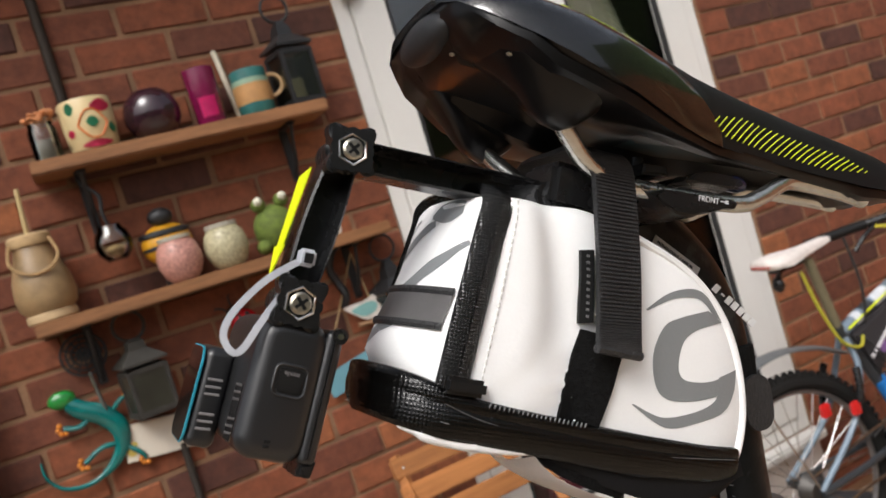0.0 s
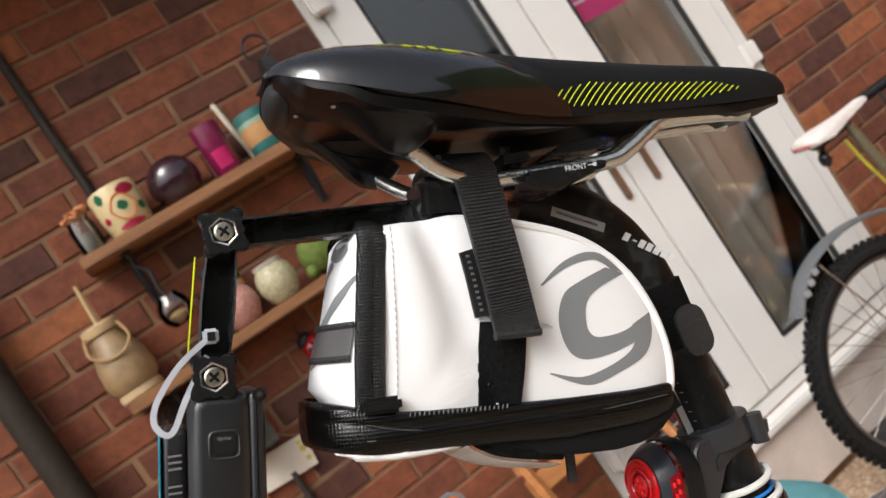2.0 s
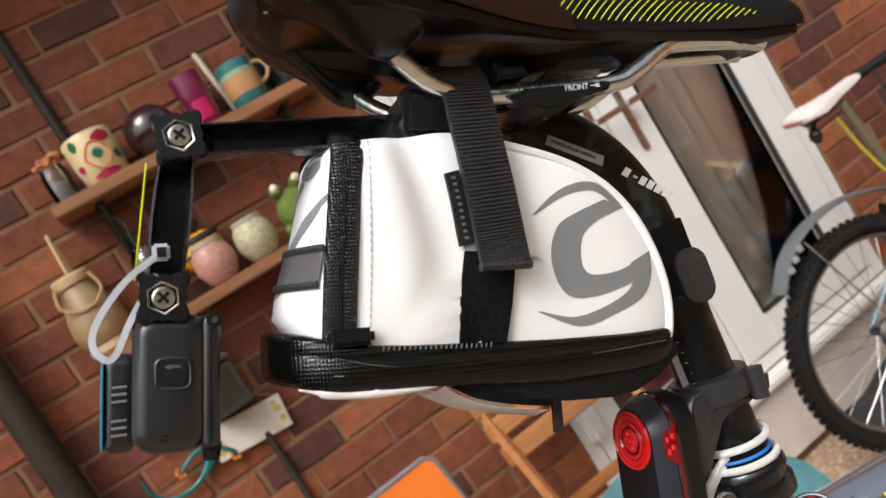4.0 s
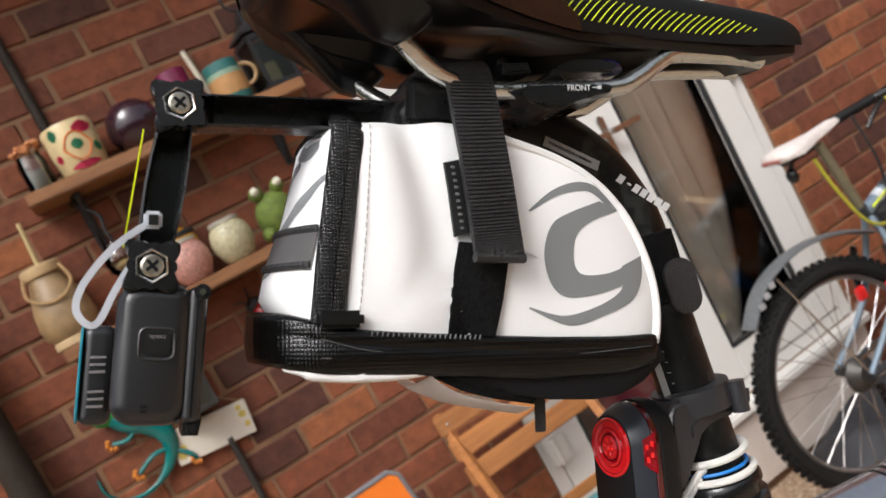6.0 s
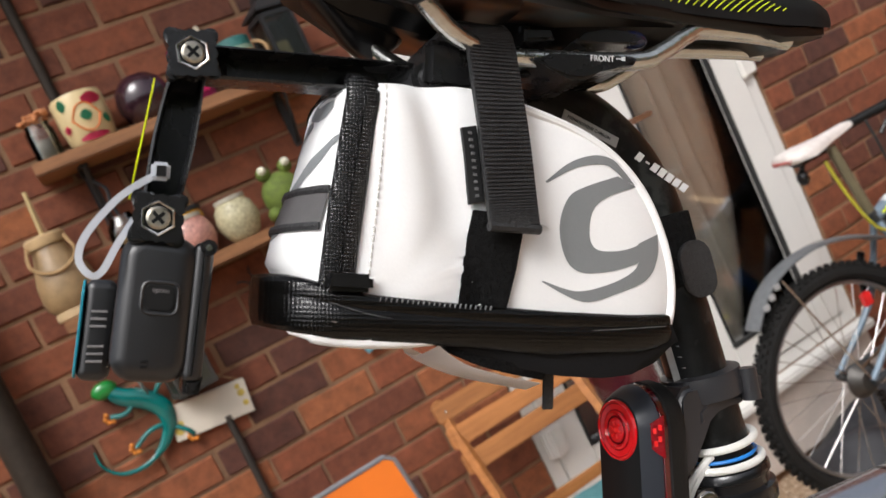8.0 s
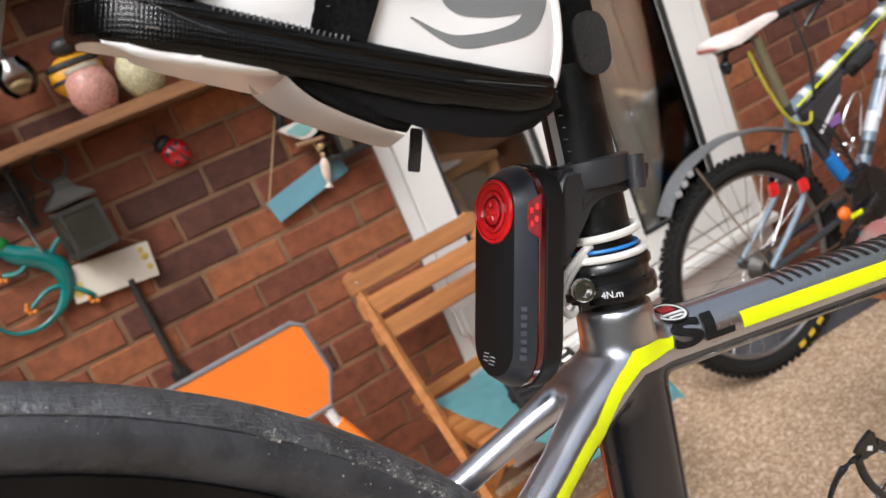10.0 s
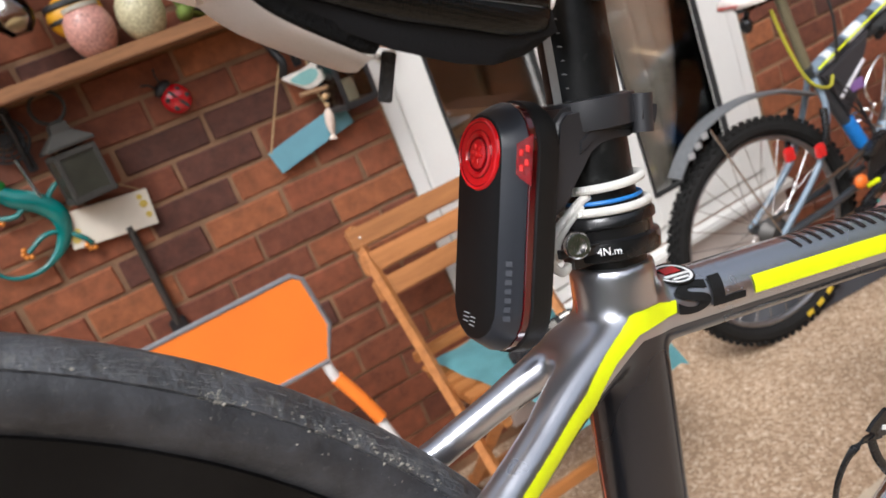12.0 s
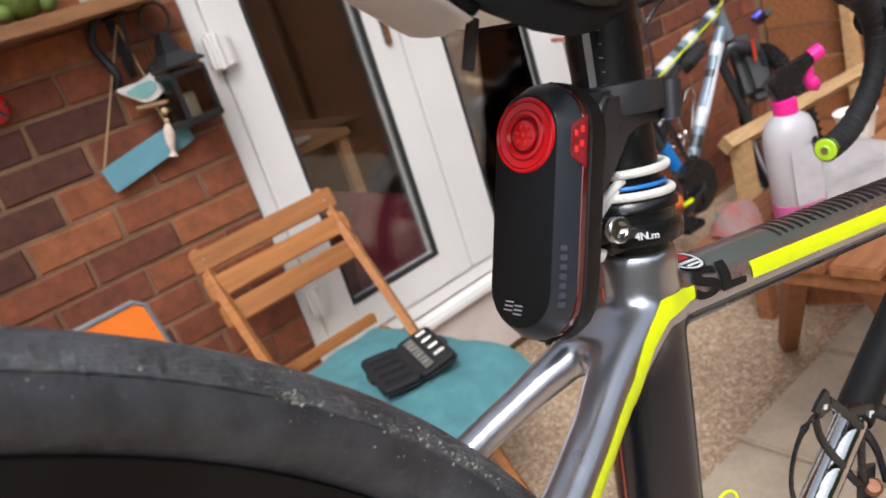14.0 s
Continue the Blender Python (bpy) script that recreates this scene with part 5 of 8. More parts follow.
# grey sweep marks on the side, as plain shapes
def ribbon_mark(outer, inner):
    """A printed sweep between two drawn edges."""
    o, i_ = curve2(outer, 6), curve2(inner, 6)
    bm = B()
    rows = []
    for p, q in zip(o, i_):
        row = []
        for k in range(5):
            x, z = p[0] + (q[0] - p[0]) * k / 4, p[1] + (q[1] - p[1]) * k / 4
            row.append(V(x / 1000, side_y(x, z) - 0.0005, z / 1000))
        rows.append(row)
    skin(bm, rows, closed=False)
    cling(part("grey_mark", bm, GREYLOGO, body, "grey printed sweep", 180), 0.0003, body)


ribbon_mark([(-133, 131), (-119, 141.5), (-104, 146), (-92, 143), (-82.6, 134)], [(-132, 130.6), (-117, 138.8), (-103, 141.8), (-96, 140), (-90.5, 135.8)])
ribbon_mark([(-94, 137.2), (-111, 131), (-121, 125), (-125.3, 112), (-122, 98), (-114, 92), (-99, 93), (-84, 97.2)], [(-82.6, 133.5), (-99, 127.5), (-108, 120.5), (-110, 110), (-108, 104), (-102, 102), (-88, 104), (-70.6, 112)])
ribbon_mark([(-70.6, 112), (-71.5, 101), (-78, 90.5), (-94, 83.5), (-113, 79), (-134, 87)], [(-83.5, 106.5), (-83.5, 97.3), (-89.5, 91.5), (-103, 86), (-117, 83.5), (-133, 87.4)])
# rear panel: reflective band and grey sweeps
def rear_pt(w, z, lift=0.0):
    hw, bl = 33.0, 17.0
    edge = float(np.interp(z, [66, 76, 92, 122, 150, 165], [-225, -233, -229, -223, -219, -216]))
    b = float(np.interp(abs(w), [0, hw * 0.4, hw - 8, hw - 3], [1, 0.85, 0.45, 0.15]))
    back = max(0.0, min(1.0, (-205 - edge) / 22)) * max(0.0, min(1.0, (z - 74) / 18))
    return V(edge - bl * b * back - lift, w, z) / 1000


def on_rear(name, zs, ws, material, parent, label, lift):
    bm = B()
    rows = [[rear_pt(w + dw, z + dz, lift) for z, dz, dw in zs] for w in ws]
    skin(bm, rows, closed=False)
    bmesh.ops.solidify(bm, geom=bm.faces[:], thickness=0.0006)
    return part(name, bm, material, parent, label, 60)


WS = [-29 + 4.1 * i for i in range(15)]
rb = on_rear("reflective_band", [(106.5, 0, 0), (111, 0, 0), (116, 0, 0), (120.5, 0, 0)], WS, REFLECT, bag, "grey reflective tape", 1.0)
for z in (105.8, 121.2):
    bm = sweep(B(), [rear_pt(w, z, 1.2) for w in WS], (0.0011, 0.0018), 6, up=(0, 0, 1))
    part("band_edge", bm, WEBBING, rb, "black woven edge")
for stroke in ([(26, 119, 3.2), (20, 132, 3.4), (12, 142, 3.4), (2, 149, 3), (-6, 153, 1.8)], [(-1, 119, 3.4), (-12, 130, 3.2), (-20, 137, 2.4), (-28, 144, 1)], [(-6, 107, 3.4), (8, 100, 3.2), (20, 95, 2.8), (28, 93, 2.2)], [(-2, 156, 1), (-8, 158, 5), (-14, 159, 6), (-20, 160, 3)], [(24, 149, 0.6), (17, 153, 1.4), (10, 156, 0.6)]):
    cs = [(q.x, q.z, q.y) for q in spline([V(w, h, z) for w, z, h in stroke], 4)]
    rows = []
    for i, (w, z, h) in enumerate(cs):
        j, k = max(0, i - 1), min(len(cs) - 1, i + 1)
        dw, dz = cs[k][0] - cs[j][0], cs[k][1] - cs[j][1]
        L = math.hypot(dw, dz)
        rows.append([rear_pt(w - dz / L * h * f, min(164, z + dw / L * h * f), 0.5) for f in (-1, 0, 1)])
    bm = B()
    skin(bm, rows, closed=False)
    cling(part("grey_mark", bm, GREYLOGO, body, "grey printed sweep", 180), 0.0003, body)
# webbing strap, loop tape and rubber tag
stp = [(-161.5, -26, 200), (-160.5, -33, 192), (-158.7, -37.5, 170), (-156.2, -41, 145), (-153.7, -42.5, 122), (-152.3, -43.5, 109)]
line = spline(mm(*stp), 5)
bm = sweep(B(), line, (0.0114, 0.0011), 12, up=UPW, section=[(-1, -1), (1, -1), (1, 1), (-1, 1)])
strap = part("strap", bm, WEBBING, bag, "ribbed black webbing strap", 30)
for i in range(64):
    f = 1 + i * (len(line) - 2.2) / 64
    k = int(f)
    q = line[k].lerp(line[k + 1], f - k)
    t = (line[k + 1] - line[k]).normalized()
    sd = t.cross(V(0, -1, 0)).normalized()
    bm = sweep(B(), [q - sd * 0.011 + V(0, -0.001, 0), q + V(0, -0.0013, 0), q + sd * 0.011 + V(0, -0.001, 0)], (0.0006, 0.0007), 6, up=UPW)
    part("rib", bm, WEBBING, strap)
bm = sweep(B(), [line[-1] - V(0.0117, 0, 0.0005), line[-1] + V(0.0117, 0, -0.0005)], 0.0022, 8)
part("strap_fold", bm, WEBBING, strap)
bm = sweep(B(), spline(mm((-162, -26, 200), (-161.5, -19, 203), (-160, 0, 203), (-160, 20, 202), (-159, 28, 192), (-156, 33, 180)), 4), (0.0112, 0.0011), 12, up=(0, 0, 1), section=[(-1, -1), (1, -1), (1, 1), (-1, 1)])
part("strap_loop", bm, WEBBING, bag, "webbing loop over the rails")
on_side("loop_tape", [(-167, 116), (-143.5, 114), (-147.5, 92), (-151, 75), (-172.5, 76), (-169.5, 95)], FUZZ, bag, "fuzzy black loop tape", 1.0, 1.4, 5)
rt = [(-174.5, 150), (-168, 151.5), (-163.5, 119.5), (-169.5, 118)]
tagp = on_side("rubber_tag", rt, RUBBER, bag, "black rubber name tag", 2.0, 1.6, 8)
for i in range(10):
    f = (i + 0.8) / 10.6
    x, z = -171.4 + 4.9 * f, 150.3 - 31 * f
    bm = box(B(), (x / 1000, side_y(x, z) - 0.0038, z / 1000), (0.0019, 0.0004, 0.0013), None, 0.0002, 1)
    part("print_bar", bm, SCUFF, tagp)
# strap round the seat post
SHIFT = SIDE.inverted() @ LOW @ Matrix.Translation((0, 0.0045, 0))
bm = lathe(B(), [(0.0152, -0.017), (0.0172, -0.0165), (0.0172, 0.0165), (0.0152, 0.017)], 28, Matrix.Translation((axis_u(104) / 1000, 0, 0.104)) @ ax.to_track_quat("Z", "Y").to_matrix().to_4x4())
ps = part("post_strap", bm, FUZZ, bag, "black strap round the seat post")
bm = B()
tab = [(a * 1.0, b) for a, b in rounded(0.018, 0.027, 0.008)]
tm = Matrix.Translation((axis_u(95) / 1000 + 0.0045, -0.0178, 0.095)) @ pose(0, 0, 0, 0, -17, 0)
prism(bm, tab, -0.0012, 0.0012, 0.0004, tm)
part("strap_tab", bm, WEBBING, ps, "rounded ribbed tab")

SHIFT = Matrix()
# ---- action camera on its arm ----
mount = thing("camera_arm", "black jointed plastic camera arm fixed to the saddle rails", "camera mount", ARMS)


def arm(a, b, w, h, name, parent, bulge=0.0):
    """A channelled plastic arm between two joints in the bike's plane."""
    a, b = Vector(a), Vector(b)
    t = (b - a).normalized()
    L = (b - a).length
    ang = math.degrees(math.atan2(-t.z, t.x))
    m = Matrix.Translation(a) @ pose(0, 0, 0, 0, ang, 0)
    t0, y0, y1 = 0.0022, w - 0.0075, w + 0.0085
    rows = []
    for f in (0, 0.03, 0.12, 0.3, 0.5, 0.7, 0.88, 0.97, 1):
        g = h / 2 * (1 + bulge * math.sin(math.pi * f)) * (0.8 if f in (0, 1) else 1)
        x, floor_y = 0.004 + (L - 0.008) * f, y0 + 0.001 if f < 0.1 or f > 0.9 else y1 - 0.003
        rows.append([m @ V(x, y, z) for y, z in ((y0 + 0.001, -g), (y1 - 0.001, -g), (y1, -g + 0.001), (y1, g - 0.001), (y1 - 0.001, g), (y0 + 0.001, g), (y0, g - 0.001), (floor_y, g - t0), (floor_y, -g + t0), (y0, -g + 0.001))])
    bm = skin(B(), rows)
    return part(name, bm, PLASTIC, parent)


J0, J1, J2 = V(-0.176, 0, 0.174), V(-0.275, 0, 0.1685), V(-0.284, 0, 0.1045)
arm(J0, J1, -0.002, 0.0135, "long_arm", mount)
arm(J1, J2, -0.002, 0.013, "short_arm", mount, 0.22)
for J, w0, w1 in ((J1, -0.0085, 0.0085), (J2, -0.0085, 0.0085), (J0, -0.0085, 0.0085)):
    for k in range(5):
        y = w0 + (w1 - w0) * k / 4
        bm = cyl(B(), J + V(0, y - 0.0015, 0), J + V(0, y + 0.0015, 0), 0.0076, n=24)
        part("joint_leaf", bm, PLASTIC, mount)


def knob(J, w, turn, name):
    """A lobed thumb screw with a cross-head screw in a hexagon pocket."""
    m = Matrix.Translation(J + V(0, w, 0)) @ pose(0, 0, 0, 0, turn, 0)
    lobes = []
    for k in range(48):
        a = 2 * math.pi * k / 48
        r = 0.0102 + 0.0027 * math.cos(4 * a) + 0.0004 * math.cos(8 * a)
        lobes.append((r * math.cos(a), r * math.sin(a)))
    bm = prism(B(), lobes, -0.0045, 0.0045, 0.0012, m)
    kb = part(name, bm, PLASTIC, mount, "four-lobed black thumb screw")
    hexa = [(0.0062 * math.cos(radians(60 * k + 20)), 0.0062 * math.sin(radians(60 * k + 20))) for k in range(6)]
    bm = sweep(B(), [m @ V(x, -0.0047, z) for x, z in hexa], 0.0006, 6, closed=True)
    part("hex_edge", bm, STEEL, kb, "bright steel hexagon edge")
    bm = lathe(B(), [(0, 0.0012), (0.0034, 0.0012), (0.0043, 0.0004), (0.0043, -0.001), (0, -0.001)], 24, m @ Matrix.Translation((0, -0.005, 0)) @ pose(0, 0, 0, 90, 0, 0))
    sc = part("screw", bm, SCREW, kb, "cross-head screw")
    bm = B()
    box(bm, (0, -0.0063, 0), (0.0056, 0.0006, 0.0013), m)
    box(bm, (0, -0.0063, 0), (0.0013, 0.0006, 0.0056), m)
    part("cross_slot", bm, DARKDECAL, sc, "dark cross slot")


knob(J1, -0.0132, 38, "thumb_screw")
knob(J2, -0.0132, 48, "thumb_screw")
bm = B()
box(bm, J0 + V(0.012, 0.0, 0.006), (0.03, 0.03, 0.022), None, 0.003)
cb = part("rail_clamp", bm, PLASTIC, mount, "black clamp on the saddle rails")
bm = ring(B(), J0 + V(0.001, -0.0105, 0), (0, 1, 0), 0.0048, 0.0014, 24, 8)
part("socket_bolt", bm, PLASTIC, cb, "black socket bolt")
sm = Matrix.Translation(J2 + V(-0.0105, -0.001, 0.008)) @ pose(0, 0, 0, 0, 8, 0) @ pose(0, 0, 0, 0, 0, -90)
bm = prism(B(), [(0.0082, 0.047), (-0.0075, 0.045), (-0.0035, 0.014), (-0.0078, 0.014), (0.0012, 0.0), (0.0082, 0.014), (0.0055, 0.014)], -0.0003, 0.0003, 0, sm)
part("sticker", bm, YELLOWTAPE, mount, "fluorescent yellow arrow sticker")

cam_b = thing("action_camera", "black action camera hanging upside down on the arm", "action camera", ARMS)
CM = Matrix.Translation((-0.283, 0.0155, 0.071)) @ pose(0, 0, 0, 0, 3, 0)
bm = soft_box(0.0285, 0.055, 0.009, -0.0315, 0.0335, 0.0065, CM)
cbody = part("housing", bm, HOUSING, cam_b, "satin black housing", 75)
bm = prism(B(), rounded(0.013, 0.022, 0.001, 3), -0.0003, 0.0003, 0, CM @ Matrix.Translation((-0.0143, -0.018, -0.012)) @ pose(0, 0, 0, 0, 0, 90))
part("front_screen", bm, LENS, cam_b, "small dark front screen")
bm = soft_box(0.0075, 0.053, 0.003, -0.0308, 0.0325, 0.003, CM @ Matrix.Translation((0.0152, 0, 0)))
door = part("back_door", bm, HOUSING, cam_b, "black back door of the housing", 60)
bm = prism(B(), [(0.0125, -0.031), (0.0185, -0.031), (0.0195, -0.0245), (0.0125, -0.0255)], -0.03, -0.008, 0.0015, CM)
part("latch", bm, PLASTIC, door)
bm = cyl(B(), CM @ V(0.0165, -0.0318, 0.0245), CM @ V(0.0165, -0.0285, 0.0245), 0.0032, n=16)
hg = part("hinge", bm, PLASTIC, door)
bm = cyl(B(), CM @ V(0.0165, -0.0323, 0.0245), CM @ V(0.0165, -0.0316, 0.0245), 0.0013, n=12)
part("hinge_pin", bm, STEEL, hg, "bright hinge pin")
bm = B()
fr = rounded(0.0128, 0.0118, 0.0028, 4)
sweep(bm, [CM @ V(x + 0.001, -0.0318, z + 0.004) for x, z in fr], 0.0006, 6, closed=True)
btn = part("mode_button", bm, HOUSING, cam_b, "raised mode button")
bm = prism(B(), rounded(0.0104, 0.0094, 0.0022, 4), -0.0321, -0.031, 0.0004, CM @ Matrix.Translation((0.001, 0, 0.004)))
part("button_cap", bm, RUBBER, btn)
letters("button_word", "mode", 0.0026, CM @ Matrix.Translation((0.001, -0.0322, 0.0065)) @ pose(0, 0, 0, 90, 180, 0), REFLECT, btn, "faint raised word")
for z in (-0.0195, -0.0215):
    bm = box(B(), CM @ V(-0.002, -0.0316, z), (0.0026, 0.0006, 0.0011), None, 0.0003, 1)
    part("vent_slot", bm, DARKDECAL, cam_b, "small dark slot")
LM = CM @ Matrix.Translation((-0.0205, 0, -0.0105))
bm = soft_box(0.0125, 0.041, 0.004, 0.004, 0.0375, 0.004, LM @ Matrix.Translation((0.0005, 0, 0)))
lens = part("lens_barrel", bm, HOUSING, cam_b, "square ribbed lens barrel", 60)
for i in range(6):
    z = (-0.0125 + 0.003 * i) + (0.005 if i > 2 else 0)
    bm = box(B(), LM @ V(0.0006, 0.0038, z), (0.0062, 0.001, 0.0011), None, 0.0002, 1)
    part("rib", bm, REFLECT, lens, "grey rib across the barrel")
bm = prism(B(), rounded(0.0325, 0.039, 0.006, 4), -0.0006, 0.0006, 0.0, LM @ Matrix.Translation((-0.0062, 0.0208, 0)) @ pose(0, 0, 0, 0, 0, 90))
part("lens_window", bm, LENS, lens, "dark lens window")
wn_ = rounded(0.0325, 0.039, 0.006, 4)
bm = sweep(B(), [LM @ V(-0.0062, 0.0208 + x, z) for x, z in wn_], 0.0006, 6, closed=True)
part("lens_ring", bm, TEAL_RING, lens, "thin teal lens rim")

tie = thing("cable_tie", "pale grey nylon cable tie looped from the arm to the lens", "cable tie", ARMS)
line = spline(mm((-284, -13, 122), (-290, -14.5, 118), (-299, -16, 110), (-308, -17, 97), (-310, -17, 88), (-306, -17.5, 82.5), (-302, -17, 84), (-297, -16, 95), (-291, -13, 106), (-286, -11, 114)), 6)
bm = sweep(B(), line, (0.0013, 0.0005), 8, up=UPW, section=[(-1, -1), (1, -1), (1, 1), (-1, 1)])
part("band", bm, TIE, tie)
bm = box(B(), (-0.284, -0.0135, 0.1225), (0.0068, 0.005, 0.0068), pose(0, 0, 0), 0.001)
hd = part("tie_head", bm, TIE, tie)
bm = box(B(), (-0.2838, -0.0167, 0.1223), (0.0035, 0.0006, 0.004), None)
part("tie_slot", bm, DARKDECAL, hd, "dark slot")

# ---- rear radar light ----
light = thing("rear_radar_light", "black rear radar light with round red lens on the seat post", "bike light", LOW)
RM = Matrix.Translation((-0.0585, 0.0015, -0.0065)) @ pose(0, 0, 0, 0, -3.5, 0) @ pose(0, 0, 0, 0, 0, 6)


def pill(w, h, x, k=10, cz=0.0):
    r = w / 2
    pts = [(r * math.cos(radians(a)), h / 2 - r + r * math.sin(radians(a))) for a in np.linspace(0, 180, k + 1)]
    pts += [(r * math.cos(radians(a)), -h / 2 + r + r * math.sin(radians(a))) for a in np.linspace(180, 360, k + 1)]
    return [RM @ V(x, y, z + cz) for y, z in pts]


bm = skin(B(), [pill(0.0272, 0.084, -0.0112), pill(0.028, 0.085, -0.0111), pill(0.0282, 0.0854, -0.0105)])
part("face_plate", bm, LIGHTFACE, light, "plain black face")
bm = skin(B(), [pill(0.0281, 0.0853, -0.0108), pill(0.0286, 0.0868, -0.0104), pill(0.0366, 0.095, -0.0032), pill(0.0374, 0.0956, -0.002), pill(0.03, 0.09, -0.0016)])
part("slate_shoulder", bm, LIGHTSIDE, light, "slate grey bevelled shoulder")
bm = skin(B(), [pill(0.036, 0.094, -0.0018), pill(0.0378, 0.0958, -0.0012), pill(0.038, 0.096, 0.0014), pill(0.036, 0.094, 0.0018)])
part("red_band", bm, DARKRED, light, "deep red transparent band")
bm = skin(B(), [pill(0.037, 0.095, 0.0016), pill(0.0396, 0.0976, 0.0022), pill(0.0402, 0.0982, 0.0085), pill(0.038, 0.096, 0.0115), pill(0.03, 0.088, 0.012)])
part("back_case", bm, RUBBER, light, "knurled black back case")
lm_ = RM @ Matrix.Translation((-0.0111, 0.0, 0.0278)) @ pose(0, 0, 0, 0, -90, 0)
bm = lathe(B(), [(0.0, 0.0), (0.0136, -0.0004), (0.0137, 0.0004), (0.0132, 0.0012), (0.0125, 0.0014), (0.0119, 0.0007), (0.0092, 0.0005), (0.0086, 0.0013), (0.0076, 0.0015), (0.0066, 0.0004), (0.0052, 0.0003), (0.0, 0.0003)], 48, lm_)
rl = part("red_lens", bm, REDLENS, light, "round red ringed lens")
# Darker red rings laid on the lens for ring contrast.
for R_, r_ in ((0.0061, 0.0005), (0.0089, 0.0003), (0.0121, 0.0003)):
    part("lens_dark_ring", ring(B(), lm_ @ V(0, 0, 0.0008), lm_.to_3x3() @ V(0, 0, 1), R_, r_, 40, 6, 0.6), REDDEEP, rl, "deep red ring laid on the lens")
part("led_well", lathe(B(), [(0.0, 0.0005), (0.0052, 0.0005), (0.0054, 0.001), (0.0048, 0.0013), (0.0, 0.0009)], 28, lm_), REDLENS, rl, "red prism well")
for i in range(6):
    a = 2 * math.pi * i / 6 + 0.3
    q = lm_ @ V(0.003 * math.cos(a), 0.003 * math.sin(a), 0.0014)
    part("led", box(B(), (0, 0, 0), (0.0022, 0.0013, 0.001), Matrix.Translation(q) @ lm_.to_3x3().to_4x4() @ pose(0, 0, 0, 0, 0, math.degrees(a)), 0.0003, 1), REDHOT, rl, "bright red prism")
part("led", ball(B(), lm_ @ V(0, 0, 0.0012), 0.0013, n=10), REDHOT, rl, "bright red prism")
mat_name = mat("slate_relief", (0.035, 0.038, 0.048), 0.3)
SM = RM @ Matrix.Translation((-0.0052, -0.0165, 0.026)) @ pose(0, 0, 0, 0, 0, -42)
bm = prism(B(), [(-0.001, -0.0055), (0.0052, -0.0095), (0.0052, 0.0095), (-0.001, 0.0055)], -0.0009, 0.0009, 0.0004, SM)
part("side_lens", bm, REDDEEP, light, "red side window")
for x, z in ((0.0012, 0.0025), (0.0032, -0.001), (0.0034, 0.004), (0.0014, -0.003)):
    part("side_prism", box(B(), (x, -0.0012, z), (0.0016, 0.0006, 0.0026), SM, 0.0003, 1), REDHOT, light, "bright red prism")
BRACKET = mat("satin_bracket_plastic", (0.026, 0.026, 0.029), 0.34, var=0.1, grain=60, fine=1800, bump=0.05, spec=0.6)
NM = RM @ Matrix.Translation((-0.007, -0.0161, -0.022)) @ pose(0, 0, 0, 0, 0, -42)
for i in range(7):
    part("name_bar", box(B(), (0, -0.0002, -0.0105 + 0.0034 * i), (0.003, 0.0003, 0.0022), NM, 0.0002, 1), mat_name, light, "raised slate bar")
for i in range(3):
    for s in (-1, 1):
        q = RM @ V(-0.0114, 0.003 + s * 0.0022 - i * 0.0004, -0.0375 + i * 0.0016 + (0.0012 if s > 0 else 0))
        part("print_chevron", box(B(), q, (0.0003, 0.0042, 0.0004), pose(0, 0, 0, 0, 0, 0)), GREYPRINT, light, "grey printed chevron")
bm = B()
ring_c = V(axis_u(42) / 1000, 0, 0.042)
rq = Matrix.Translation(ring_c) @ ax.to_track_quat("Z", "Y").to_matrix().to_4x4()
lathe(bm, [(0.0148, -0.0065), (0.0188, -0.006), (0.0192, 0.0), (0.0186, 0.0055), (0.0148, 0.006)], 36, rq)
brk = part("mount_ring", bm, BRACKET, light, "black plastic post bracket")
bm = B()
sec = [(-48, 35), (-45, 40), (-38, 42.2), (-28, 43.5), (-14, 45), (-4, 45.5), (-6, 36.5), (-14, 36.2), (-22, 34.2), (-28, 31.5), (-33, 27), (-35.5, 21), (-36, 14), (-36, 8), (-39, 3), (-42, 0), (-48, 0)]
prism(bm, [(x / 1000, z / 1000) for x, z in sec], -0.0135, 0.0135, 0.0025, None, 3)
part("mount_arm", bm, BRACKET, brk)
bm = prism(B(), [(x / 1000, z / 1000) for x, z in ((-36, 24), (-31, 30.5), (-24, 34.8), (-10, 37.5), (-10, 39), (-24, 37), (-32, 34), (-36.5, 29))], -0.0143, -0.013, 0.0004)
part("arm_rib", bm, BRACKET, brk, "raised curved rib")
bm = cyl(B(), ring_c + V(0.012, -0.0165, 0.008), ring_c + V(0.015, -0.0165, -0.0065), 0.0042, n=16)
part("hinge_pin", bm, BRACKET, brk)
bm = box(B(), ring_c + V(0.014, -0.009, 0.001), (0.012, 0.022, 0.0125), pose(0, 0, 0, 0, 0, 0), 0.003)
part("hinge_block", bm, BRACKET, brk)

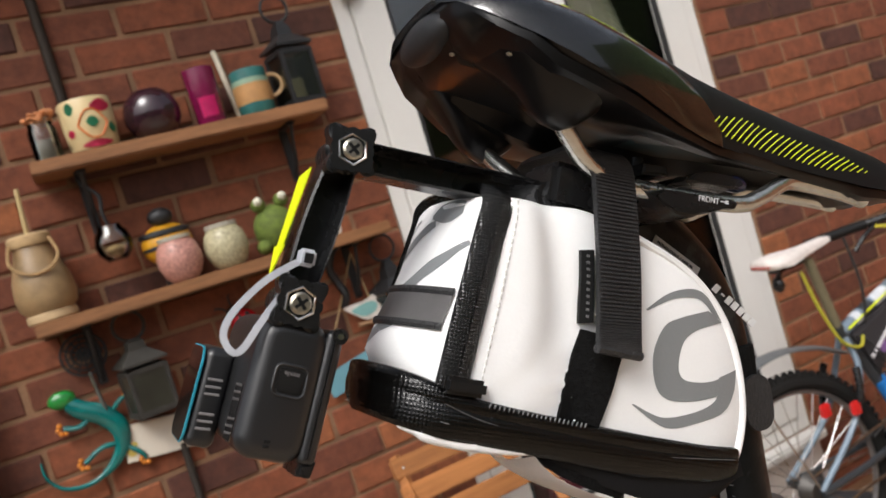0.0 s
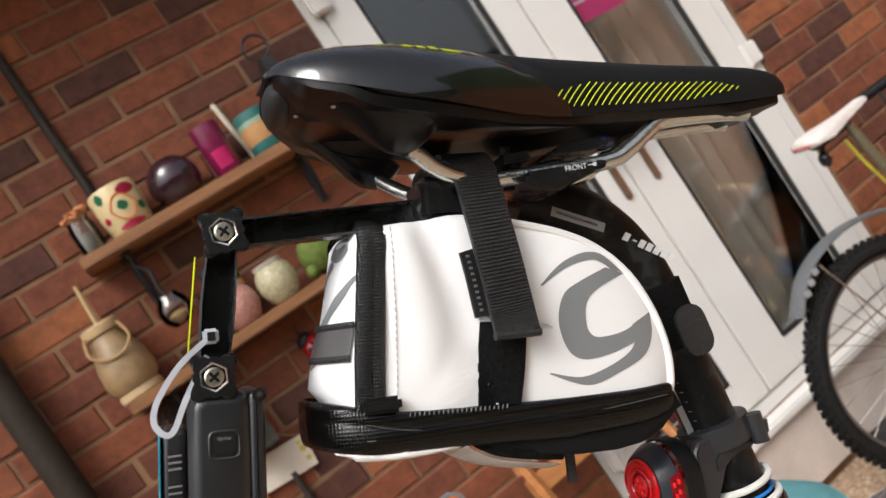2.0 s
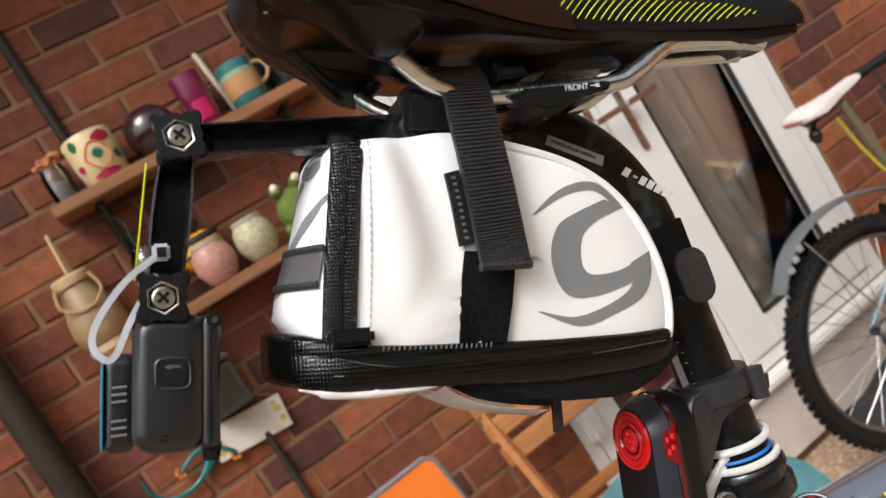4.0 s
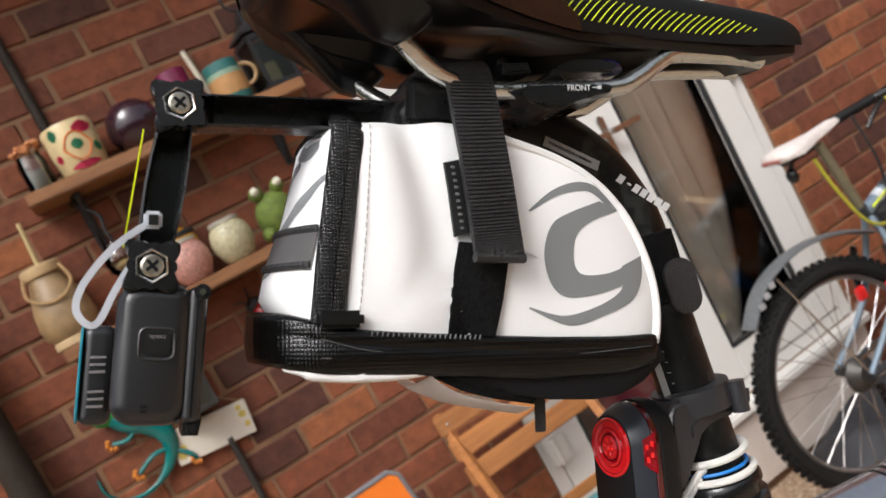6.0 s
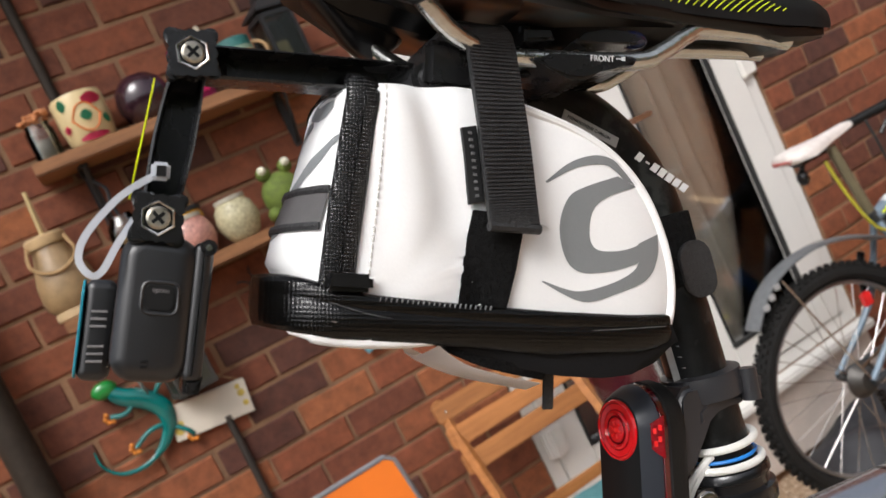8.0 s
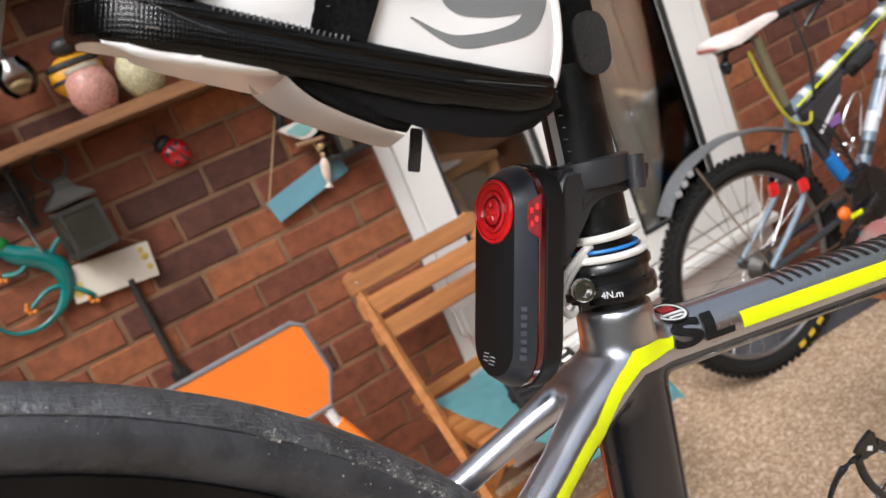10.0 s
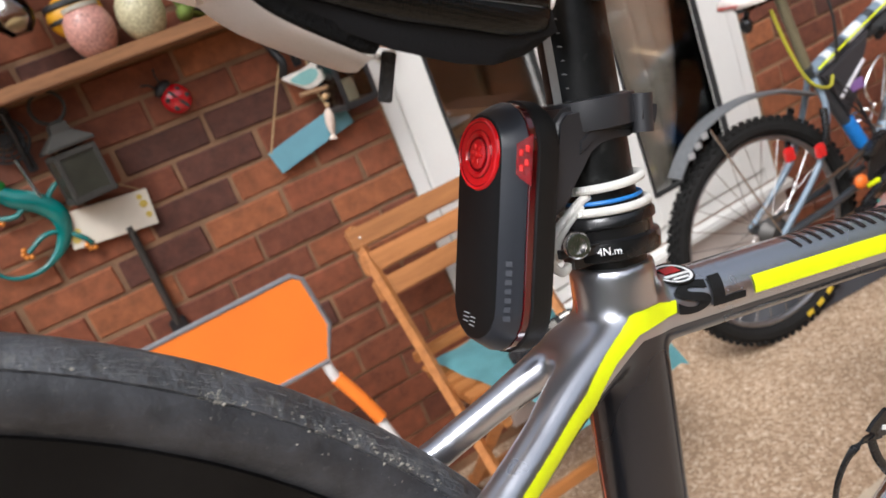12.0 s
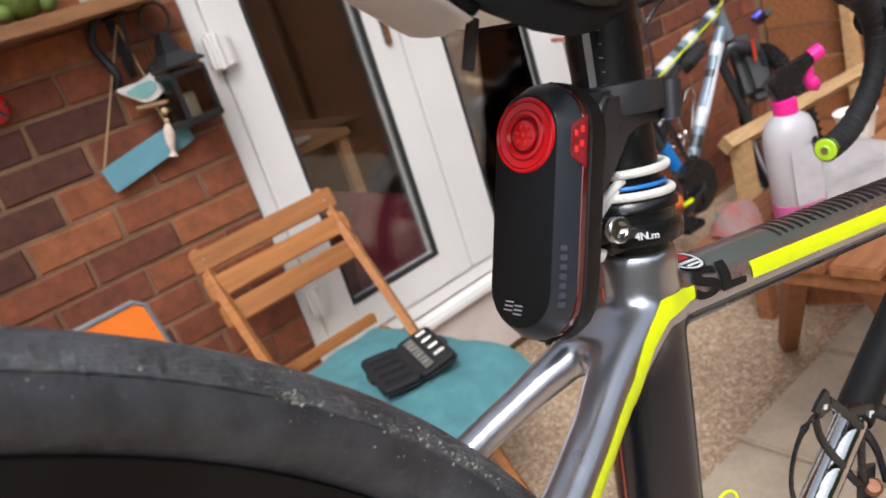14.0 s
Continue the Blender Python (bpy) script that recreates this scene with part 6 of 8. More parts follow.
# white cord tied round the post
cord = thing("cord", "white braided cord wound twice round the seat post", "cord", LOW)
for v, R in ((15.2, 0.0172), (6.2, 0.0184)):
    c = V(axis_u(v) / 1000, 0, v / 1000)
    part("coil", ring(B(), c, (-0.36, 0, 1) if v > 10 else ax, R - 0.0003, 0.0018, 48, 10), CORD, cord)
bm = ring(B(), V(axis_u(9.2) / 1000, 0, 0.0092), ax, 0.0158, 0.0009, 36, 8)
part("ring", bm, BLUEBAND, cord, "blue rubber ring")
for pts in (((-27, -9, 9), (-31, -8, 5), (-36, -6, -3), (-39.5, -6, -9), (-39.5, -6, -15), (-37.5, -6, -20), (-33, -6, -22), (-30, -5, -19)), ((-29, -8, 5), (-34, -5, -5), (-36, -4, -12), (-34, -4, -18))):
    part("cord_tail", sweep(B(), spline(mm(*pts), 6), 0.0018, 10), CORD, cord)


# ---- shelves on the wall ----
def shelf(x0, x1, z0, z1, y0, label):
    s = thing("wall_shelf", label, "shelf", pose((x0 + x1) / 2, WALL_Y, z0), "wall shelves")
    bm = box(B(), (0, (y0 - WALL_Y) / 2, (z1 - z0) / 2), (x1 - x0, WALL_Y - y0, z1 - z0), None, 0.004)
    part("board", bm, SHELFWOOD, s)
    for x in (x0 + 0.1, x1 - 0.1):
        bm = B()
        xx = x - (x0 + x1) / 2
        box(bm, (xx, -0.006, -0.075), (0.022, 0.008, 0.15), None, 0.002)
        box(bm, (xx, -0.055, -0.006), (0.022, 0.1, 0.008), None, 0.002)
        sweep(bm, spline([V(xx, -0.008, -0.14), V(xx, -0.05, -0.1), V(xx, -0.075, -0.05), V(xx, -0.1, -0.01)], 5), 0.005, 8)
        part("bracket", bm, BLACKMETAL, s, "black iron scroll bracket")
    return s


shelf(0.0, 0.716, 1.792, 1.824, 1.965, "stained wooden wall shelf holding pots and a lantern")
shelf(-0.092, 0.786, 1.441, 1.473, 1.965, "stained wooden wall shelf holding jars and garden ornaments")
Z1, Z2, SY = 1.824, 1.473, 2.03


def pot(name, x, z, prof, material, label, category, n=28, y=SY, group=""):
    t = thing(name, label, category, pose(x, y, z), group)
    part("vessel", lathe(B(), prof, n), material, t)
    return t


def lantern(x, y, z, w, h, name, label, glassmat, top=0.075, iron=None):
    """A square iron lantern with four panes, a hipped roof and a carrying ring."""
    iron = iron or BLACKMETAL
    t = thing(name, label, "lantern", pose(x, y, z, 0, 0, 12))
    bm = B()
    box(bm, (0, 0, 0.008), (w, w, 0.016), None, 0.003)
    part("base", bm, iron, t)
    for sx in (-1, 1):
        for sy in (-1, 1):
            part("corner_post", box(B(), (sx * (w / 2 - 0.007), sy * (w / 2 - 0.007), h / 2), (0.011, 0.011, h - 0.02), None, 0.002), iron, t)
    for k in range(4):
        m = pose(0, 0, h / 2, 0, 0, 90 * k)
        p = part("pane", box(B(), (0, -w / 2 + 0.006, 0), (w - 0.024, 0.002, h - 0.03), m), glassmat, t, "dusty glass pane")
        p.visible_shadow = False
        part("frame_bar", box(B(), (0, -w / 2 + 0.006, h / 2 - 0.014), (w - 0.02, 0.008, 0.012), m), iron, t)
    part("candle", lathe(B(), [(0, 0.016), (0.02, 0.016), (0.02, 0.07), (0.016, 0.074), (0, 0.072)], 16), mat("candle_wax_" + name, (0.55, 0.5, 0.38), 0.6), t, "stub of candle")
    bm = lathe(B(), [(w * 0.74, h), (w * 0.74, h + 0.006), (w * 0.3, h + 0.035), (w * 0.26, h + 0.055), (0.012, h + top)], 4, pose(0, 0, 0, 0, 0, 45))
    part("roof", bm, iron, t)
    part("carrying_ring", ring(B(), (0, 0, h + top + 0.034), (0.15, 1, 0), 0.036, 0.004, 28, 8), iron, t)
    return t


DUSTY = glass_mat("dusty_lantern_glass", (0.55, 0.55, 0.45), 0.15)
# upper shelf
t = pot("flower_jar", 0.048, Z1, [(0, 0.001), (0.03, 0.001), (0.032, 0.01), (0.032, 0.075), (0.027, 0.085), (0.028, 0.092), (0.025, 0.092), (0.024, 0.085), (0.029, 0.074), (0.029, 0.006), (0, 0.005)], CLEAR, "clear glass jar with faded orange dried flowers", "jar")
part("filling", lathe(B(), [(0, 0.006), (0.027, 0.007), (0.027, 0.05), (0, 0.054)], 16), mat("pale_sand", (0.4, 0.33, 0.25), 0.9), t, "pale sand filling")
rnd = random.Random(4)
bm = B()
for i in range(26):
    a, r = rnd.uniform(0, 6.28), rnd.uniform(0.004, 0.036)
    ball(bm, (r * math.cos(a), r * math.sin(a), 0.092 + rnd.uniform(0, 0.026)), rnd.uniform(0.006, 0.011), (1, 1, 0.7), n=6)
part("dried_flowers", bm, mat("dried_petals", (0.5, 0.2, 0.08), 0.9, var=0.4, grain=80), t, "faded orange petals")
t = pot("painted_pot", 0.151, Z1, [(0, 0), (0.05, 0), (0.054, 0.006), (0.06, 0.06), (0.061, 0.115), (0.058, 0.122), (0.055, 0.118), (0.054, 0.03), (0, 0.02)], mat("cream_glaze", (0.6, 0.47, 0.25), 0.35, var=0.1, grain=20), "cream pot painted with pink, orange and green patterns", "pot")
PINK, GREENP, ORNG = mat("pink_glaze", (0.6, 0.03, 0.09), 0.35), mat("green_glaze", (0.03, 0.22, 0.1), 0.35), mat("orange_glaze", (0.65, 0.16, 0.03), 0.35)
for name, a, z, w, h, mt_ in (("pink_patch", -58, 0.098, 0.05, 0.03, PINK), ("green_patch", -85, 0.062, 0.026, 0.026, GREENP), ("pink_foot", -85, 0.012, 0.075, 0.018, PINK), ("green_patch", -128, 0.1, 0.022, 0.03, GREENP), ("green_patch", -40, 0.045, 0.022, 0.025, GREENP), ("pink_patch", -140, 0.045, 0.02, 0.02, PINK)):
    bm = B()
    rows = []
    for i in range(7):
        f = i / 6
        aa = radians(a) + (f - 0.5) * w / 0.06
        hh = h * max(0.15, math.sin(math.pi * (0.08 + 0.84 * f)))
        rows.append([V(0.0612 * math.cos(aa) * (0.9 + 0.1 * min(1, z / 0.06)), 0.0612 * math.sin(aa) * (0.9 + 0.1 * min(1, z / 0.06)), z + (j / 2 - 0.5) * hh) for j in range(3)])
    skin(bm, rows, closed=False)
    bmesh.ops.solidify(bm, geom=bm.faces[:], thickness=0.0015)
    part(name, bm, mt_, t)
for s in (0, 1):
    pts = [V(0.0608 * math.cos(radians(-85 + q)), 0.0608 * math.sin(radians(-85 + q)), z) for q, z in ((-32, 0.058), (-16, 0.058 + (0.026 if s else -0.026)), (0, 0.058 + (0.034 if s else -0.034)), (16, 0.058 + (0.026 if s else -0.026)), (32, 0.058))]
    part("painted_line", sweep(B(), spline(pts, 4), 0.0022, 6), ORNG, t, "orange painted line")
pot("round_vase", 0.296, Z1, [(0, 0), (0.035, 0), (0.05, 0.01), (0.066, 0.04), (0.068, 0.065), (0.06, 0.095), (0.042, 0.113), (0.036, 0.118), (0.032, 0.113), (0.04, 0.1), (0, 0.08)], mat("dark_plum_glaze", (0.025, 0.008, 0.014), 0.2, var=0.4, grain=20, coat=0.6), "round dark plum glazed vase", "vase")
t = pot("magenta_tumbler", 0.431, Z1, [(0, 0), (0.034, 0), (0.036, 0.01), (0.041, 0.145), (0.038, 0.147), (0.036, 0.14), (0, 0.12)], mat("magenta_glass", (0.16, 0.008, 0.05), 0.15, coat=0.6), "dark magenta glass tumbler with bright pink label", "tumbler")
bm = B()
skin(bm, [[V((0.0375 + 0.036 * z) * math.cos(a), (0.0375 + 0.036 * z) * math.sin(a), z) for z in (0.02, 0.045, 0.07)] for a in [radians(-128 + 9 * i) for i in range(8)]], closed=False)
bmesh.ops.solidify(bm, geom=bm.faces[:], thickness=0.0012)
part("label", bm, mat("hot_pink_paper", (0.7, 0.015, 0.17), 0.6), t, "bright pink label")
t = pot("striped_mug", 0.551, Z1, [(0, 0), (0.042, 0), (0.045, 0.006), (0.047, 0.03), (0.047, 0.118), (0.044, 0.12), (0.042, 0.115), (0, 0.1)], mat("teal_stoneware", (0.03, 0.14, 0.13), 0.35, var=0.3, grain=30, coat=0.3), "teal and tan banded pot with a white stick behind", "pot")
part("tan_band", lathe(B(), [(0.0478, 0.03), (0.0482, 0.034), (0.0482, 0.078), (0.0478, 0.08), (0.046, 0.08), (0.046, 0.03)], 28), mat("tan_clay", (0.42, 0.22, 0.08), 0.7), t, "tan clay band")
part("cream_band", lathe(B(), [(0.0478, 0.08), (0.0481, 0.084), (0.0481, 0.092), (0.046, 0.094)], 28), mat("pale_teal_glaze", (0.25, 0.36, 0.26), 0.4), t, "pale teal band")
part("handle", ring(B(), (0.05, -0.012, 0.07), (0.3, 1, 0), 0.028, 0.005, 24, 8), mat("tan_handle", (0.4, 0.25, 0.12), 0.6), t)
solo("white_stick", cyl(B(), (0.514, 2.075, Z1), (0.498, 2.09, Z1 + 0.2), 0.007, n=10), mat("white_painted_stick", (0.65, 0.58, 0.45), 0.7), "short white painted stick standing behind the pot", "stick")
lantern(0.671, SY, Z1, 0.1, 0.155, "shelf_lantern", "weathered black lantern with dusty glass on the shelf", DUSTY)

# lower shelf
t = thing("woven_lantern", "pale jar lantern with cord handle and wooden lid", "lantern", pose(-0.049, SY, Z2))
part("body", lathe(B(), [(0, 0.02), (0.05, 0.02), (0.062, 0.035), (0.066, 0.06), (0.062, 0.1), (0.045, 0.15), (0.038, 0.175), (0.034, 0.175), (0.04, 0.15), (0.055, 0.1), (0.058, 0.05), (0, 0.03)], 28), mat("frosted_amber_glass", (0.42, 0.28, 0.14), 0.4, var=0.25, grain=30, fine=200, trans=0.35), t)
part("foot", lathe(B(), [(0, 0), (0.052, 0), (0.055, 0.004), (0.055, 0.018), (0.05, 0.022), (0, 0.022)], 28), mat("pale_wood_foot", (0.5, 0.36, 0.2), 0.7), t, "pale wooden foot")
part("lid", lathe(B(), [(0, 0.176), (0.044, 0.176), (0.046, 0.181), (0.046, 0.198), (0.042, 0.202), (0, 0.202)], 28), mat("pale_wood_lid", (0.48, 0.33, 0.17), 0.7), t, "pale wooden lid")
part("handle", sweep(B(), spline([V(-0.042, -0.03, 0.185), V(-0.05, -0.05, 0.14), V(-0.02, -0.062, 0.112), (0.02, -0.062, 0.112), V(0.05, -0.05, 0.14), V(0.042, -0.03, 0.185)], 6), 0.004, 8), mat("rope_handle", (0.35, 0.22, 0.1), 0.9, var=0.3, grain=200), t, "cord handle")
part("stick", cyl(B(), (0.0, 0.0, 0.2), (0.008, 0.0, 0.31), 0.005, n=10), mat("bamboo_stick", (0.5, 0.38, 0.18), 0.6), t, "thin bamboo stick")
t = thing("glass_ball_jar", "small round clear glass jar hanging from a black hook", "jar", pose(0.121, 2.02, 1.563))
part("bowl", lathe(B(), [(0, 0), (0.022, 0.002), (0.038, 0.02), (0.043, 0.042), (0.038, 0.066), (0.028, 0.078), (0.026, 0.086), (0.024, 0.084), (0.026, 0.076), (0.036, 0.064), (0.041, 0.042), (0.036, 0.021), (0.021, 0.005), (0, 0.004)], 24), CLEAR, t)
part("filling", ball(B(), (0, 0, 0.025), 0.024, (1, 1, 0.6), n=12), mat("tan_filling", (0.35, 0.22, 0.1), 0.9), t, "tan filling")
part("hook", sweep(B(), spline([V(0, 0, 0.088), V(-0.004, 0, 0.12), V(0.0, 0, 0.16), V(-0.03, 0.01, 0.2), V(-0.03, 0.03, 0.241)], 6), 0.0045, 8), BLACKMETAL, t, "black hook")
t = thing("bee_ornament", "yellow and black bee ornament standing behind a pot", "ornament", pose(0.241, 2.06, Z2))
part("body", ball(B(), (0, 0, 0.1), 0.062, (1, 0.6, 0.85), n=24), mat("bee_yellow", (0.62, 0.3, 0.01), 0.4), t)
for z in (0.118, 0.085):
    part("stripe", lathe(B(), [(0.048, z), (0.0615, z + 0.004), (0.0625, z + 0.009), (0.0605, z + 0.014), (0.048, z + 0.018)], 28, Matrix.Diagonal((1, 0.62, 1, 1))), BLACKMETAL, t, "black stripe")
part("head", ball(B(), (0.0, -0.01, 0.168), 0.028, (1.1, 0.9, 0.8), n=16), BLACKMETAL, t, "black head")
part("foot", cyl(B(), (0, 0, 0), (0, 0, 0.06), 0.03, n=16), BLACKMETAL, t)
for nm, x, col, lab_ in (("pink_jar", 0.251, (0.42, 0.2, 0.16), "pink speckled round jar"), ("cream_jar", 0.366, (0.4, 0.36, 0.22), "cream speckled round jar")):
    t = pot(nm, x, Z2, [(0, 0), (0.03, 0), (0.042, 0.012), (0.053, 0.04), (0.054, 0.06), (0.048, 0.085), (0.038, 0.098), (0.038, 0.108), (0.034, 0.108), (0.034, 0.098), (0, 0.09)], mat(nm + "_pebbles", col, 0.6, var=0.6, grain=160, fine=500, bump=0.8, coat=0.3), lab_ + " full of small pebbles", "jar", y=2.005, group="pebble jars")
    part("collar", lathe(B(), [(0.036, 0.1), (0.0395, 0.101), (0.0395, 0.11), (0.036, 0.111), (0.034, 0.105)], 24), mat(nm + "_rim", (0.4, 0.37, 0.3), 0.4), t, "pale rim")
t = thing("frog_ornament", "plump green frog ornament with white eyes", "ornament", pose(0.501, 2.02, Z2))
GREENF = mat("mossy_green", (0.1, 0.14, 0.02), 0.8, var=0.4, grain=60, fine=400, bump=0.5)
part("body", ball(B(), (0, 0, 0.062), 0.062, (0.9, 0.8, 1.0), n=24), GREENF, t)
for sx in (-1, 1):
    part("eye_bump", ball(B(), (sx * 0.03, -0.012, 0.128), 0.019, n=14), GREENF, t)
    part("eye", ball(B(), (sx * 0.032, -0.026, 0.136), 0.012, n=12), mat("eye_white", (0.6, 0.58, 0.45), 0.5), t, "pale eye")
    part("leg", ball(B(), (sx * 0.045, -0.02, 0.022), 0.022, (0.9, 1.2, 0.9), n=14), GREENF, t)
t = thing("white_block", "small white ornament at the shelf end", "ornament", pose(0.636, 2.0, Z2))
part("block", box(B(), (0, 0, 0.026), (0.045, 0.03, 0.05), None, 0.004), mat("white_ceramic", (0.6, 0.57, 0.5), 0.4), t)

# ---- pipes ----
t = thing("conduit", "thin dark conduit fixed to the brick wall", "pipe", pose(0.114, WALL_Y - 0.014, 1.824))
part("tube", cyl(B(), (0, 0, 0), (0, 0, 1.02), 0.0125, n=16), PIPE, t)
t = thing("drain_pipe", "dark plastic drain pipe down the brick wall", "pipe", pose(-0.3, WALL_Y - 0.062, 0))
part("tube", cyl(B(), (0, 0, 0), (0, 0, 2.88), 0.038, n=28), PIPE, t)
for z in (0.9, 2.2):
    part("clip", lathe(B(), [(0.038, z), (0.043, z + 0.002), (0.043, z + 0.028), (0.038, z + 0.03)], 28), PIPE, t)
    part("clip_lug", box(B(), (0, 0.045, z + 0.015), (0.1, 0.03, 0.026), None, 0.004), PIPE, t)

# ---- things hung on the wall below the shelves ----
HY = WALL_Y - 0.002
t = thing("ladybird_ornament", "red ladybird ornament with black spots on the wall", "ornament", pose(0.368, HY, 1.325, 0, -32, 0))
part("wing_case", ball(B(), (0, -0.012, 0), 0.036, (1, 0.75, 1.05), n=24), mat("ladybird_red", (0.5, 0.008, 0.015), 0.2, coat=0.8), t)
part("seam", box(B(), (0, -0.037, -0.002), (0.007, 0.006, 0.06), None, 0.002), BLACKMETAL, t, "black seam")
part("head", ball(B(), (0, -0.012, 0.038), 0.02, (1.2, 0.8, 0.8), n=16), BLACKMETAL, t, "black head")
for x, z in ((-0.018, 0.014), (0.018, 0.014), (-0.02, -0.012), (0.02, -0.012)):
    part("spot", ball(B(), (x, -0.032, z), 0.007, (1, 0.6, 1), n=10), BLACKMETAL, t, "black spot")
for s in (-1, 1):
    part("feeler", sweep(B(), spline([V(s * 0.008, -0.012, 0.05), V(s * 0.014, -0.016, 0.07), V(s * 0.026, -0.016, 0.082)], 4), 0.0025, 6), BLACKMETAL, t)

t = thing("white_sign", "white painted wooden sign with faded flowers on string", "sign", pose(0.106, HY - 0.014, 1.124, 0, 6.2, 0))
bd_ = part("board", box(B(), (0, 0, 0), (0.2, 0.012, 0.09), None, 0.002), mat("chalky_white_paint", (0.66, 0.6, 0.5), 0.8, var=0.08, grain=20, bump=0.2), t)
for x, z, s in ((-0.085, -0.02, 0.012), (-0.078, -0.004, 0.008), (0.082, 0.012, 0.01), (0.078, 0.03, 0.007), (0.086, -0.016, 0.008)):
    part("painted_flower", lathe(B(), [(0, 0), (s, 0), (s * 0.8, 0.0008), (0, 0.001)], 8, Matrix.Translation((x, -0.0062, z)) @ pose(0, 0, 0, 90, 0, 0)), mat("faded_yellow_ink", (0.6, 0.45, 0.1), 0.8), bd_, "faded yellow flower")
for s in (-1, 1):
    part("string", cyl(B(), (s * 0.09, -0.002, 0.044), (0.0, 0.004, 0.1), 0.0015, n=6), mat("jute", (0.3, 0.2, 0.1), 0.9), t)

t = lantern(0.095, HY - 0.062, 1.19, 0.1, 0.125, "wall_lantern", "grey-green glass lantern hanging on the wall", mat("green_grey_glass", (0.028, 0.028, 0.02), 0.35, var=0.4, grain=20), 0.06, mat("weathered_iron", (0.03, 0.027, 0.022), 0.7, var=0.4, grain=30))
t = thing("skimmer", "black wire skimmer with a steel handle on the wall", "kitchen tool", pose(-0.016, HY - 0.02, 1.375))
bm = B()
ring(bm, (0, 0, 0), (0, 1, 0), 0.05, 0.003, 28, 6)
bowl = part("wire_bowl", bm, BLACKMETAL, t)
for r in (0.014, 0.026, 0.038):
    part("wire_ring", ring(B(), (0, 0, 0), (0, 1, 0), r, 0.0026, 28, 6), BLACKMETAL, bowl)
for a in range(0, 180, 30):
    c, s = math.cos(radians(a)) * 0.05, math.sin(radians(a)) * 0.05
    part("wire_spoke", cyl(B(), (-c, 0, -s), (c, 0, s), 0.002, n=6), BLACKMETAL, bowl)
part("handle", cyl(B(), (0.0, -0.004, -0.045), (0.012, -0.01, -0.165), 0.005, n=12), STEEL, t, "steel handle")
part("peg", cyl(B(), (0, 0, 0.048), (0, 0.022, 0.048), 0.003, n=8), BLACKMETAL, t)

t = thing("lizard_ornament", "teal metal lizard ornament with orange toes on the wall", "ornament", pose(0, HY - 0.02, 0))
TEALM = mat("teal_enamel", (0.0, 0.13, 0.12), 0.25, var=0.3, grain=20, coat=0.6)
sp = spline([V(-0.085, 0, 1.285), V(-0.062, 0, 1.255), V(-0.02, 0, 1.225), V(0.008, 0, 1.185), V(0.004, 0, 1.14), V(-0.03, 0, 1.1), V(-0.085, 0, 1.078), V(-0.14, 0, 1.088), V(-0.17, 0, 1.125), V(-0.172, 0, 1.165)], 6)
nn = len(sp)
rad = [0.004 + 0.021 * math.sin(math.pi * min(1, (i / nn) ** 0.8 * 1.25 + 0.12)) if i < nn * 0.62 else max(0.0025, 0.013 * (1 - i / nn) + 0.002) for i in range(nn)]
part("body", sweep(B(), sp, [(r, r * 0.7) for r in rad], 14, up=UPW), TEALM, t)
part("head", ball(B(), (-0.09, 0, 1.288), 0.026, (1.2, 0.6, 0.85), n=16), mat("leaf_green_enamel", (0.01, 0.2, 0.03), 0.3, coat=0.5), t, "green head")
ORM = mat("orange_enamel", (0.6, 0.2, 0.02), 0.4)
for a, b, c in (((-0.035, 1.235), (-0.07, 1.215), (-0.105, 1.222)), ((-0.0, 1.145), (-0.04, 1.15), (-0.085, 1.128)), ((0.0, 1.22), (0.03, 1.245), (0.05, 1.25)), ((0.005, 1.14), (0.035, 1.11), (0.045, 1.09))):
    part("leg", sweep(B(), spline([V(a[0], 0, a[1]), V(b[0], -0.006, b[1]), V(c[0], 0, c[1])], 5), 0.0065, 8), TEALM, t)
    bm = B()
    for k in range(4):
        ball(bm, (c[0] + 0.012 * math.cos(2.2 + k * 0.9), -0.002, c[1] + 0.012 * math.sin(2.2 + k * 0.9)), 0.006, n=8)
    part("toes", bm, ORM, t, "orange toes")

t = thing("iron_rod", "dark iron rod fixed upright on the wall", "rod", pose(0.134, HY - 0.014, 0.82))
part("rod", cyl(B(), (0, 0, 0), (0, 0, 0.27), 0.0095, n=14), mat("brown_iron", (0.03, 0.025, 0.02), 0.6, var=0.3), t)
part("foot_clip", box(B(), (0.0, 0.004, -0.005), (0.042, 0.02, 0.035), None, 0.004), BLACKMETAL, t)

t = thing("blue_plaque", "pale blue wooden plaque hanging askew on jute string", "plaque", pose(0.64, HY - 0.018, 1.11, 0, -12, 0))
part("board", box(B(), (0, 0, 0), (0.238, 0.01, 0.064), None, 0.002), mat("pale_blue_paint", (0.13, 0.3, 0.36), 0.8, var=0.1, grain=20, bump=0.2), t)
JUTE = mat("jute_string", (0.38, 0.26, 0.13), 0.9)
inv = pose(0.64, HY - 0.018, 1.11, 0, -12, 0).inverted()
top_ = inv @ V(0.69, HY - 0.03, 1.415)
part("string", cyl(B(), V(-0.113, -0.004, 0.028), top_, 0.0022, n=6), JUTE, t)
part("string", cyl(B(), inv @ V(0.7, HY - 0.04, 1.285), top_, 0.0022, n=6), JUTE, t)
gull = inv @ V(0.69, HY - 0.045, 1.225)
gm = inv @ Matrix.Translation((0, HY - 0.045, 0))
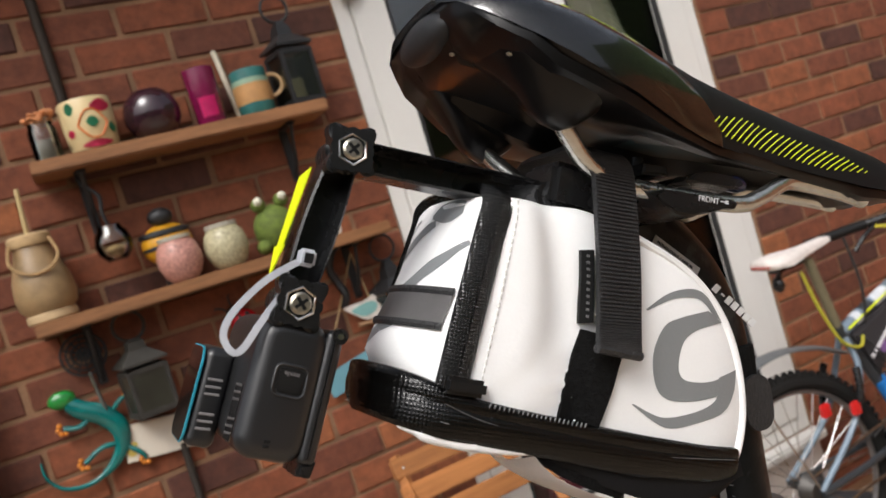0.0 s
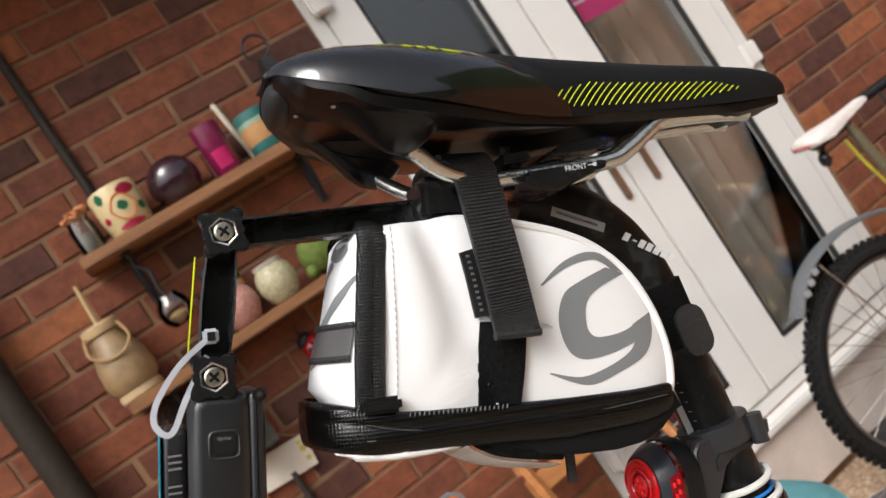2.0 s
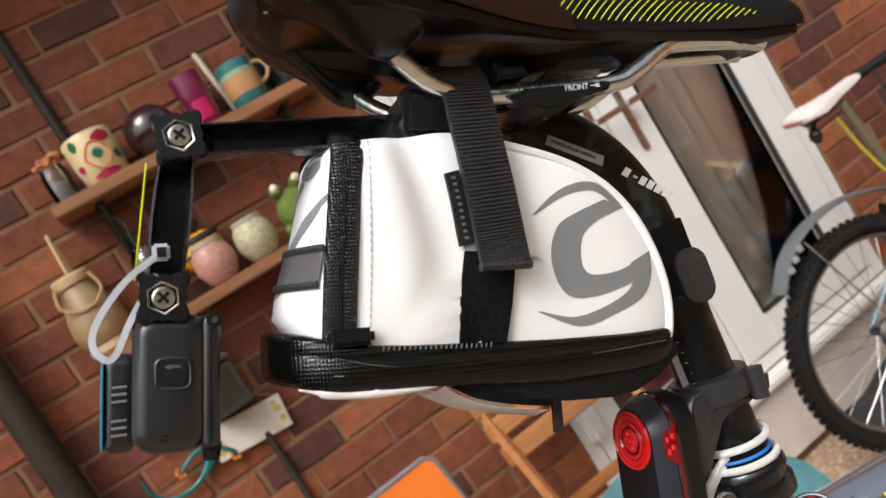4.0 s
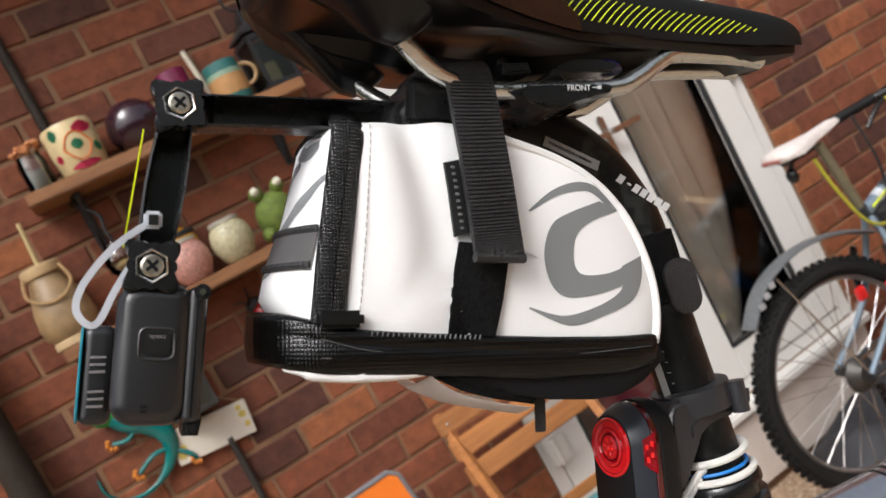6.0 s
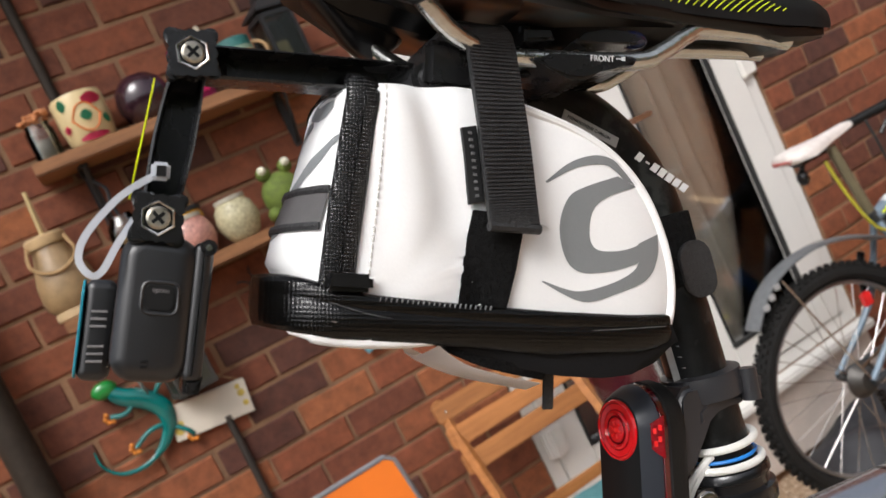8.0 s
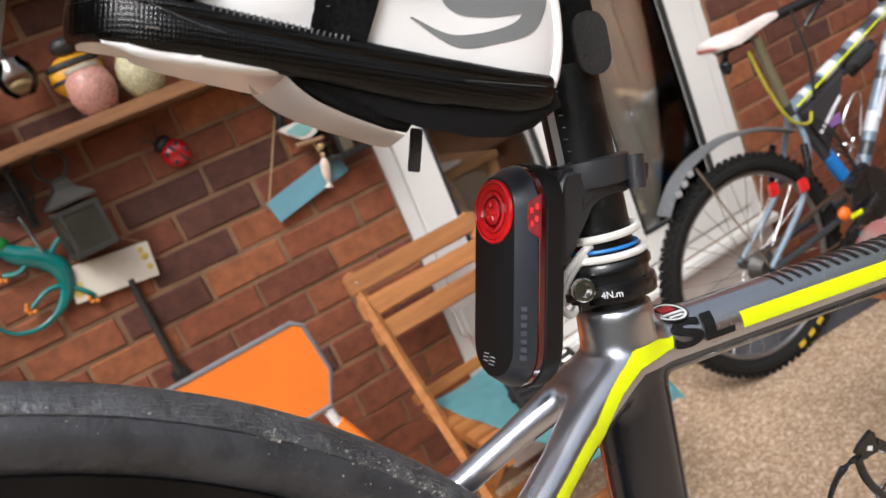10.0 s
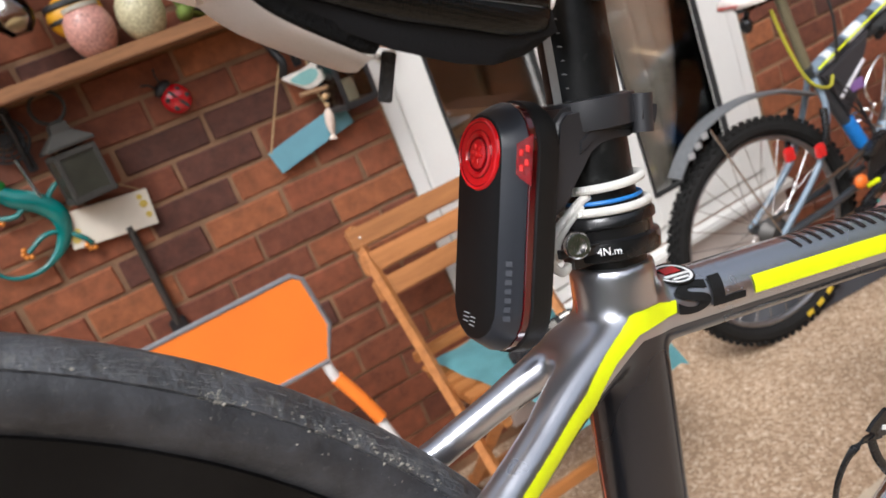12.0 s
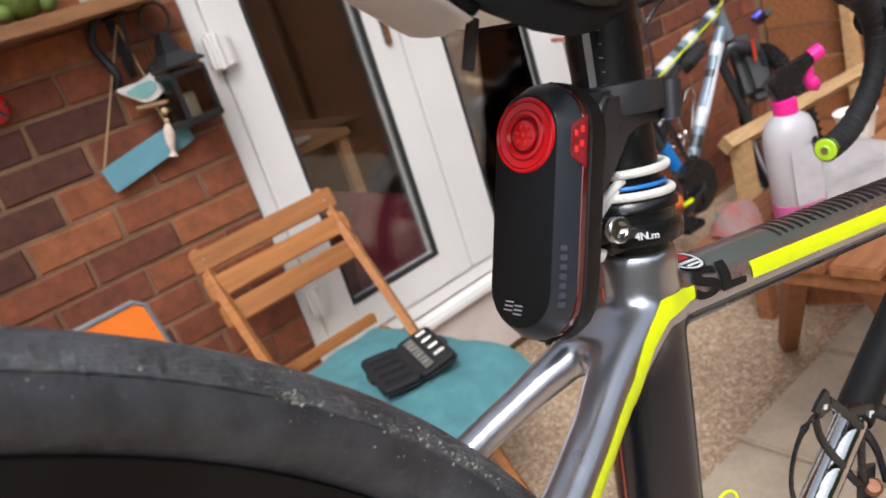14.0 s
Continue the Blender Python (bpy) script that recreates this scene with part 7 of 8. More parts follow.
outline = [(q.x, q.z) for q in spline([V(x, 0, z) for x, z in ((0.62, 1.276), (0.655, 1.279), (0.69, 1.281), (0.712, 1.291), (0.726, 1.303), (0.742, 1.297), (0.746, 1.279), (0.737, 1.254), (0.712, 1.233), (0.676, 1.228), (0.647, 1.25))], 3, True)]
part("gull", prism(B(), outline, -0.005, 0.005, 0.0012, gm, 1), mat("gull_white", (0.66, 0.6, 0.54), 0.7, var=0.15, grain=40), t, "white wooden gull cut-out")
wing = [(q.x, q.z) for q in spline([V(x, 0, z) for x, z in ((0.638, 1.265), (0.668, 1.273), (0.7, 1.274), (0.714, 1.262), (0.702, 1.245), (0.674, 1.239), (0.652, 1.25))], 3, True)]
part("gull_wing", prism(B(), wing, -0.0075, -0.004, 0.0006, gm, 1), mat("gull_blue", (0.2, 0.4, 0.38), 0.7, var=0.15, grain=40), t, "sea-green wing")
part("beak", lathe(B(), [(0, 0), (0.006, 0.0), (0.003, 0.009), (0, 0.016)], 8, gm @ Matrix.Translation((0.743, 0, 1.281)) @ pose(0, 0, 0, 0, 112, 0)), ORM, t, "orange beak")
part("perch", cyl(B(), gm @ V(0.648, 0, 1.222), gm @ V(0.734, 0, 1.213), 0.006, n=10), mat("driftwood", (0.3, 0.17, 0.09), 0.8, var=0.3), t, "driftwood perch")
for k, (dx, dz, r) in enumerate(((0.71, 1.195, 0.009), (0.706, 1.172, 0.007))):
    part("bead", ball(B(), inv @ V(dx, HY - 0.04, dz), r, n=10), mat("bead_wood", (0.5, 0.32, 0.16), 0.5), t, "wooden bead")
fish = [inv @ V(x, HY - 0.04, z) for x, z in ((0.704, 1.165), (0.7, 1.145), (0.694, 1.12), (0.69, 1.098), (0.686, 1.086))]
part("fish", sweep(B(), spline(fish, 4), [0.004, 0.007, 0.01, 0.012, 0.013, 0.013, 0.013, 0.012, 0.011, 0.01, 0.008, 0.006, 0.005, 0.007, 0.01, 0.012, 0.012], 10), mat("fish_cream", (0.6, 0.48, 0.4), 0.7), t, "cream wooden fish")
part("string", cyl(B(), gull, fish[0], 0.002, n=6), JUTE, t)
lantern(0.77, HY - 0.06, 1.145, 0.105, 0.14, "hanging_lantern", "black iron lantern with clear panes hanging by the door", glass_mat("smoky_pane", (0.75, 0.75, 0.72), 0.05), 0.085)
t = thing("scroll_hook", "black iron scroll hook under the shelf", "hook", pose(0.628, HY, 1.28))
part("scroll", sweep(B(), spline([V(0.005, -0.01, 0.0), V(0.015, -0.03, 0.03), V(0.005, -0.02, 0.07), V(-0.005, -0.02, 0.11), V(0.01, -0.03, 0.15), V(0.03, -0.03, 0.17), V(0.02, -0.01, 0.185)], 6), 0.011, 8), BLACKMETAL, t)

# ---- pink card in the door's glass ----
t = thing("pink_card", "bright pink card with a white horse shape behind the glass", "card", pose(1.8, FY + 0.018, 1.735, 0, 3, 0))
cd = part("card", box(B(), (0, 0, 0), (0.3, 0.002, 0.1), None), mat("pink_card", (0.6, 0.05, 0.2), 0.6), t)
bm = B()
box(bm, (0.08, -0.0012, 0.01), (0.05, 0.0006, 0.03), None)
box(bm, (0.1, -0.0012, 0.03), (0.012, 0.0006, 0.03), None)
part("white_shape", bm, WHITEPRINT, cd, "white printed figure")
part("print_bar", box(B(), (-0.07, -0.0012, 0.02), (0.1, 0.0006, 0.008), None), WHITEPRINT, cd, "unreadable white line")

# ---- inside the room ----
t = thing("pine_bookcase", "pine bookcase in the dim room", "bookcase", pose(1.15, 3.5, 0.31))
for x in (-0.35, 0.35):
    part("side", box(B(), (x, 0, 0.6), (0.04, 0.28, 1.2), None, 0.003), PINE, t)
for z in (0.05, 0.42, 0.8, 1.18):
    part("shelf_board", box(B(), (0, 0, z), (0.66, 0.28, 0.03), None, 0.003), PINE, t)
rnd = random.Random(8)
for z in (0.065, 0.435, 0.815):
    x = -0.3
    while x < 0.28:
        w, h = rnd.uniform(0.02, 0.045), rnd.uniform(0.16, 0.27)
        c = rnd.choice([(0.4, 0.03, 0.04), (0.5, 0.48, 0.42), (0.08, 0.14, 0.2), (0.35, 0.25, 0.1), (0.05, 0.05, 0.05)])
        b_ = solo("book", box(B(), (0, 0, h / 2), (w * 0.94, 0.18, h), None, 0.002), mat("book_cover", c, 0.6), "book standing on the pine bookcase", "book", "books", m=pose(1.15 + x, 3.46, 0.31 + z))
        x += w
t = thing("easel", "tall pine easel frame behind the glass", "easel", pose(1.22, 2.75, 0.31))
for a, b_ in (((-0.12, 0, 0), (0.02, 0, 0.95)), ((0.18, 0, 0), (0.06, 0, 0.95)), ((-0.1, 0, 0.32), (0.17, 0, 0.32))):
    part("bar", sweep(B(), [V(*a), V(*b_)], 0.018, 4), PINE, t)
t = thing("red_cushion", "large dark red cushion slumped on the room's floor", "cushion", pose(1.2, 2.34, 0.31))
part("cushion", prism(B(), [(0.0, 0.0), (0.03, 0.3), (0.135, 0.385), (0.34, 0.29), (0.52, 0.16), (0.55, 0.0)], 0.0, 0.24, 0.03, None, 4), REDCLOTH, t)
t = thing("paper_stack", "sheets of white paper on a pine table", "paper", pose(1.2, 2.62, 0.9))
part("sheet", box(B(), (0, 0, 0), (0.24, 0.16, 0.012), pose(0, 0, 0, 0, 0, 20)), WHITEPRINT, t)
t = thing("pine_table", "pine side table inside the doors", "table", pose(1.2, 2.75, 0.31))
part("tabletop", box(B(), (0, 0, 0.57), (0.5, 0.5, 0.026), None, 0.004), PINE, t)
for sx in (-0.22, 0.22):
    for sy in (-0.22, 0.22):
        part("leg", box(B(), (sx, sy, 0.279), (0.04, 0.04, 0.557), None, 0.003), PINE, t)

# ---- folding bistro chair ----
ch = thing("folding_chair", "oiled wooden folding chair with three back slats", "chair", pose(0.81, 1.75, 0))
BY = 0.27
for i in range(3):
    bm = B()
    z = 0.835 - 0.0695 * i
    y = BY - 0.03 - 0.028 * i
    box(bm, (0.0, 0.0, 0.0), (0.43, 0.016, 0.056), pose(0, y, z, -18, 0, 0), 0.004)
    sl = part("back_slat", bm, CHAIRWOOD, ch)
    for sx in (-0.185, 0.185):
        part("rivet", ball(B(), (sx, y - 0.009, z), 0.004, (1, 0.5, 1), n=8), STEEL, sl, "small steel rivet")
for sx in (-1, 1):
    part("long_leg", sweep(B(), [V(sx * 0.19, BY - 0.002, 0.86), V(sx * 0.19, -0.25, 0.0)], 0.016, 4, up=(1, 0, 0)), CHAIRWOOD, ch)
    part("short_leg", sweep(B(), [V(sx * 0.165, -0.22, 0.44), V(sx * 0.165, 0.25, 0.0)], 0.017, 4, up=(1, 0, 0)), CHAIRWOOD, ch)
    part("seat_rail", box(B(), (sx * 0.165, -0.03, 0.428), (0.022, 0.42, 0.03), None, 0.003), CHAIRWOOD, ch)
for i in range(7):
    part("seat_slat", box(B(), (0, -0.22 + 0.062 * i, 0.449), (0.37, 0.046, 0.014), None, 0.003), CHAIRWOOD, ch)
for y, z in ((0.2, 0.475), (-0.16, 0.14), (0.17, 0.075)):
    part("cross_rail", box(B(), (0, y, z), (0.37, 0.02, 0.03), None, 0.003), CHAIRWOOD, ch)
# towel draped on the seat
tw = thing("towel", "teal towel draped over the chair's seat", "towel", pose(0.865, 1.655, 0.457, 0, 0, 9))
bm = B()
rows = []
rnd = random.Random(3)
for i in range(17):
    row = []
    for j in range(15):
        x = -0.2 + 0.365 * i / 16 + 0.03 * (j / 14)
        y = -0.29 + 0.57 * j / 14 - 0.03 * (i / 16)
        z = 0.006 + 0.004 * math.sin(i * 0.9 + j * 0.5) + 0.003 * math.sin(j * 1.7)
        over = max(0, -0.215 - y)
        z -= over * 0.8
        y2 = y + over * 0.35
        side = max(0, x - 0.14)
        z -= side * 0.7
        row.append(V(x, y2, max(z, -0.12)))
    rows.append(row)
skin(bm, rows, closed=False)
bmesh.ops.solidify(bm, geom=bm.faces[:], thickness=-0.006)
part("cloth", bm, TEALCLOTH, tw, "", 80)
# opened case of driver bits on the towel
BITSTEEL = mat("worn_bit_steel", (0.42, 0.4, 0.36), 0.35, 1.0, var=0.3, grain=90)
tc_ = thing("bit_case", "open black case of silver driver bits on the towel", "tool case", pose(0.852, 1.595, 0.472, 0, 0, -18))
for nm_, turn in (("tray", -11), ("lid", 3)):
    side_ = 1 if nm_ == "tray" else -1
    SHIFT = pose(0, 0, 0.004, 0, turn, 0) @ pose(side_ * 0.05, 0, 0)
    half = part(nm_, box(B(), (0, 0, 0.009), (0.096, 0.2, 0.02), None, 0.008), NAVYBLACK, tc_)
    part("rim", sweep(B(), [V(px, py, 0.019) for px, py in rounded(0.088, 0.192, 0.014)], 0.005, 6, closed=True), NAVYBLACK, half)
    part("latch", box(B(), (side_ * 0.05, 0, 0.014), (0.012, 0.05, 0.012), None, 0.003), NAVYBLACK, half)
    for i in range(8):
        y = -0.074 + 0.021 * i
        if nm_ == "tray":
            part("bit", cyl(B(), (-0.028, y, 0.023), (-0.006, y, 0.023), 0.0045, n=8), BITSTEEL, half, "silver driver bit")
            if i % 2:
                part("socket", cyl(B(), (0.008, y, 0.024), (0.034, y, 0.024), 0.006, n=10), BITSTEEL, half, "silver socket")
        elif i % 2:
            part("insert", box(B(), (0, y, 0.021), (0.07, 0.022, 0.009), None, 0.003), NAVYBLACK, half, "moulded insert")

SHIFT = Matrix()
# ---- orange camp chair, folded against the wall ----
oc = thing("camp_chair", "orange canvas folding chair with white tube frame", "camp chair", pose(0.1, 1.85, 0))
def panel(x0, x1, z0, z1, y, cut, parent, name):
    pts = [(x0 + cut, z0), (x1 - cut * 0.6, z0), (x1, z0 + cut * 1.3), (x1 - cut * 0.25, z1 - cut * 0.3), (x1 - cut * 0.6, z1), (x0 + cut, z1 - 0.005), (x0, z1 - cut), (x0, z0 + cut)]
    bm = B()
    prism(bm, pts, y, y + 0.006, 0.002)
    pn = part(name, bm, ORANGECLOTH, parent, "orange canvas panel")
    part("piping", sweep(B(), [V(x, y + 0.003, z) for x, z in pts], 0.0065, 8, closed=True), GREYPIPING, pn, "grey piping")
    return pn
panel(-0.36, 0.318, 0.665, 0.885, -0.09, 0.06, oc, "back_panel")
panel(-0.4, 0.14, 0.33, 0.6, -0.13, 0.05, oc, "seat_panel")
for pts in (((0.272, -0.07, 0.74), (0.28, -0.08, 0.62), (0.33, -0.1, 0.48), (0.42, -0.14, 0.02)), ((-0.33, -0.07, 0.88), (-0.34, -0.08, 0.6), (-0.4, -0.14, 0.02))):
    part("tube", sweep(B(), spline([V(*q) for q in pts], 6), 0.0125, 12), WHITETUBE, oc, "white enamelled tube")
part("grip", sweep(B(), spline([V(0.283, -0.082, 0.615), V(0.31, -0.092, 0.55), V(0.335, -0.102, 0.475)], 5), 0.017, 12), ORANGECLOTH, oc, "orange arm grip")
part("tube", sweep(B(), spline([V(-0.35, -0.12, 0.42), V(-0.1, -0.13, 0.4), V(0.2, -0.12, 0.36), V(0.38, -0.12, 0.2)], 6), 0.011, 10), WHITETUBE, oc, "white enamelled tube")

# ---- garden table, bench, spray bottle and cloths ----
gt = thing("garden_table", "slatted hardwood garden table, weathered brown", "table", pose(1.07, 0.92, 0))
for i in range(9):
    part("top_slat", box(B(), (0.5, -0.042 - 0.082 * i, 0.742), (1.0, 0.074, 0.02), None, 0.003), TABLEWOOD, gt)
part("end_rail", box(B(), (0.035, -0.37, 0.718), (0.05, 0.7, 0.03), None, 0.003), TABLEWOOD, gt)
part("side_rail", box(B(), (0.5, -0.06, 0.705), (0.9, 0.025, 0.05), None, 0.003), TABLEWOOD, gt)
for a, b_ in (((0.2, -0.1, 0.7), (0.82, 0.34, 0.0)), ((0.1, -0.25, 0.7), (0.62, -0.2, 0.0)), ((0.55, 0.1, 0.35), (0.3, -0.25, 0.55))):
    part("leg", sweep(B(), [V(*a), V(*b_)], 0.03, 4, up=(1, 0.2, 0)), TABLEWOOD, gt)
bn = thing("garden_bench", "pale hardwood garden bench beside the table", "bench", pose(2.0, 1.4, 0))
part("arm_rail", sweep(B(), [V(-0.03, 0.0, 0.6), V(0.75, -0.16, 0.62)], (0.03, 0.022), 4, up=(0, 0, 1)), ARMWOOD, bn)
part("arm_post", box(B(), (0.03, -0.01, 0.43), (0.05, 0.05, 0.32), None, 0.003), ARMWOOD, bn)
for x in (0.03, 0.72):
    part("leg", box(B(), (x, -0.01 - 0.15 * (x > 0.5), 0.135), (0.05, 0.05, 0.27), None, 0.003), TABLEWOOD, bn)
for i in range(4):
    part("seat_slat", box(B(), (0.38, -0.1 - 0.09 * i, 0.28), (0.8, 0.07, 0.02), pose(0, 0, 0, 0, 0, -11), 0.003), TABLEWOOD, bn)
part("back_rail", sweep(B(), [V(0.75, -0.16, 0.62), V(1.05, -0.9, 0.64)], (0.03, 0.02), 4, up=(0, 0, 1)), ARMWOOD, bn)
part("leg", box(B(), (1.03, -0.85, 0.31), (0.05, 0.05, 0.62), None, 0.003), TABLEWOOD, bn)

sb = thing("spray_bottle", "translucent spray bottle of pink cleaner with pink trigger", "spray bottle", pose(1.235, 0.79, 0.752, 0, 0, -30))
BODY = mat("milky_plastic", (0.62, 0.6, 0.62), 0.35, var=0.05, grain=20, trans=0.25)
part("body", lathe(B(), [(0, 0), (0.042, 0), (0.045, 0.005), (0.045, 0.14), (0.043, 0.16), (0.036, 0.176), (0.022, 0.186), (0.016, 0.19), (0, 0.19)], 28, Matrix.Diagonal((1, 0.82, 1, 1))), BODY, sb)
part("liquid", lathe(B(), [(0.0448, 0.002), (0.0458, 0.006), (0.0458, 0.034), (0.044, 0.036)], 28, Matrix.Diagonal((1, 0.82, 1, 1))), mat("pink_liquid", (0.55, 0.12, 0.3), 0.3), sb, "pink cleaner in the foot of the bottle")
part("label", box(B(), (0.0, -0.0377, 0.085), (0.05, 0.001, 0.1), None), mat("grey_label", (0.5, 0.48, 0.5), 0.5), sb, "pale grey label")
HOT = mat("hot_pink_plastic", (0.85, 0.02, 0.28), 0.35)
part("collar", lathe(B(), [(0.017, 0.187), (0.0195, 0.188), (0.0195, 0.21), (0.016, 0.212), (0, 0.212)], 24), HOT, sb, "hot pink collar")
part("sprayer", prism(B(), [(-0.014, 0.21), (0.012, 0.21), (0.016, 0.232), (0.058, 0.256), (0.056, 0.272), (0.0, 0.262), (-0.03, 0.246)], -0.012, 0.012, 0.004), PLASTIC, sb, "black sprayer head")
part("nozzle", cyl(B(), (0.054, 0, 0.264), (0.075, 0, 0.27), 0.012, n=16), HOT, sb, "hot pink nozzle")
part("trigger", sweep(B(), spline([V(0.05, 0, 0.25), V(0.048, 0, 0.236), V(0.054, 0, 0.22), V(0.062, 0, 0.207)], 5), [(0.009, 0.008)] * 8 + [(0.012, 0.01)] * 4 + [(0.01, 0.008), (0.008, 0.006), (0.006, 0.005), (0.003, 0.003)], 10), HOT, sb, "hot pink trigger")
part("bottle_logo", lathe(B(), [(0, 0), (0.01, 0), (0.01, 0.001), (0, 0.001)], 16, Matrix.Translation((0.022, -0.034, 0.135)) @ pose(0, 0, 0, 90, 0, 30)), DARKDECAL, sb, "round dark mark")


def rag(name, label, x, y, w, d, h, material, seed):
    """A crumpled cloth heap."""
    r_ = random.Random(seed)
    bm = B()
    n = 14
    rows = []
    for i in range(n + 1):
        row = []
        for j in range(n + 1):
            u, v = i / n * 2 - 1, j / n * 2 - 1
            e = max(0, 1 - u * u) * max(0, 1 - v * v)
            row.append(V(u * w * (1 - 0.15 * abs(v)), v * d * (1 - 0.15 * abs(u)), h * e ** 0.5 * (0.7 + 0.3 * math.sin(3.1 * u + 2.3 * v + seed)) + 0.004 + 0.006 * r_.random()))
        rows.append(row)
    skin(bm, rows, closed=False)
    bmesh.ops.solidify(bm, geom=bm.faces[:], thickness=0.003)
    return solo(name, bm, material, label, "cloth", m=pose(x, y, 0.752, 0, 0, 25), sharp=80)


rag("white_cloth", "crumpled white cloth on the garden table", 1.42, 0.76, 0.13, 0.09, 0.05, mat("white_cotton", (0.66, 0.62, 0.6), 0.9, var=0.1, grain=30, fine=500, bump=0.4), 5)
rag("striped_cloth", "crumpled red, teal and white tea towel on the table", 1.17, 0.875, 0.05, 0.045, 0.05, mat("tea_towel", (0.55, 0.5, 0.47), 0.9, var=0.2, grain=18, col2=(0.55, 0.08, 0.06), spots=(22, 0.6, (0.1, 0.35, 0.3))), 9)
pot("white_cup", 1.62, 0.752, [(0, 0), (0.03, 0), (0.04, 0.05), (0.043, 0.055), (0.038, 0.05), (0, 0.008)], mat("white_china", (0.7, 0.66, 0.6), 0.3), "small white cup on the garden table", "cup", y=0.86)

# ---- mountain bike along the wall: x forward, z up from its back wheel's foot ----
MTB = pose(1.735, 1.76, 0, 0, 0, -3.5) @ Matrix.Diagonal((1.035, 1, 1.022, 1))
mb = thing("mountain_bike", "pale blue-grey mountain bike with knobbly tyres by the wall", "bicycle", MTB)
MPAINT = mat("pale_steel_blue_paint", (0.17, 0.225, 0.28), 0.42, 0.2, var=0.15, grain=20, coat=0.4)
MWHITE = mat("pale_frame_decal", (0.55, 0.57, 0.6), 0.35)
MDARK = mat("dark_frame_paint", (0.03, 0.035, 0.04), 0.35, coat=0.3)
KNOB = mat("knobbly_rubber", (0.012, 0.0115, 0.011), 0.8, var=0.3, grain=60, bump=0.4, spec=0.2)


def mtb_wheel(cx, cz, R, turn, name):
    w = part(name, B_ring(cx, cz, R - 0.026, 0.026), KNOB, mb, "black knobbly tyre on a silver rim")
    q = Matrix.Translation((cx, 0, cz)) @ pose(0, 0, 0, 0, 0, turn)
    if turn:
        w.matrix_basis = q @ Matrix.Translation((-cx, 0, -cz))
    bm = B()
    for i in range(78):
        a = 2 * math.pi * i / 78
        for k, (dw, da, rr_) in enumerate(((-0.02, 0, -0.004), (-0.008, 0.5, 0.001), (0.008, 0, 0.001), (0.02, 0.5, -0.004))):
            aa = a + da * 2 * math.pi / 78
            m = Matrix.Translation((cx, dw, cz)) @ pose(0, 0, 0, 0, -math.degrees(aa), 0)
            box(bm, (R + rr_, 0, 0), (0.009, 0.009, 0.012), m)
    part("tread", bm, KNOB, w)
    rimp = part("rim", B_ring(cx, cz, R - 0.056, 0.008, 1.1), mat("dull_alloy", (0.3, 0.3, 0.31), 0.35, 0.9), w, "silver rim")
    part("hub", cyl(B(), (cx, -0.05, cz), (cx, 0.05, cz), 0.016, n=16), PLASTIC, w, "black hub")
    for i in range(28):
        a = 2 * math.pi * i / 28
        s = -1 if i % 2 else 1
        o = 0.5 if i % 4 < 2 else -0.5
        part("spoke", cyl(B(), (cx + 0.02 * math.cos(a + o), 0.03 * s, cz + 0.02 * math.sin(a + o)), (cx + (R - 0.062) * math.cos(a), 0, cz + (R - 0.062) * math.sin(a)), 0.0012, n=5), STEEL, w)
    return w


def B_ring(cx, cz, R, r, sy=1.0):
    return ring(B(), (cx, 0, cz), (0, 1, 0), R, r, 72, 10, sy)


rw = mtb_wheel(0, 0.336, 0.336, 0, "back_wheel")
for i in range(6):
    a = radians(-78 + 9 * i)
    part("sidewall_mark", box(B(), (0, -0.0275, 0), (0.026, 0.002, 0.018), Matrix.Translation((0.305 * math.cos(a), 0, 0.336 + 0.305 * math.sin(a))) @ pose(0, 0, 0, 0, -math.degrees(a) + 90, 0), 0.002, 1), mat("yellow_tyre_print", (0.6, 0.42, 0.02), 0.6), rw, "yellow printed block")
mtb_wheel(1.0, 0.336, 0.336, 55, "front_wheel")


def tube(name, pts, r, material=MPAINT, label="", parent=None, n=14):
    return part(name, sweep(B(), spline([V(*q) for q in pts], 4) if len(pts) > 2 else [V(*q) for q in pts], r, n), material, parent or mb, label)


tube("seat_tube", ((0.275, 0, 0.74), (0.455, 0, 0.36)), 0.017, MDARK)
tt_ = tube("top_tube", ((0.285, 0, 0.715), (0.77, 0, 0.865)), 0.02)
part("stripe", sweep(B(), [V(0.3, -0.0185, 0.722), V(0.765, -0.0185, 0.865)], (0.004, 0.003), 8, up=UPW), LIME, tt_, "lime stripe and cable")
tube("down_tube", ((0.46, 0, 0.37), (0.78, 0, 0.8)), 0.022)
for a_, b_, spots in (((0.285, 0.715), (0.77, 0.865), (0.14, 0.24, 0.37, 0.52, 0.66, 0.8, 0.92)), ((0.46, 0.37), (0.78, 0.8), (0.12, 0.26, 0.42, 0.7, 0.86))):
    for k, u in enumerate(spots):
        p0, p1 = V(a_[0], 0, a_[1]), V(b_[0], 0, b_[1])
        c, d_ = p0.lerp(p1, u), (p1 - p0).normalized()
        ln = 0.014 + 0.009 * (k % 3)
        part("dark_decal", sweep(B(), [c - d_ * ln, c + d_ * ln], 0.0225 if a_[0] > 0.4 else 0.0205, 14), MDARK if k % 2 else MWHITE, mb, "dark and white frame decal")
dtp = part("white_panel", sweep(B(), [V(0.6, -0.0165, 0.56), V(0.74, -0.0165, 0.748)], (0.012, 0.007), 8, up=UPW), MWHITE, mb, "white frame decal")
tube("head_tube", ((0.805, 0, 0.76), (0.77, 0, 0.89)), 0.023)
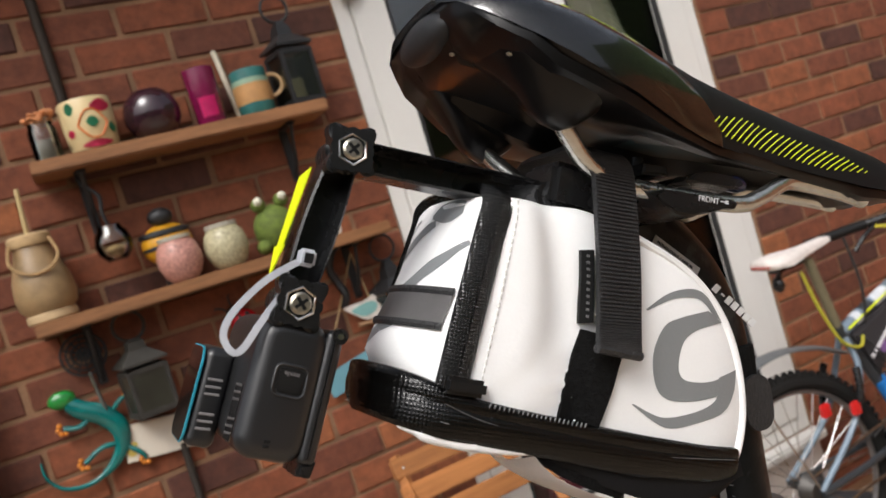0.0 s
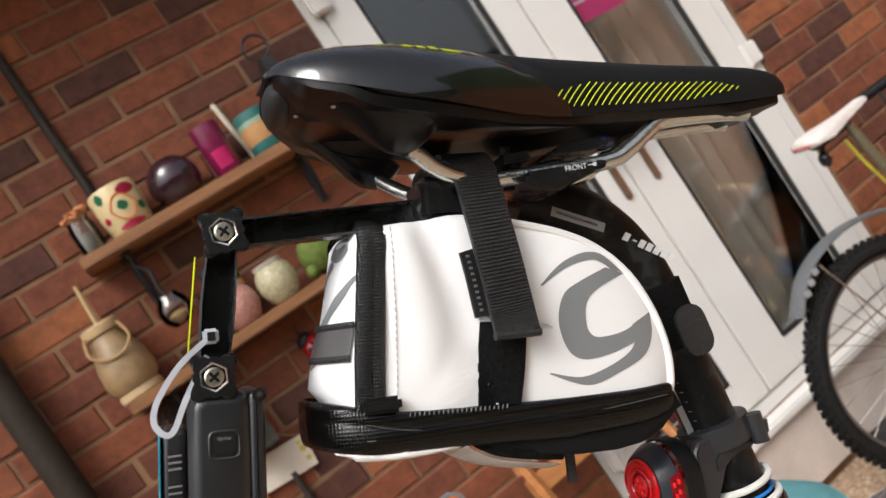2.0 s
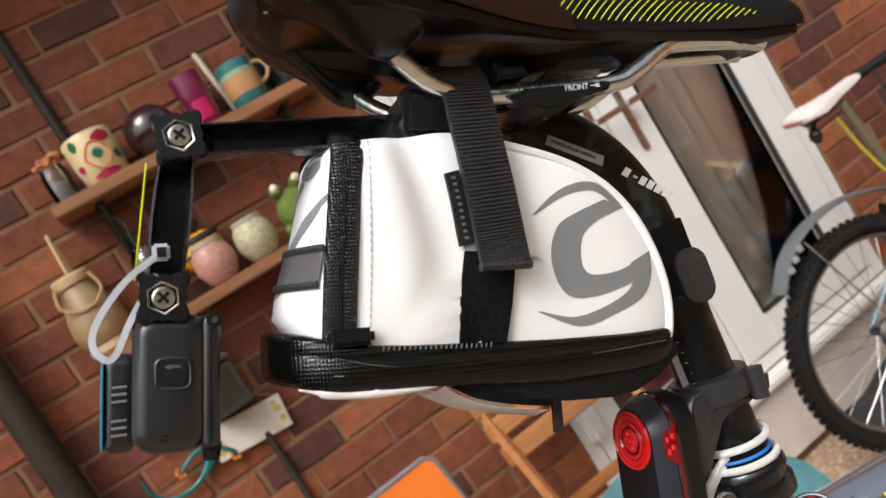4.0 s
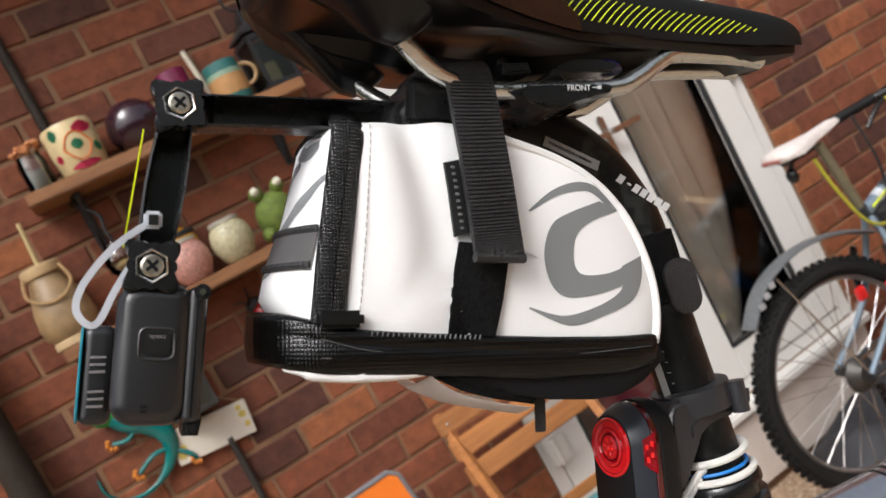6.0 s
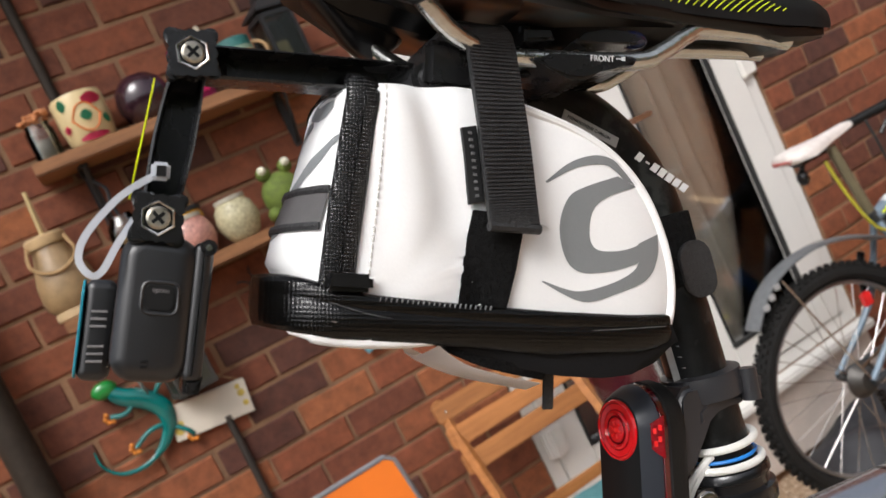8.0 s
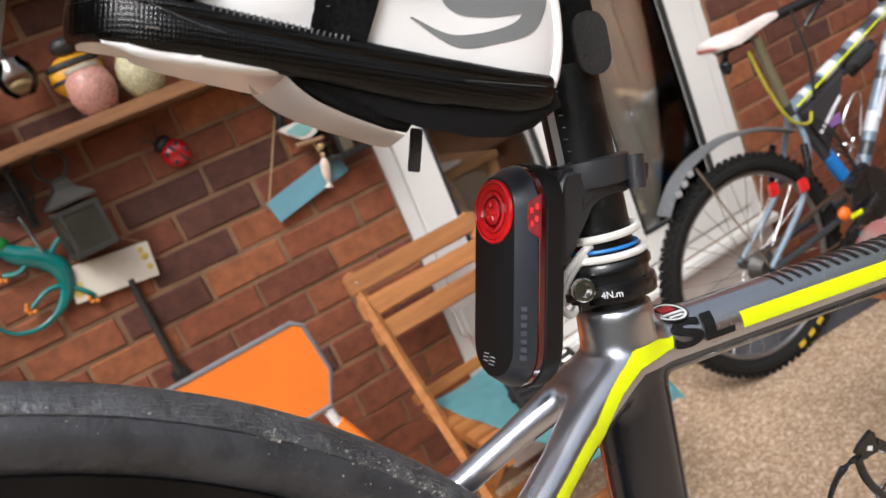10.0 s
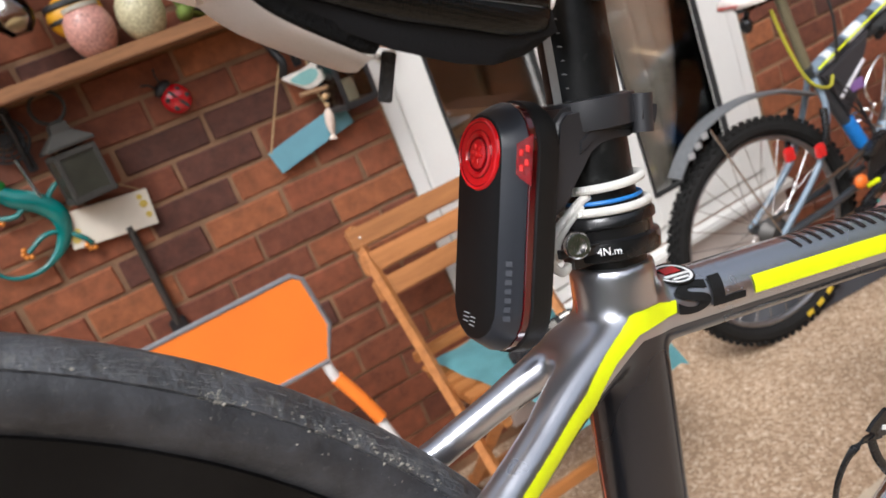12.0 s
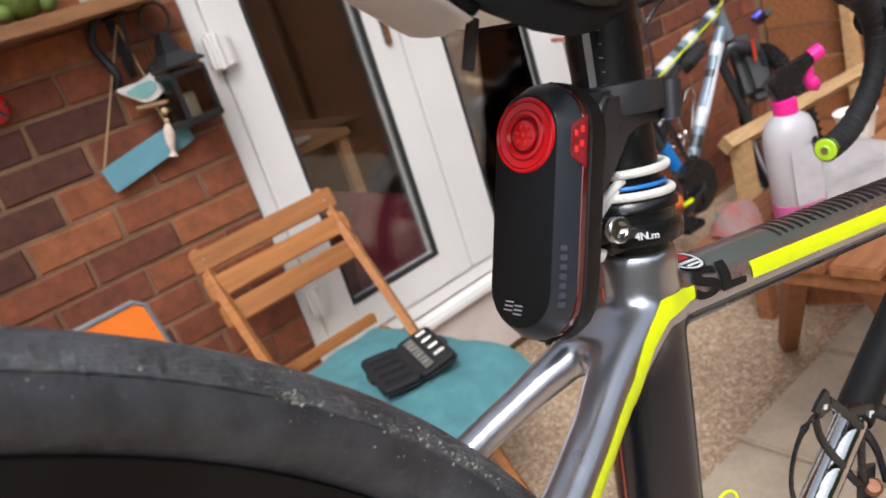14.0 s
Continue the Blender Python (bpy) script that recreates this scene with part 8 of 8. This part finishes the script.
for s in (-1, 1):
    tube("seat_stay", ((0.285, 0.012 * s, 0.7), (0.27, 0.045 * s, 0.6), (0.19, 0.055 * s, 0.47), (0.0, 0.065 * s, 0.336)), 0.0095)
    tube("chain_stay", ((0.44, 0.03 * s, 0.35), (0.2, 0.055 * s, 0.335), (0.0, 0.065 * s, 0.33)), 0.011, MDARK)
    tube("fork_leg", ((0.85 - 0.055 * s, 0.037 * s, 0.68), (1.0 - 0.06 * s, 0.042 * s, 0.34)), 0.018, MDARK)
tube("fork_crown", ((0.9, -0.037, 0.68), (0.82, 0, 0.73), (0.79, 0.037, 0.68)), 0.02, MDARK)
tube("seat_post", ((0.278, 0, 0.735), (0.235, 0, 0.965)), 0.0145, mat("dull_olive_post", (0.14, 0.12, 0.07), 0.5), "dull seat post")
bm = B()
rows = []
for u, hw, zt, zb in ((0.055, 0.03, 1.008, 0.99), (0.07, 0.058, 1.016, 0.982), (0.12, 0.066, 1.018, 0.978), (0.17, 0.045, 1.014, 0.978), (0.22, 0.026, 1.012, 0.982), (0.3, 0.018, 1.014, 0.99), (0.33, 0.012, 1.008, 0.994)):
    rows.append([V(u, hw * math.sin(radians(a)), zb + (zt - zb) * max(0, math.cos(radians(a))) ** 0.7 if abs(a) <= 90 else zb) for a in range(-90, 91, 15)] + [V(u, hw * 0.5, zb - 0.004), V(u, -hw * 0.5, zb - 0.004)])
skin(bm, rows)
sd_ = part("saddle", bm, mat("white_saddle_leather", (0.66, 0.6, 0.56), 0.45), mb, "white saddle with red tail", 60)
part("saddle_tail", box(B(), (0.066, 0, 0.992), (0.03, 0.075, 0.016), None, 0.006), mat("red_saddle_panel", (0.45, 0.04, 0.03), 0.5), sd_, "red tail panel")
part("saddle_base", box(B(), (0.15, 0, 0.972), (0.12, 0.05, 0.022), None, 0.008), PLASTIC, sd_, "black saddle base")
part("saddle_light", ball(B(), (0.105, 0, 0.925), 0.02, (0.8, 1, 1.2), n=14), PLASTIC, sd_, "small black lamp")
part("lamp_stalk", cyl(B(), (0.11, 0, 0.945), (0.13, 0, 0.975), 0.008, n=8), PLASTIC, sd_)
tube("cable", ((0.18, -0.02, 0.94), (0.2, -0.03, 0.82), (0.24, -0.04, 0.705), (0.3, -0.045, 0.668), (0.335, -0.03, 0.69)), 0.0048, mat("yellow_cable", (0.4, 0.37, 0.03), 0.4), "yellow lock cable")
part("frame_bag", prism(B(), [(0.305, 0.7), (0.51, 0.765), (0.5, 0.74), (0.4, 0.6), (0.375, 0.545), (0.35, 0.6)], -0.028, 0.028, 0.008), mat("frame_bag_black", (0.025, 0.022, 0.024), 0.85, var=0.2), mb, "black frame bag")
part("bag_panel", box(B(), (0.415, -0.03, 0.63), (0.05, 0.006, 0.03), pose(0, 0, 0, 0, 0, 0)), mat("purple_cloth", (0.2, 0.1, 0.28), 0.8), mb, "purple patch")
part("bag_zip", sweep(B(), [V(0.35, -0.03, 0.615), V(0.46, -0.03, 0.69)], 0.006, 8), mat("pale_zip_piping", (0.5, 0.48, 0.5), 0.7), mb, "pale zip piping")
part("tube_pouch", box(B(), (0.6, 0, 0.765), (0.16, 0.075, 0.075), Matrix.Translation((0.6, 0, 0.765)) @ pose(0, 0, 0, 0, -17, 0) @ Matrix.Translation((-0.6, 0, -0.765)), 0.03, 3), mat("pouch_black", (0.015, 0.015, 0.015), 0.8), mb, "black tube pouch")
mg = spline([V(-0.25, 0, 0.62), V(-0.18, 0, 0.69), V(-0.09, 0, 0.728), (0.03, 0, 0.738), V(0.16, 0, 0.71), V(0.265, 0, 0.66)], 6)
part("mudguard", sweep(B(), mg, (0.007, 0.032), 10, up=UPW), mat("grey_mudguard", (0.11, 0.115, 0.12), 0.5, var=0.2), mb, "grey plastic mudguard")
for i in range(3):
    part("mudguard_mark", box(B(), (-0.2 + 0.028 * i, -0.032, 0.667 + 0.018 * i), (0.02, 0.003, 0.018), None, 0.001, 1), mat("pale_grey_print", (0.3, 0.3, 0.3), 0.6), mb, "pale printed block")
tube("mudguard_stay", ((-0.12, -0.03, 0.71), (-0.06, -0.06, 0.5), (0.0, -0.065, 0.34)), 0.003, STEEL)
part("chainring", lathe(B(), [(0.05, -0.004), (0.088, -0.004), (0.092, 0), (0.088, 0.004), (0.05, 0.004)], 40, Matrix.Translation((0.455, -0.055, 0.36)) @ pose(0, 0, 0, 90, 0, 0)), mat("black_chainring", (0.012, 0.012, 0.012), 0.4), mb, "black chainring")
for k in range(4):
    part("chainring_arm", box(B(), (0.455 + 0.04 * math.cos(k * 1.57), -0.058, 0.36 + 0.04 * math.sin(k * 1.57)), (0.06, 0.008, 0.014), Matrix.Translation((0.455, 0, 0.36)) @ pose(0, 0, 0, 0, -90 * k, 0) @ Matrix.Translation((-0.455 - 0.04 * math.cos(k * 1.57) + 0.04, 0, -0.36 - 0.04 * math.sin(k * 1.57))), 0.002, 1), PLASTIC, mb)
for s in (-1, 1):
    tube("brake_arm", ((0.2, 0.06 * s, 0.5), (0.225, 0.072 * s, 0.555), (0.245, 0.06 * s, 0.625)), 0.011, PLASTIC, "black brake arm")
for i in range(5):
    part("cable_run", sweep(B(), spline([V(0.33 + 0.02 * i, -0.03, 0.69 - 0.05 * i), V(0.38 + 0.015 * i, -0.055 + 0.01 * i, 0.6 - 0.03 * i), V(0.43, -0.04, 0.46), V(0.4 - 0.05 * i, -0.05, 0.4)], 5), 0.0032, 6), GASKET, mb, "thin black cable")
part("front_mech", prism(B(), [(0.36, 0.43), (0.4, 0.46), (0.45, 0.475), (0.46, 0.455), (0.41, 0.44), (0.37, 0.41)], -0.075, -0.045, 0.004), PLASTIC, mb, "black front gear cage")
part("inner_ring", lathe(B(), [(0.045, -0.003), (0.07, -0.003), (0.073, 0), (0.07, 0.003), (0.045, 0.003)], 36, Matrix.Translation((0.455, -0.043, 0.36)) @ pose(0, 0, 0, 90, 0, 0)), mat("worn_chainring_steel", (0.16, 0.15, 0.14), 0.4, 0.9), mb, "worn steel inner chainring")
tube("crank", ((0.455, -0.075, 0.36), (0.3, -0.08, 0.3)), 0.012, PLASTIC)
part("pedal", box(B(), (0.29, -0.12, 0.295), (0.09, 0.07, 0.025), None, 0.006), PLASTIC, mb, "black pedal")
part("orange_reflector", ball(B(), (0.285, -0.1, 0.38), 0.022, (1, 0.7, 1), n=16), mat("orange_ball", (0.75, 0.16, 0.02), 0.4), mb, "round orange marker")
part("yellow_reflector", box(B(), (0.325, -0.105, 0.36), (0.05, 0.01, 0.014), None, 0.003), LIME, mb, "yellow reflector")
tube("chain_run", ((0.455, -0.05, 0.275), (0.2, -0.045, 0.27), (0.03, -0.045, 0.24)), 0.0045, mat("rusty_chain", (0.1, 0.06, 0.035), 0.6, 0.6))
tube("chain_run", ((0.455, -0.05, 0.445), (0.2, -0.045, 0.41), (0.0, -0.045, 0.375)), 0.0045, mat("rusty_chain_top", (0.1, 0.06, 0.035), 0.6, 0.6))
part("cassette", lathe(B(), [(0.015, 0), (0.055, 0.0), (0.05, 0.008), (0.04, 0.02), (0.03, 0.03), (0.015, 0.03)], 32, Matrix.Translation((0, -0.028, 0.336)) @ pose(0, 0, 0, 90, 0, 0)), mat("dark_sprocket_steel", (0.08, 0.075, 0.07), 0.5, 0.8), mb, "dark steel sprockets")
part("gear_arm", prism(B(), [(0.005, 0.3), (0.03, 0.29), (0.06, 0.2), (0.035, 0.18), (0.01, 0.22)], -0.06, -0.045, 0.004), PLASTIC, mb, "black gear arm")
for x, z in ((0.085, 0.55), (0.195, 0.515)):
    part("red_reflector", box(B(), (x, -0.068, z), (0.032, 0.02, 0.04), None, 0.005), mat("red_reflector", (0.6, 0.02, 0.02), 0.2, coat=0.6), mb, "red reflector")
part("blue_sleeve", sweep(B(), [V(0.38, -0.002, 0.53), V(0.42, -0.002, 0.44)], 0.022, 12), BLUEBAND, mb, "bright blue sleeve")
for pts in (((0.47, -0.02, 0.53), (0.44, -0.045, 0.56), (0.43, -0.045, 0.62), (0.5, -0.045, 0.68), (0.53, -0.04, 0.66), (0.49, -0.04, 0.55)), ((0.46, 0.02, 0.5), (0.42, 0.04, 0.5), (0.4, 0.0, 0.54), (0.42, -0.045, 0.55), (0.46, -0.04, 0.52)), ((0.48, -0.03, 0.47), (0.44, -0.03, 0.5), (0.47, -0.03, 0.55))):
    tube("wire_cage", pts, 0.004, CHROME, "bright wire bottle cage")
tube("bar", ((0.6, 0.1, 0.975), (0.755, 0, 0.985), (0.92, -0.11, 0.975)), 0.0145, PLASTIC, "black flat handlebar")
tube("grip", ((0.92, -0.11, 0.975), (1.06, -0.2, 0.97)), 0.0165, RUBBER, "black rubber grip")
tube("grip", ((0.41, 0.17, 0.965), (0.6, 0.1, 0.975)), 0.0165, RUBBER, "black rubber grip")
tube("brake_lever", ((0.63, 0.08, 0.965), (0.57, 0.08, 0.945), (0.52, 0.09, 0.905)), 0.008, PLASTIC, "black brake lever")
part("stem", cyl(B(), (0.77, 0, 0.89), (0.758, 0, 0.98), 0.017, n=14), PLASTIC, mb)
tube("cable", ((0.6, 0.06, 0.965), (0.68, 0.0, 0.94), (0.77, -0.03, 0.9), (0.74, -0.02, 0.87)), 0.005, mat("yellow_brake_cable", (0.5, 0.45, 0.02), 0.4), "yellow brake cable")
tube("cable", ((0.33, -0.06, 1.0), (0.35, -0.06, 0.85), (0.36, -0.03, 0.72)), 0.004, GASKET, "black cable")
part("front_guard", box(B(), (0.9, 0, 0.62), (0.11, 0.1, 0.24), Matrix.Translation((0.9, 0, 0.62)) @ pose(0, 0, 0, 0, 0, 55) @ pose(0, 0, 0, 0, 28, 0) @ Matrix.Translation((-0.9, 0, -0.62)), 0.03, 3), mat("front_guard_black", (0.02, 0.02, 0.02), 0.6), mb, "black front mudguard")
part("red_stripe", box(B(), (0.865, -0.053, 0.695), (0.016, 0.006, 0.08), None, 0.002), mat("red_stripe", (0.65, 0.06, 0.02), 0.5), mb, "orange-red stripe")
part("blue_cap", cyl(B(), (0.86, -0.07, 0.8), (0.885, -0.09, 0.815), 0.014, n=12), mat("blue_anodised", (0.05, 0.06, 0.45), 0.3, 0.5), mb, "blue anodised cap")
tube("front_lever", ((0.76, -0.2, 0.84), (0.82, -0.12, 0.8), (0.87, -0.07, 0.8)), 0.012, PLASTIC)

bm = B()
rows = []
rnd = random.Random(12)
for i in range(19):
    row = []
    for j in range(11):
        u, v = i / 18 * 2 - 1, j / 10 * 2 - 1
        e = max(0, 1 - u * u) ** 0.5 * max(0, 1 - v * v) ** 0.5
        row.append(V(0.3 * u, 0.16 * v, 0.004 + 0.17 * e * (0.75 + 0.25 * math.sin(5 * u + 3 * v)) + 0.008 * rnd.random() * (e > 0.05)))
    rows.append(row)
skin(bm, rows, closed=False)
solo("bin_bag", bm, mat("charcoal_cloth", (0.035, 0.035, 0.04), 0.7, var=0.3, grain=14, bump=0.5), "slumped charcoal fabric bag behind the back wheel", "bag", m=pose(1.95, 1.9, 0, 0, 0, -8), sharp=80)


# ---- side fence ----
fn = thing("garden_fence", "reddish-brown boarded garden fence", "fence", pose(3.45, 0, 0), kind="structure")
for k in range(3):
    part("fence_post", box(B(), (-0.02, 1.69 - 1.9 * k, 0.95), (0.06, 0.05, 1.9), None, 0.006), ARMWOOD, fn, "pale timber post")
board = box(B(), (0, 0, 0), (0.02, 5.6, 0.142), None, 0.003)
me = bpy.data.meshes.new("fence_board")
board.to_mesh(me)
board.free()
me.materials.append(FENCE)
for i in range(13):
    ob = new("board", me)
    ob.parent = fn
    ob.location = (0.03 + 0.004 * (i % 2), -0.72, 0.075 + 0.147 * i)

# ---- paving slabs in the yard ----
slab = box(B(), (0, 0, 0), (0.44, 0.44, 0.03), None, 0.006)
me = bpy.data.meshes.new("slab")
slab.to_mesh(me)
slab.free()
me.materials.append(SLAB)
pv = thing("pavement", "buff concrete paving slabs edging the pebbled yard", "paving", pose(0, 0, 0), kind="structure")
for i in range(9):
    for j in range(4):
        ob = new("slab", me)
        ob.parent = pv
        ob.location = (-0.6 + 0.45 * i, 0.93 - 0.45 * j, 0.0015 + 0.001 * ((i * 7 + j * 3) % 4))
        ob.rotation_euler = (0, 0, radians(0.4 * ((i * 5 + j * 11) % 5 - 2)))

# ---- the bricks, one by one ----
JT = 0.011


def brick_mesh(length, seed):
    r_ = random.Random(seed)
    bm = B()
    box(bm, (0, 0, 0), (length - JT, 0.03, CH - JT), None, 0.0035, 1)
    for v in bm.verts:
        v.co += V(r_.uniform(-1, 1) * 0.0016, r_.uniform(-1, 1) * 0.0012, r_.uniform(-1, 1) * 0.0016)
    me = bpy.data.meshes.new("brick")
    bm.to_mesh(me)
    bm.free()
    me.materials.append(BRICK)
    return me


meshes = {}


def brick_of(length, k):
    key = (round(length, 3), k)
    if key not in meshes:
        meshes[key] = brick_mesh(length, k + int(length * 1000))
    return meshes[key]


LX, LZ = 0.515, 0.762 + 0.47
rest_v, rest_f = [], []
near = 0
rnd = random.Random(21)
for row in range(35):
    z = CH / 2 + CH * row + ((LZ - CH * 0.5) % CH) - CH
    if z < 0.02 or z > TOP - 0.03:
        continue
    r_idx = round((LZ - CH - z) / CH)
    off = 0.1125 if r_idx % 2 else 0.0
    for x0, x1 in ((LEFT, DX0), (DX1, RIGHT - 0.1)):
        joints = [x0]
        x = LX + off - 20 * BL
        while x < x1:
            if x > x0 + 0.05 and x < x1 - 0.05:
                joints.append(x + rnd.uniform(-0.006, 0.006))
            x += BL
        joints.append(x1)
        for a, b_ in zip(joints, joints[1:]):
            ln, cx = b_ - a, (a + b_) / 2
            if DX0 - 0.02 < cx < DX1 + 0.02 and DZ0 < z < DZ1:
                continue
            if (-0.42 < cx < DX0 and 0.5 < z < 2.5) or (DX1 < cx < 3.0 and 0.35 < z < 1.75):
                ob = new("brick", brick_of(round(ln / 0.012) * 0.012, rnd.randrange(4)))
                ob.parent = wall
                ob.location = (cx, WALL_Y + 0.015 - 0.0045 + rnd.uniform(-0.002, 0.002), z + rnd.uniform(-0.001, 0.001))
                ob.rotation_euler = (0, radians(rnd.uniform(-0.4, 0.4)), 0)
                near += 1
            else:
                h, w, n0 = (CH - JT) / 2, (ln - JT) / 2, len(rest_v)
                y0, y1 = WALL_Y - 0.0045 + rnd.uniform(-0.002, 0.002), WALL_Y + 0.02
                rest_v += [(cx + sx * w, y, z + sz * h) for y in (y0, y1) for sx, sz in ((-1, -1), (1, -1), (1, 1), (-1, 1))]
                rest_f += [tuple(n0 + q for q in f) for f in ((0, 1, 2, 3), (4, 7, 6, 5), (0, 4, 5, 1), (1, 5, 6, 2), (2, 6, 7, 3), (3, 7, 4, 0))]
me = bpy.data.meshes.new("far_bricks")
me.from_pydata(rest_v, [], rest_f)
me.materials.append(BRICK)
fb = new("far_bricks", me)
fb.parent = wall
tagged(fb, "brown-red bricks past the doors", kind="stuff")
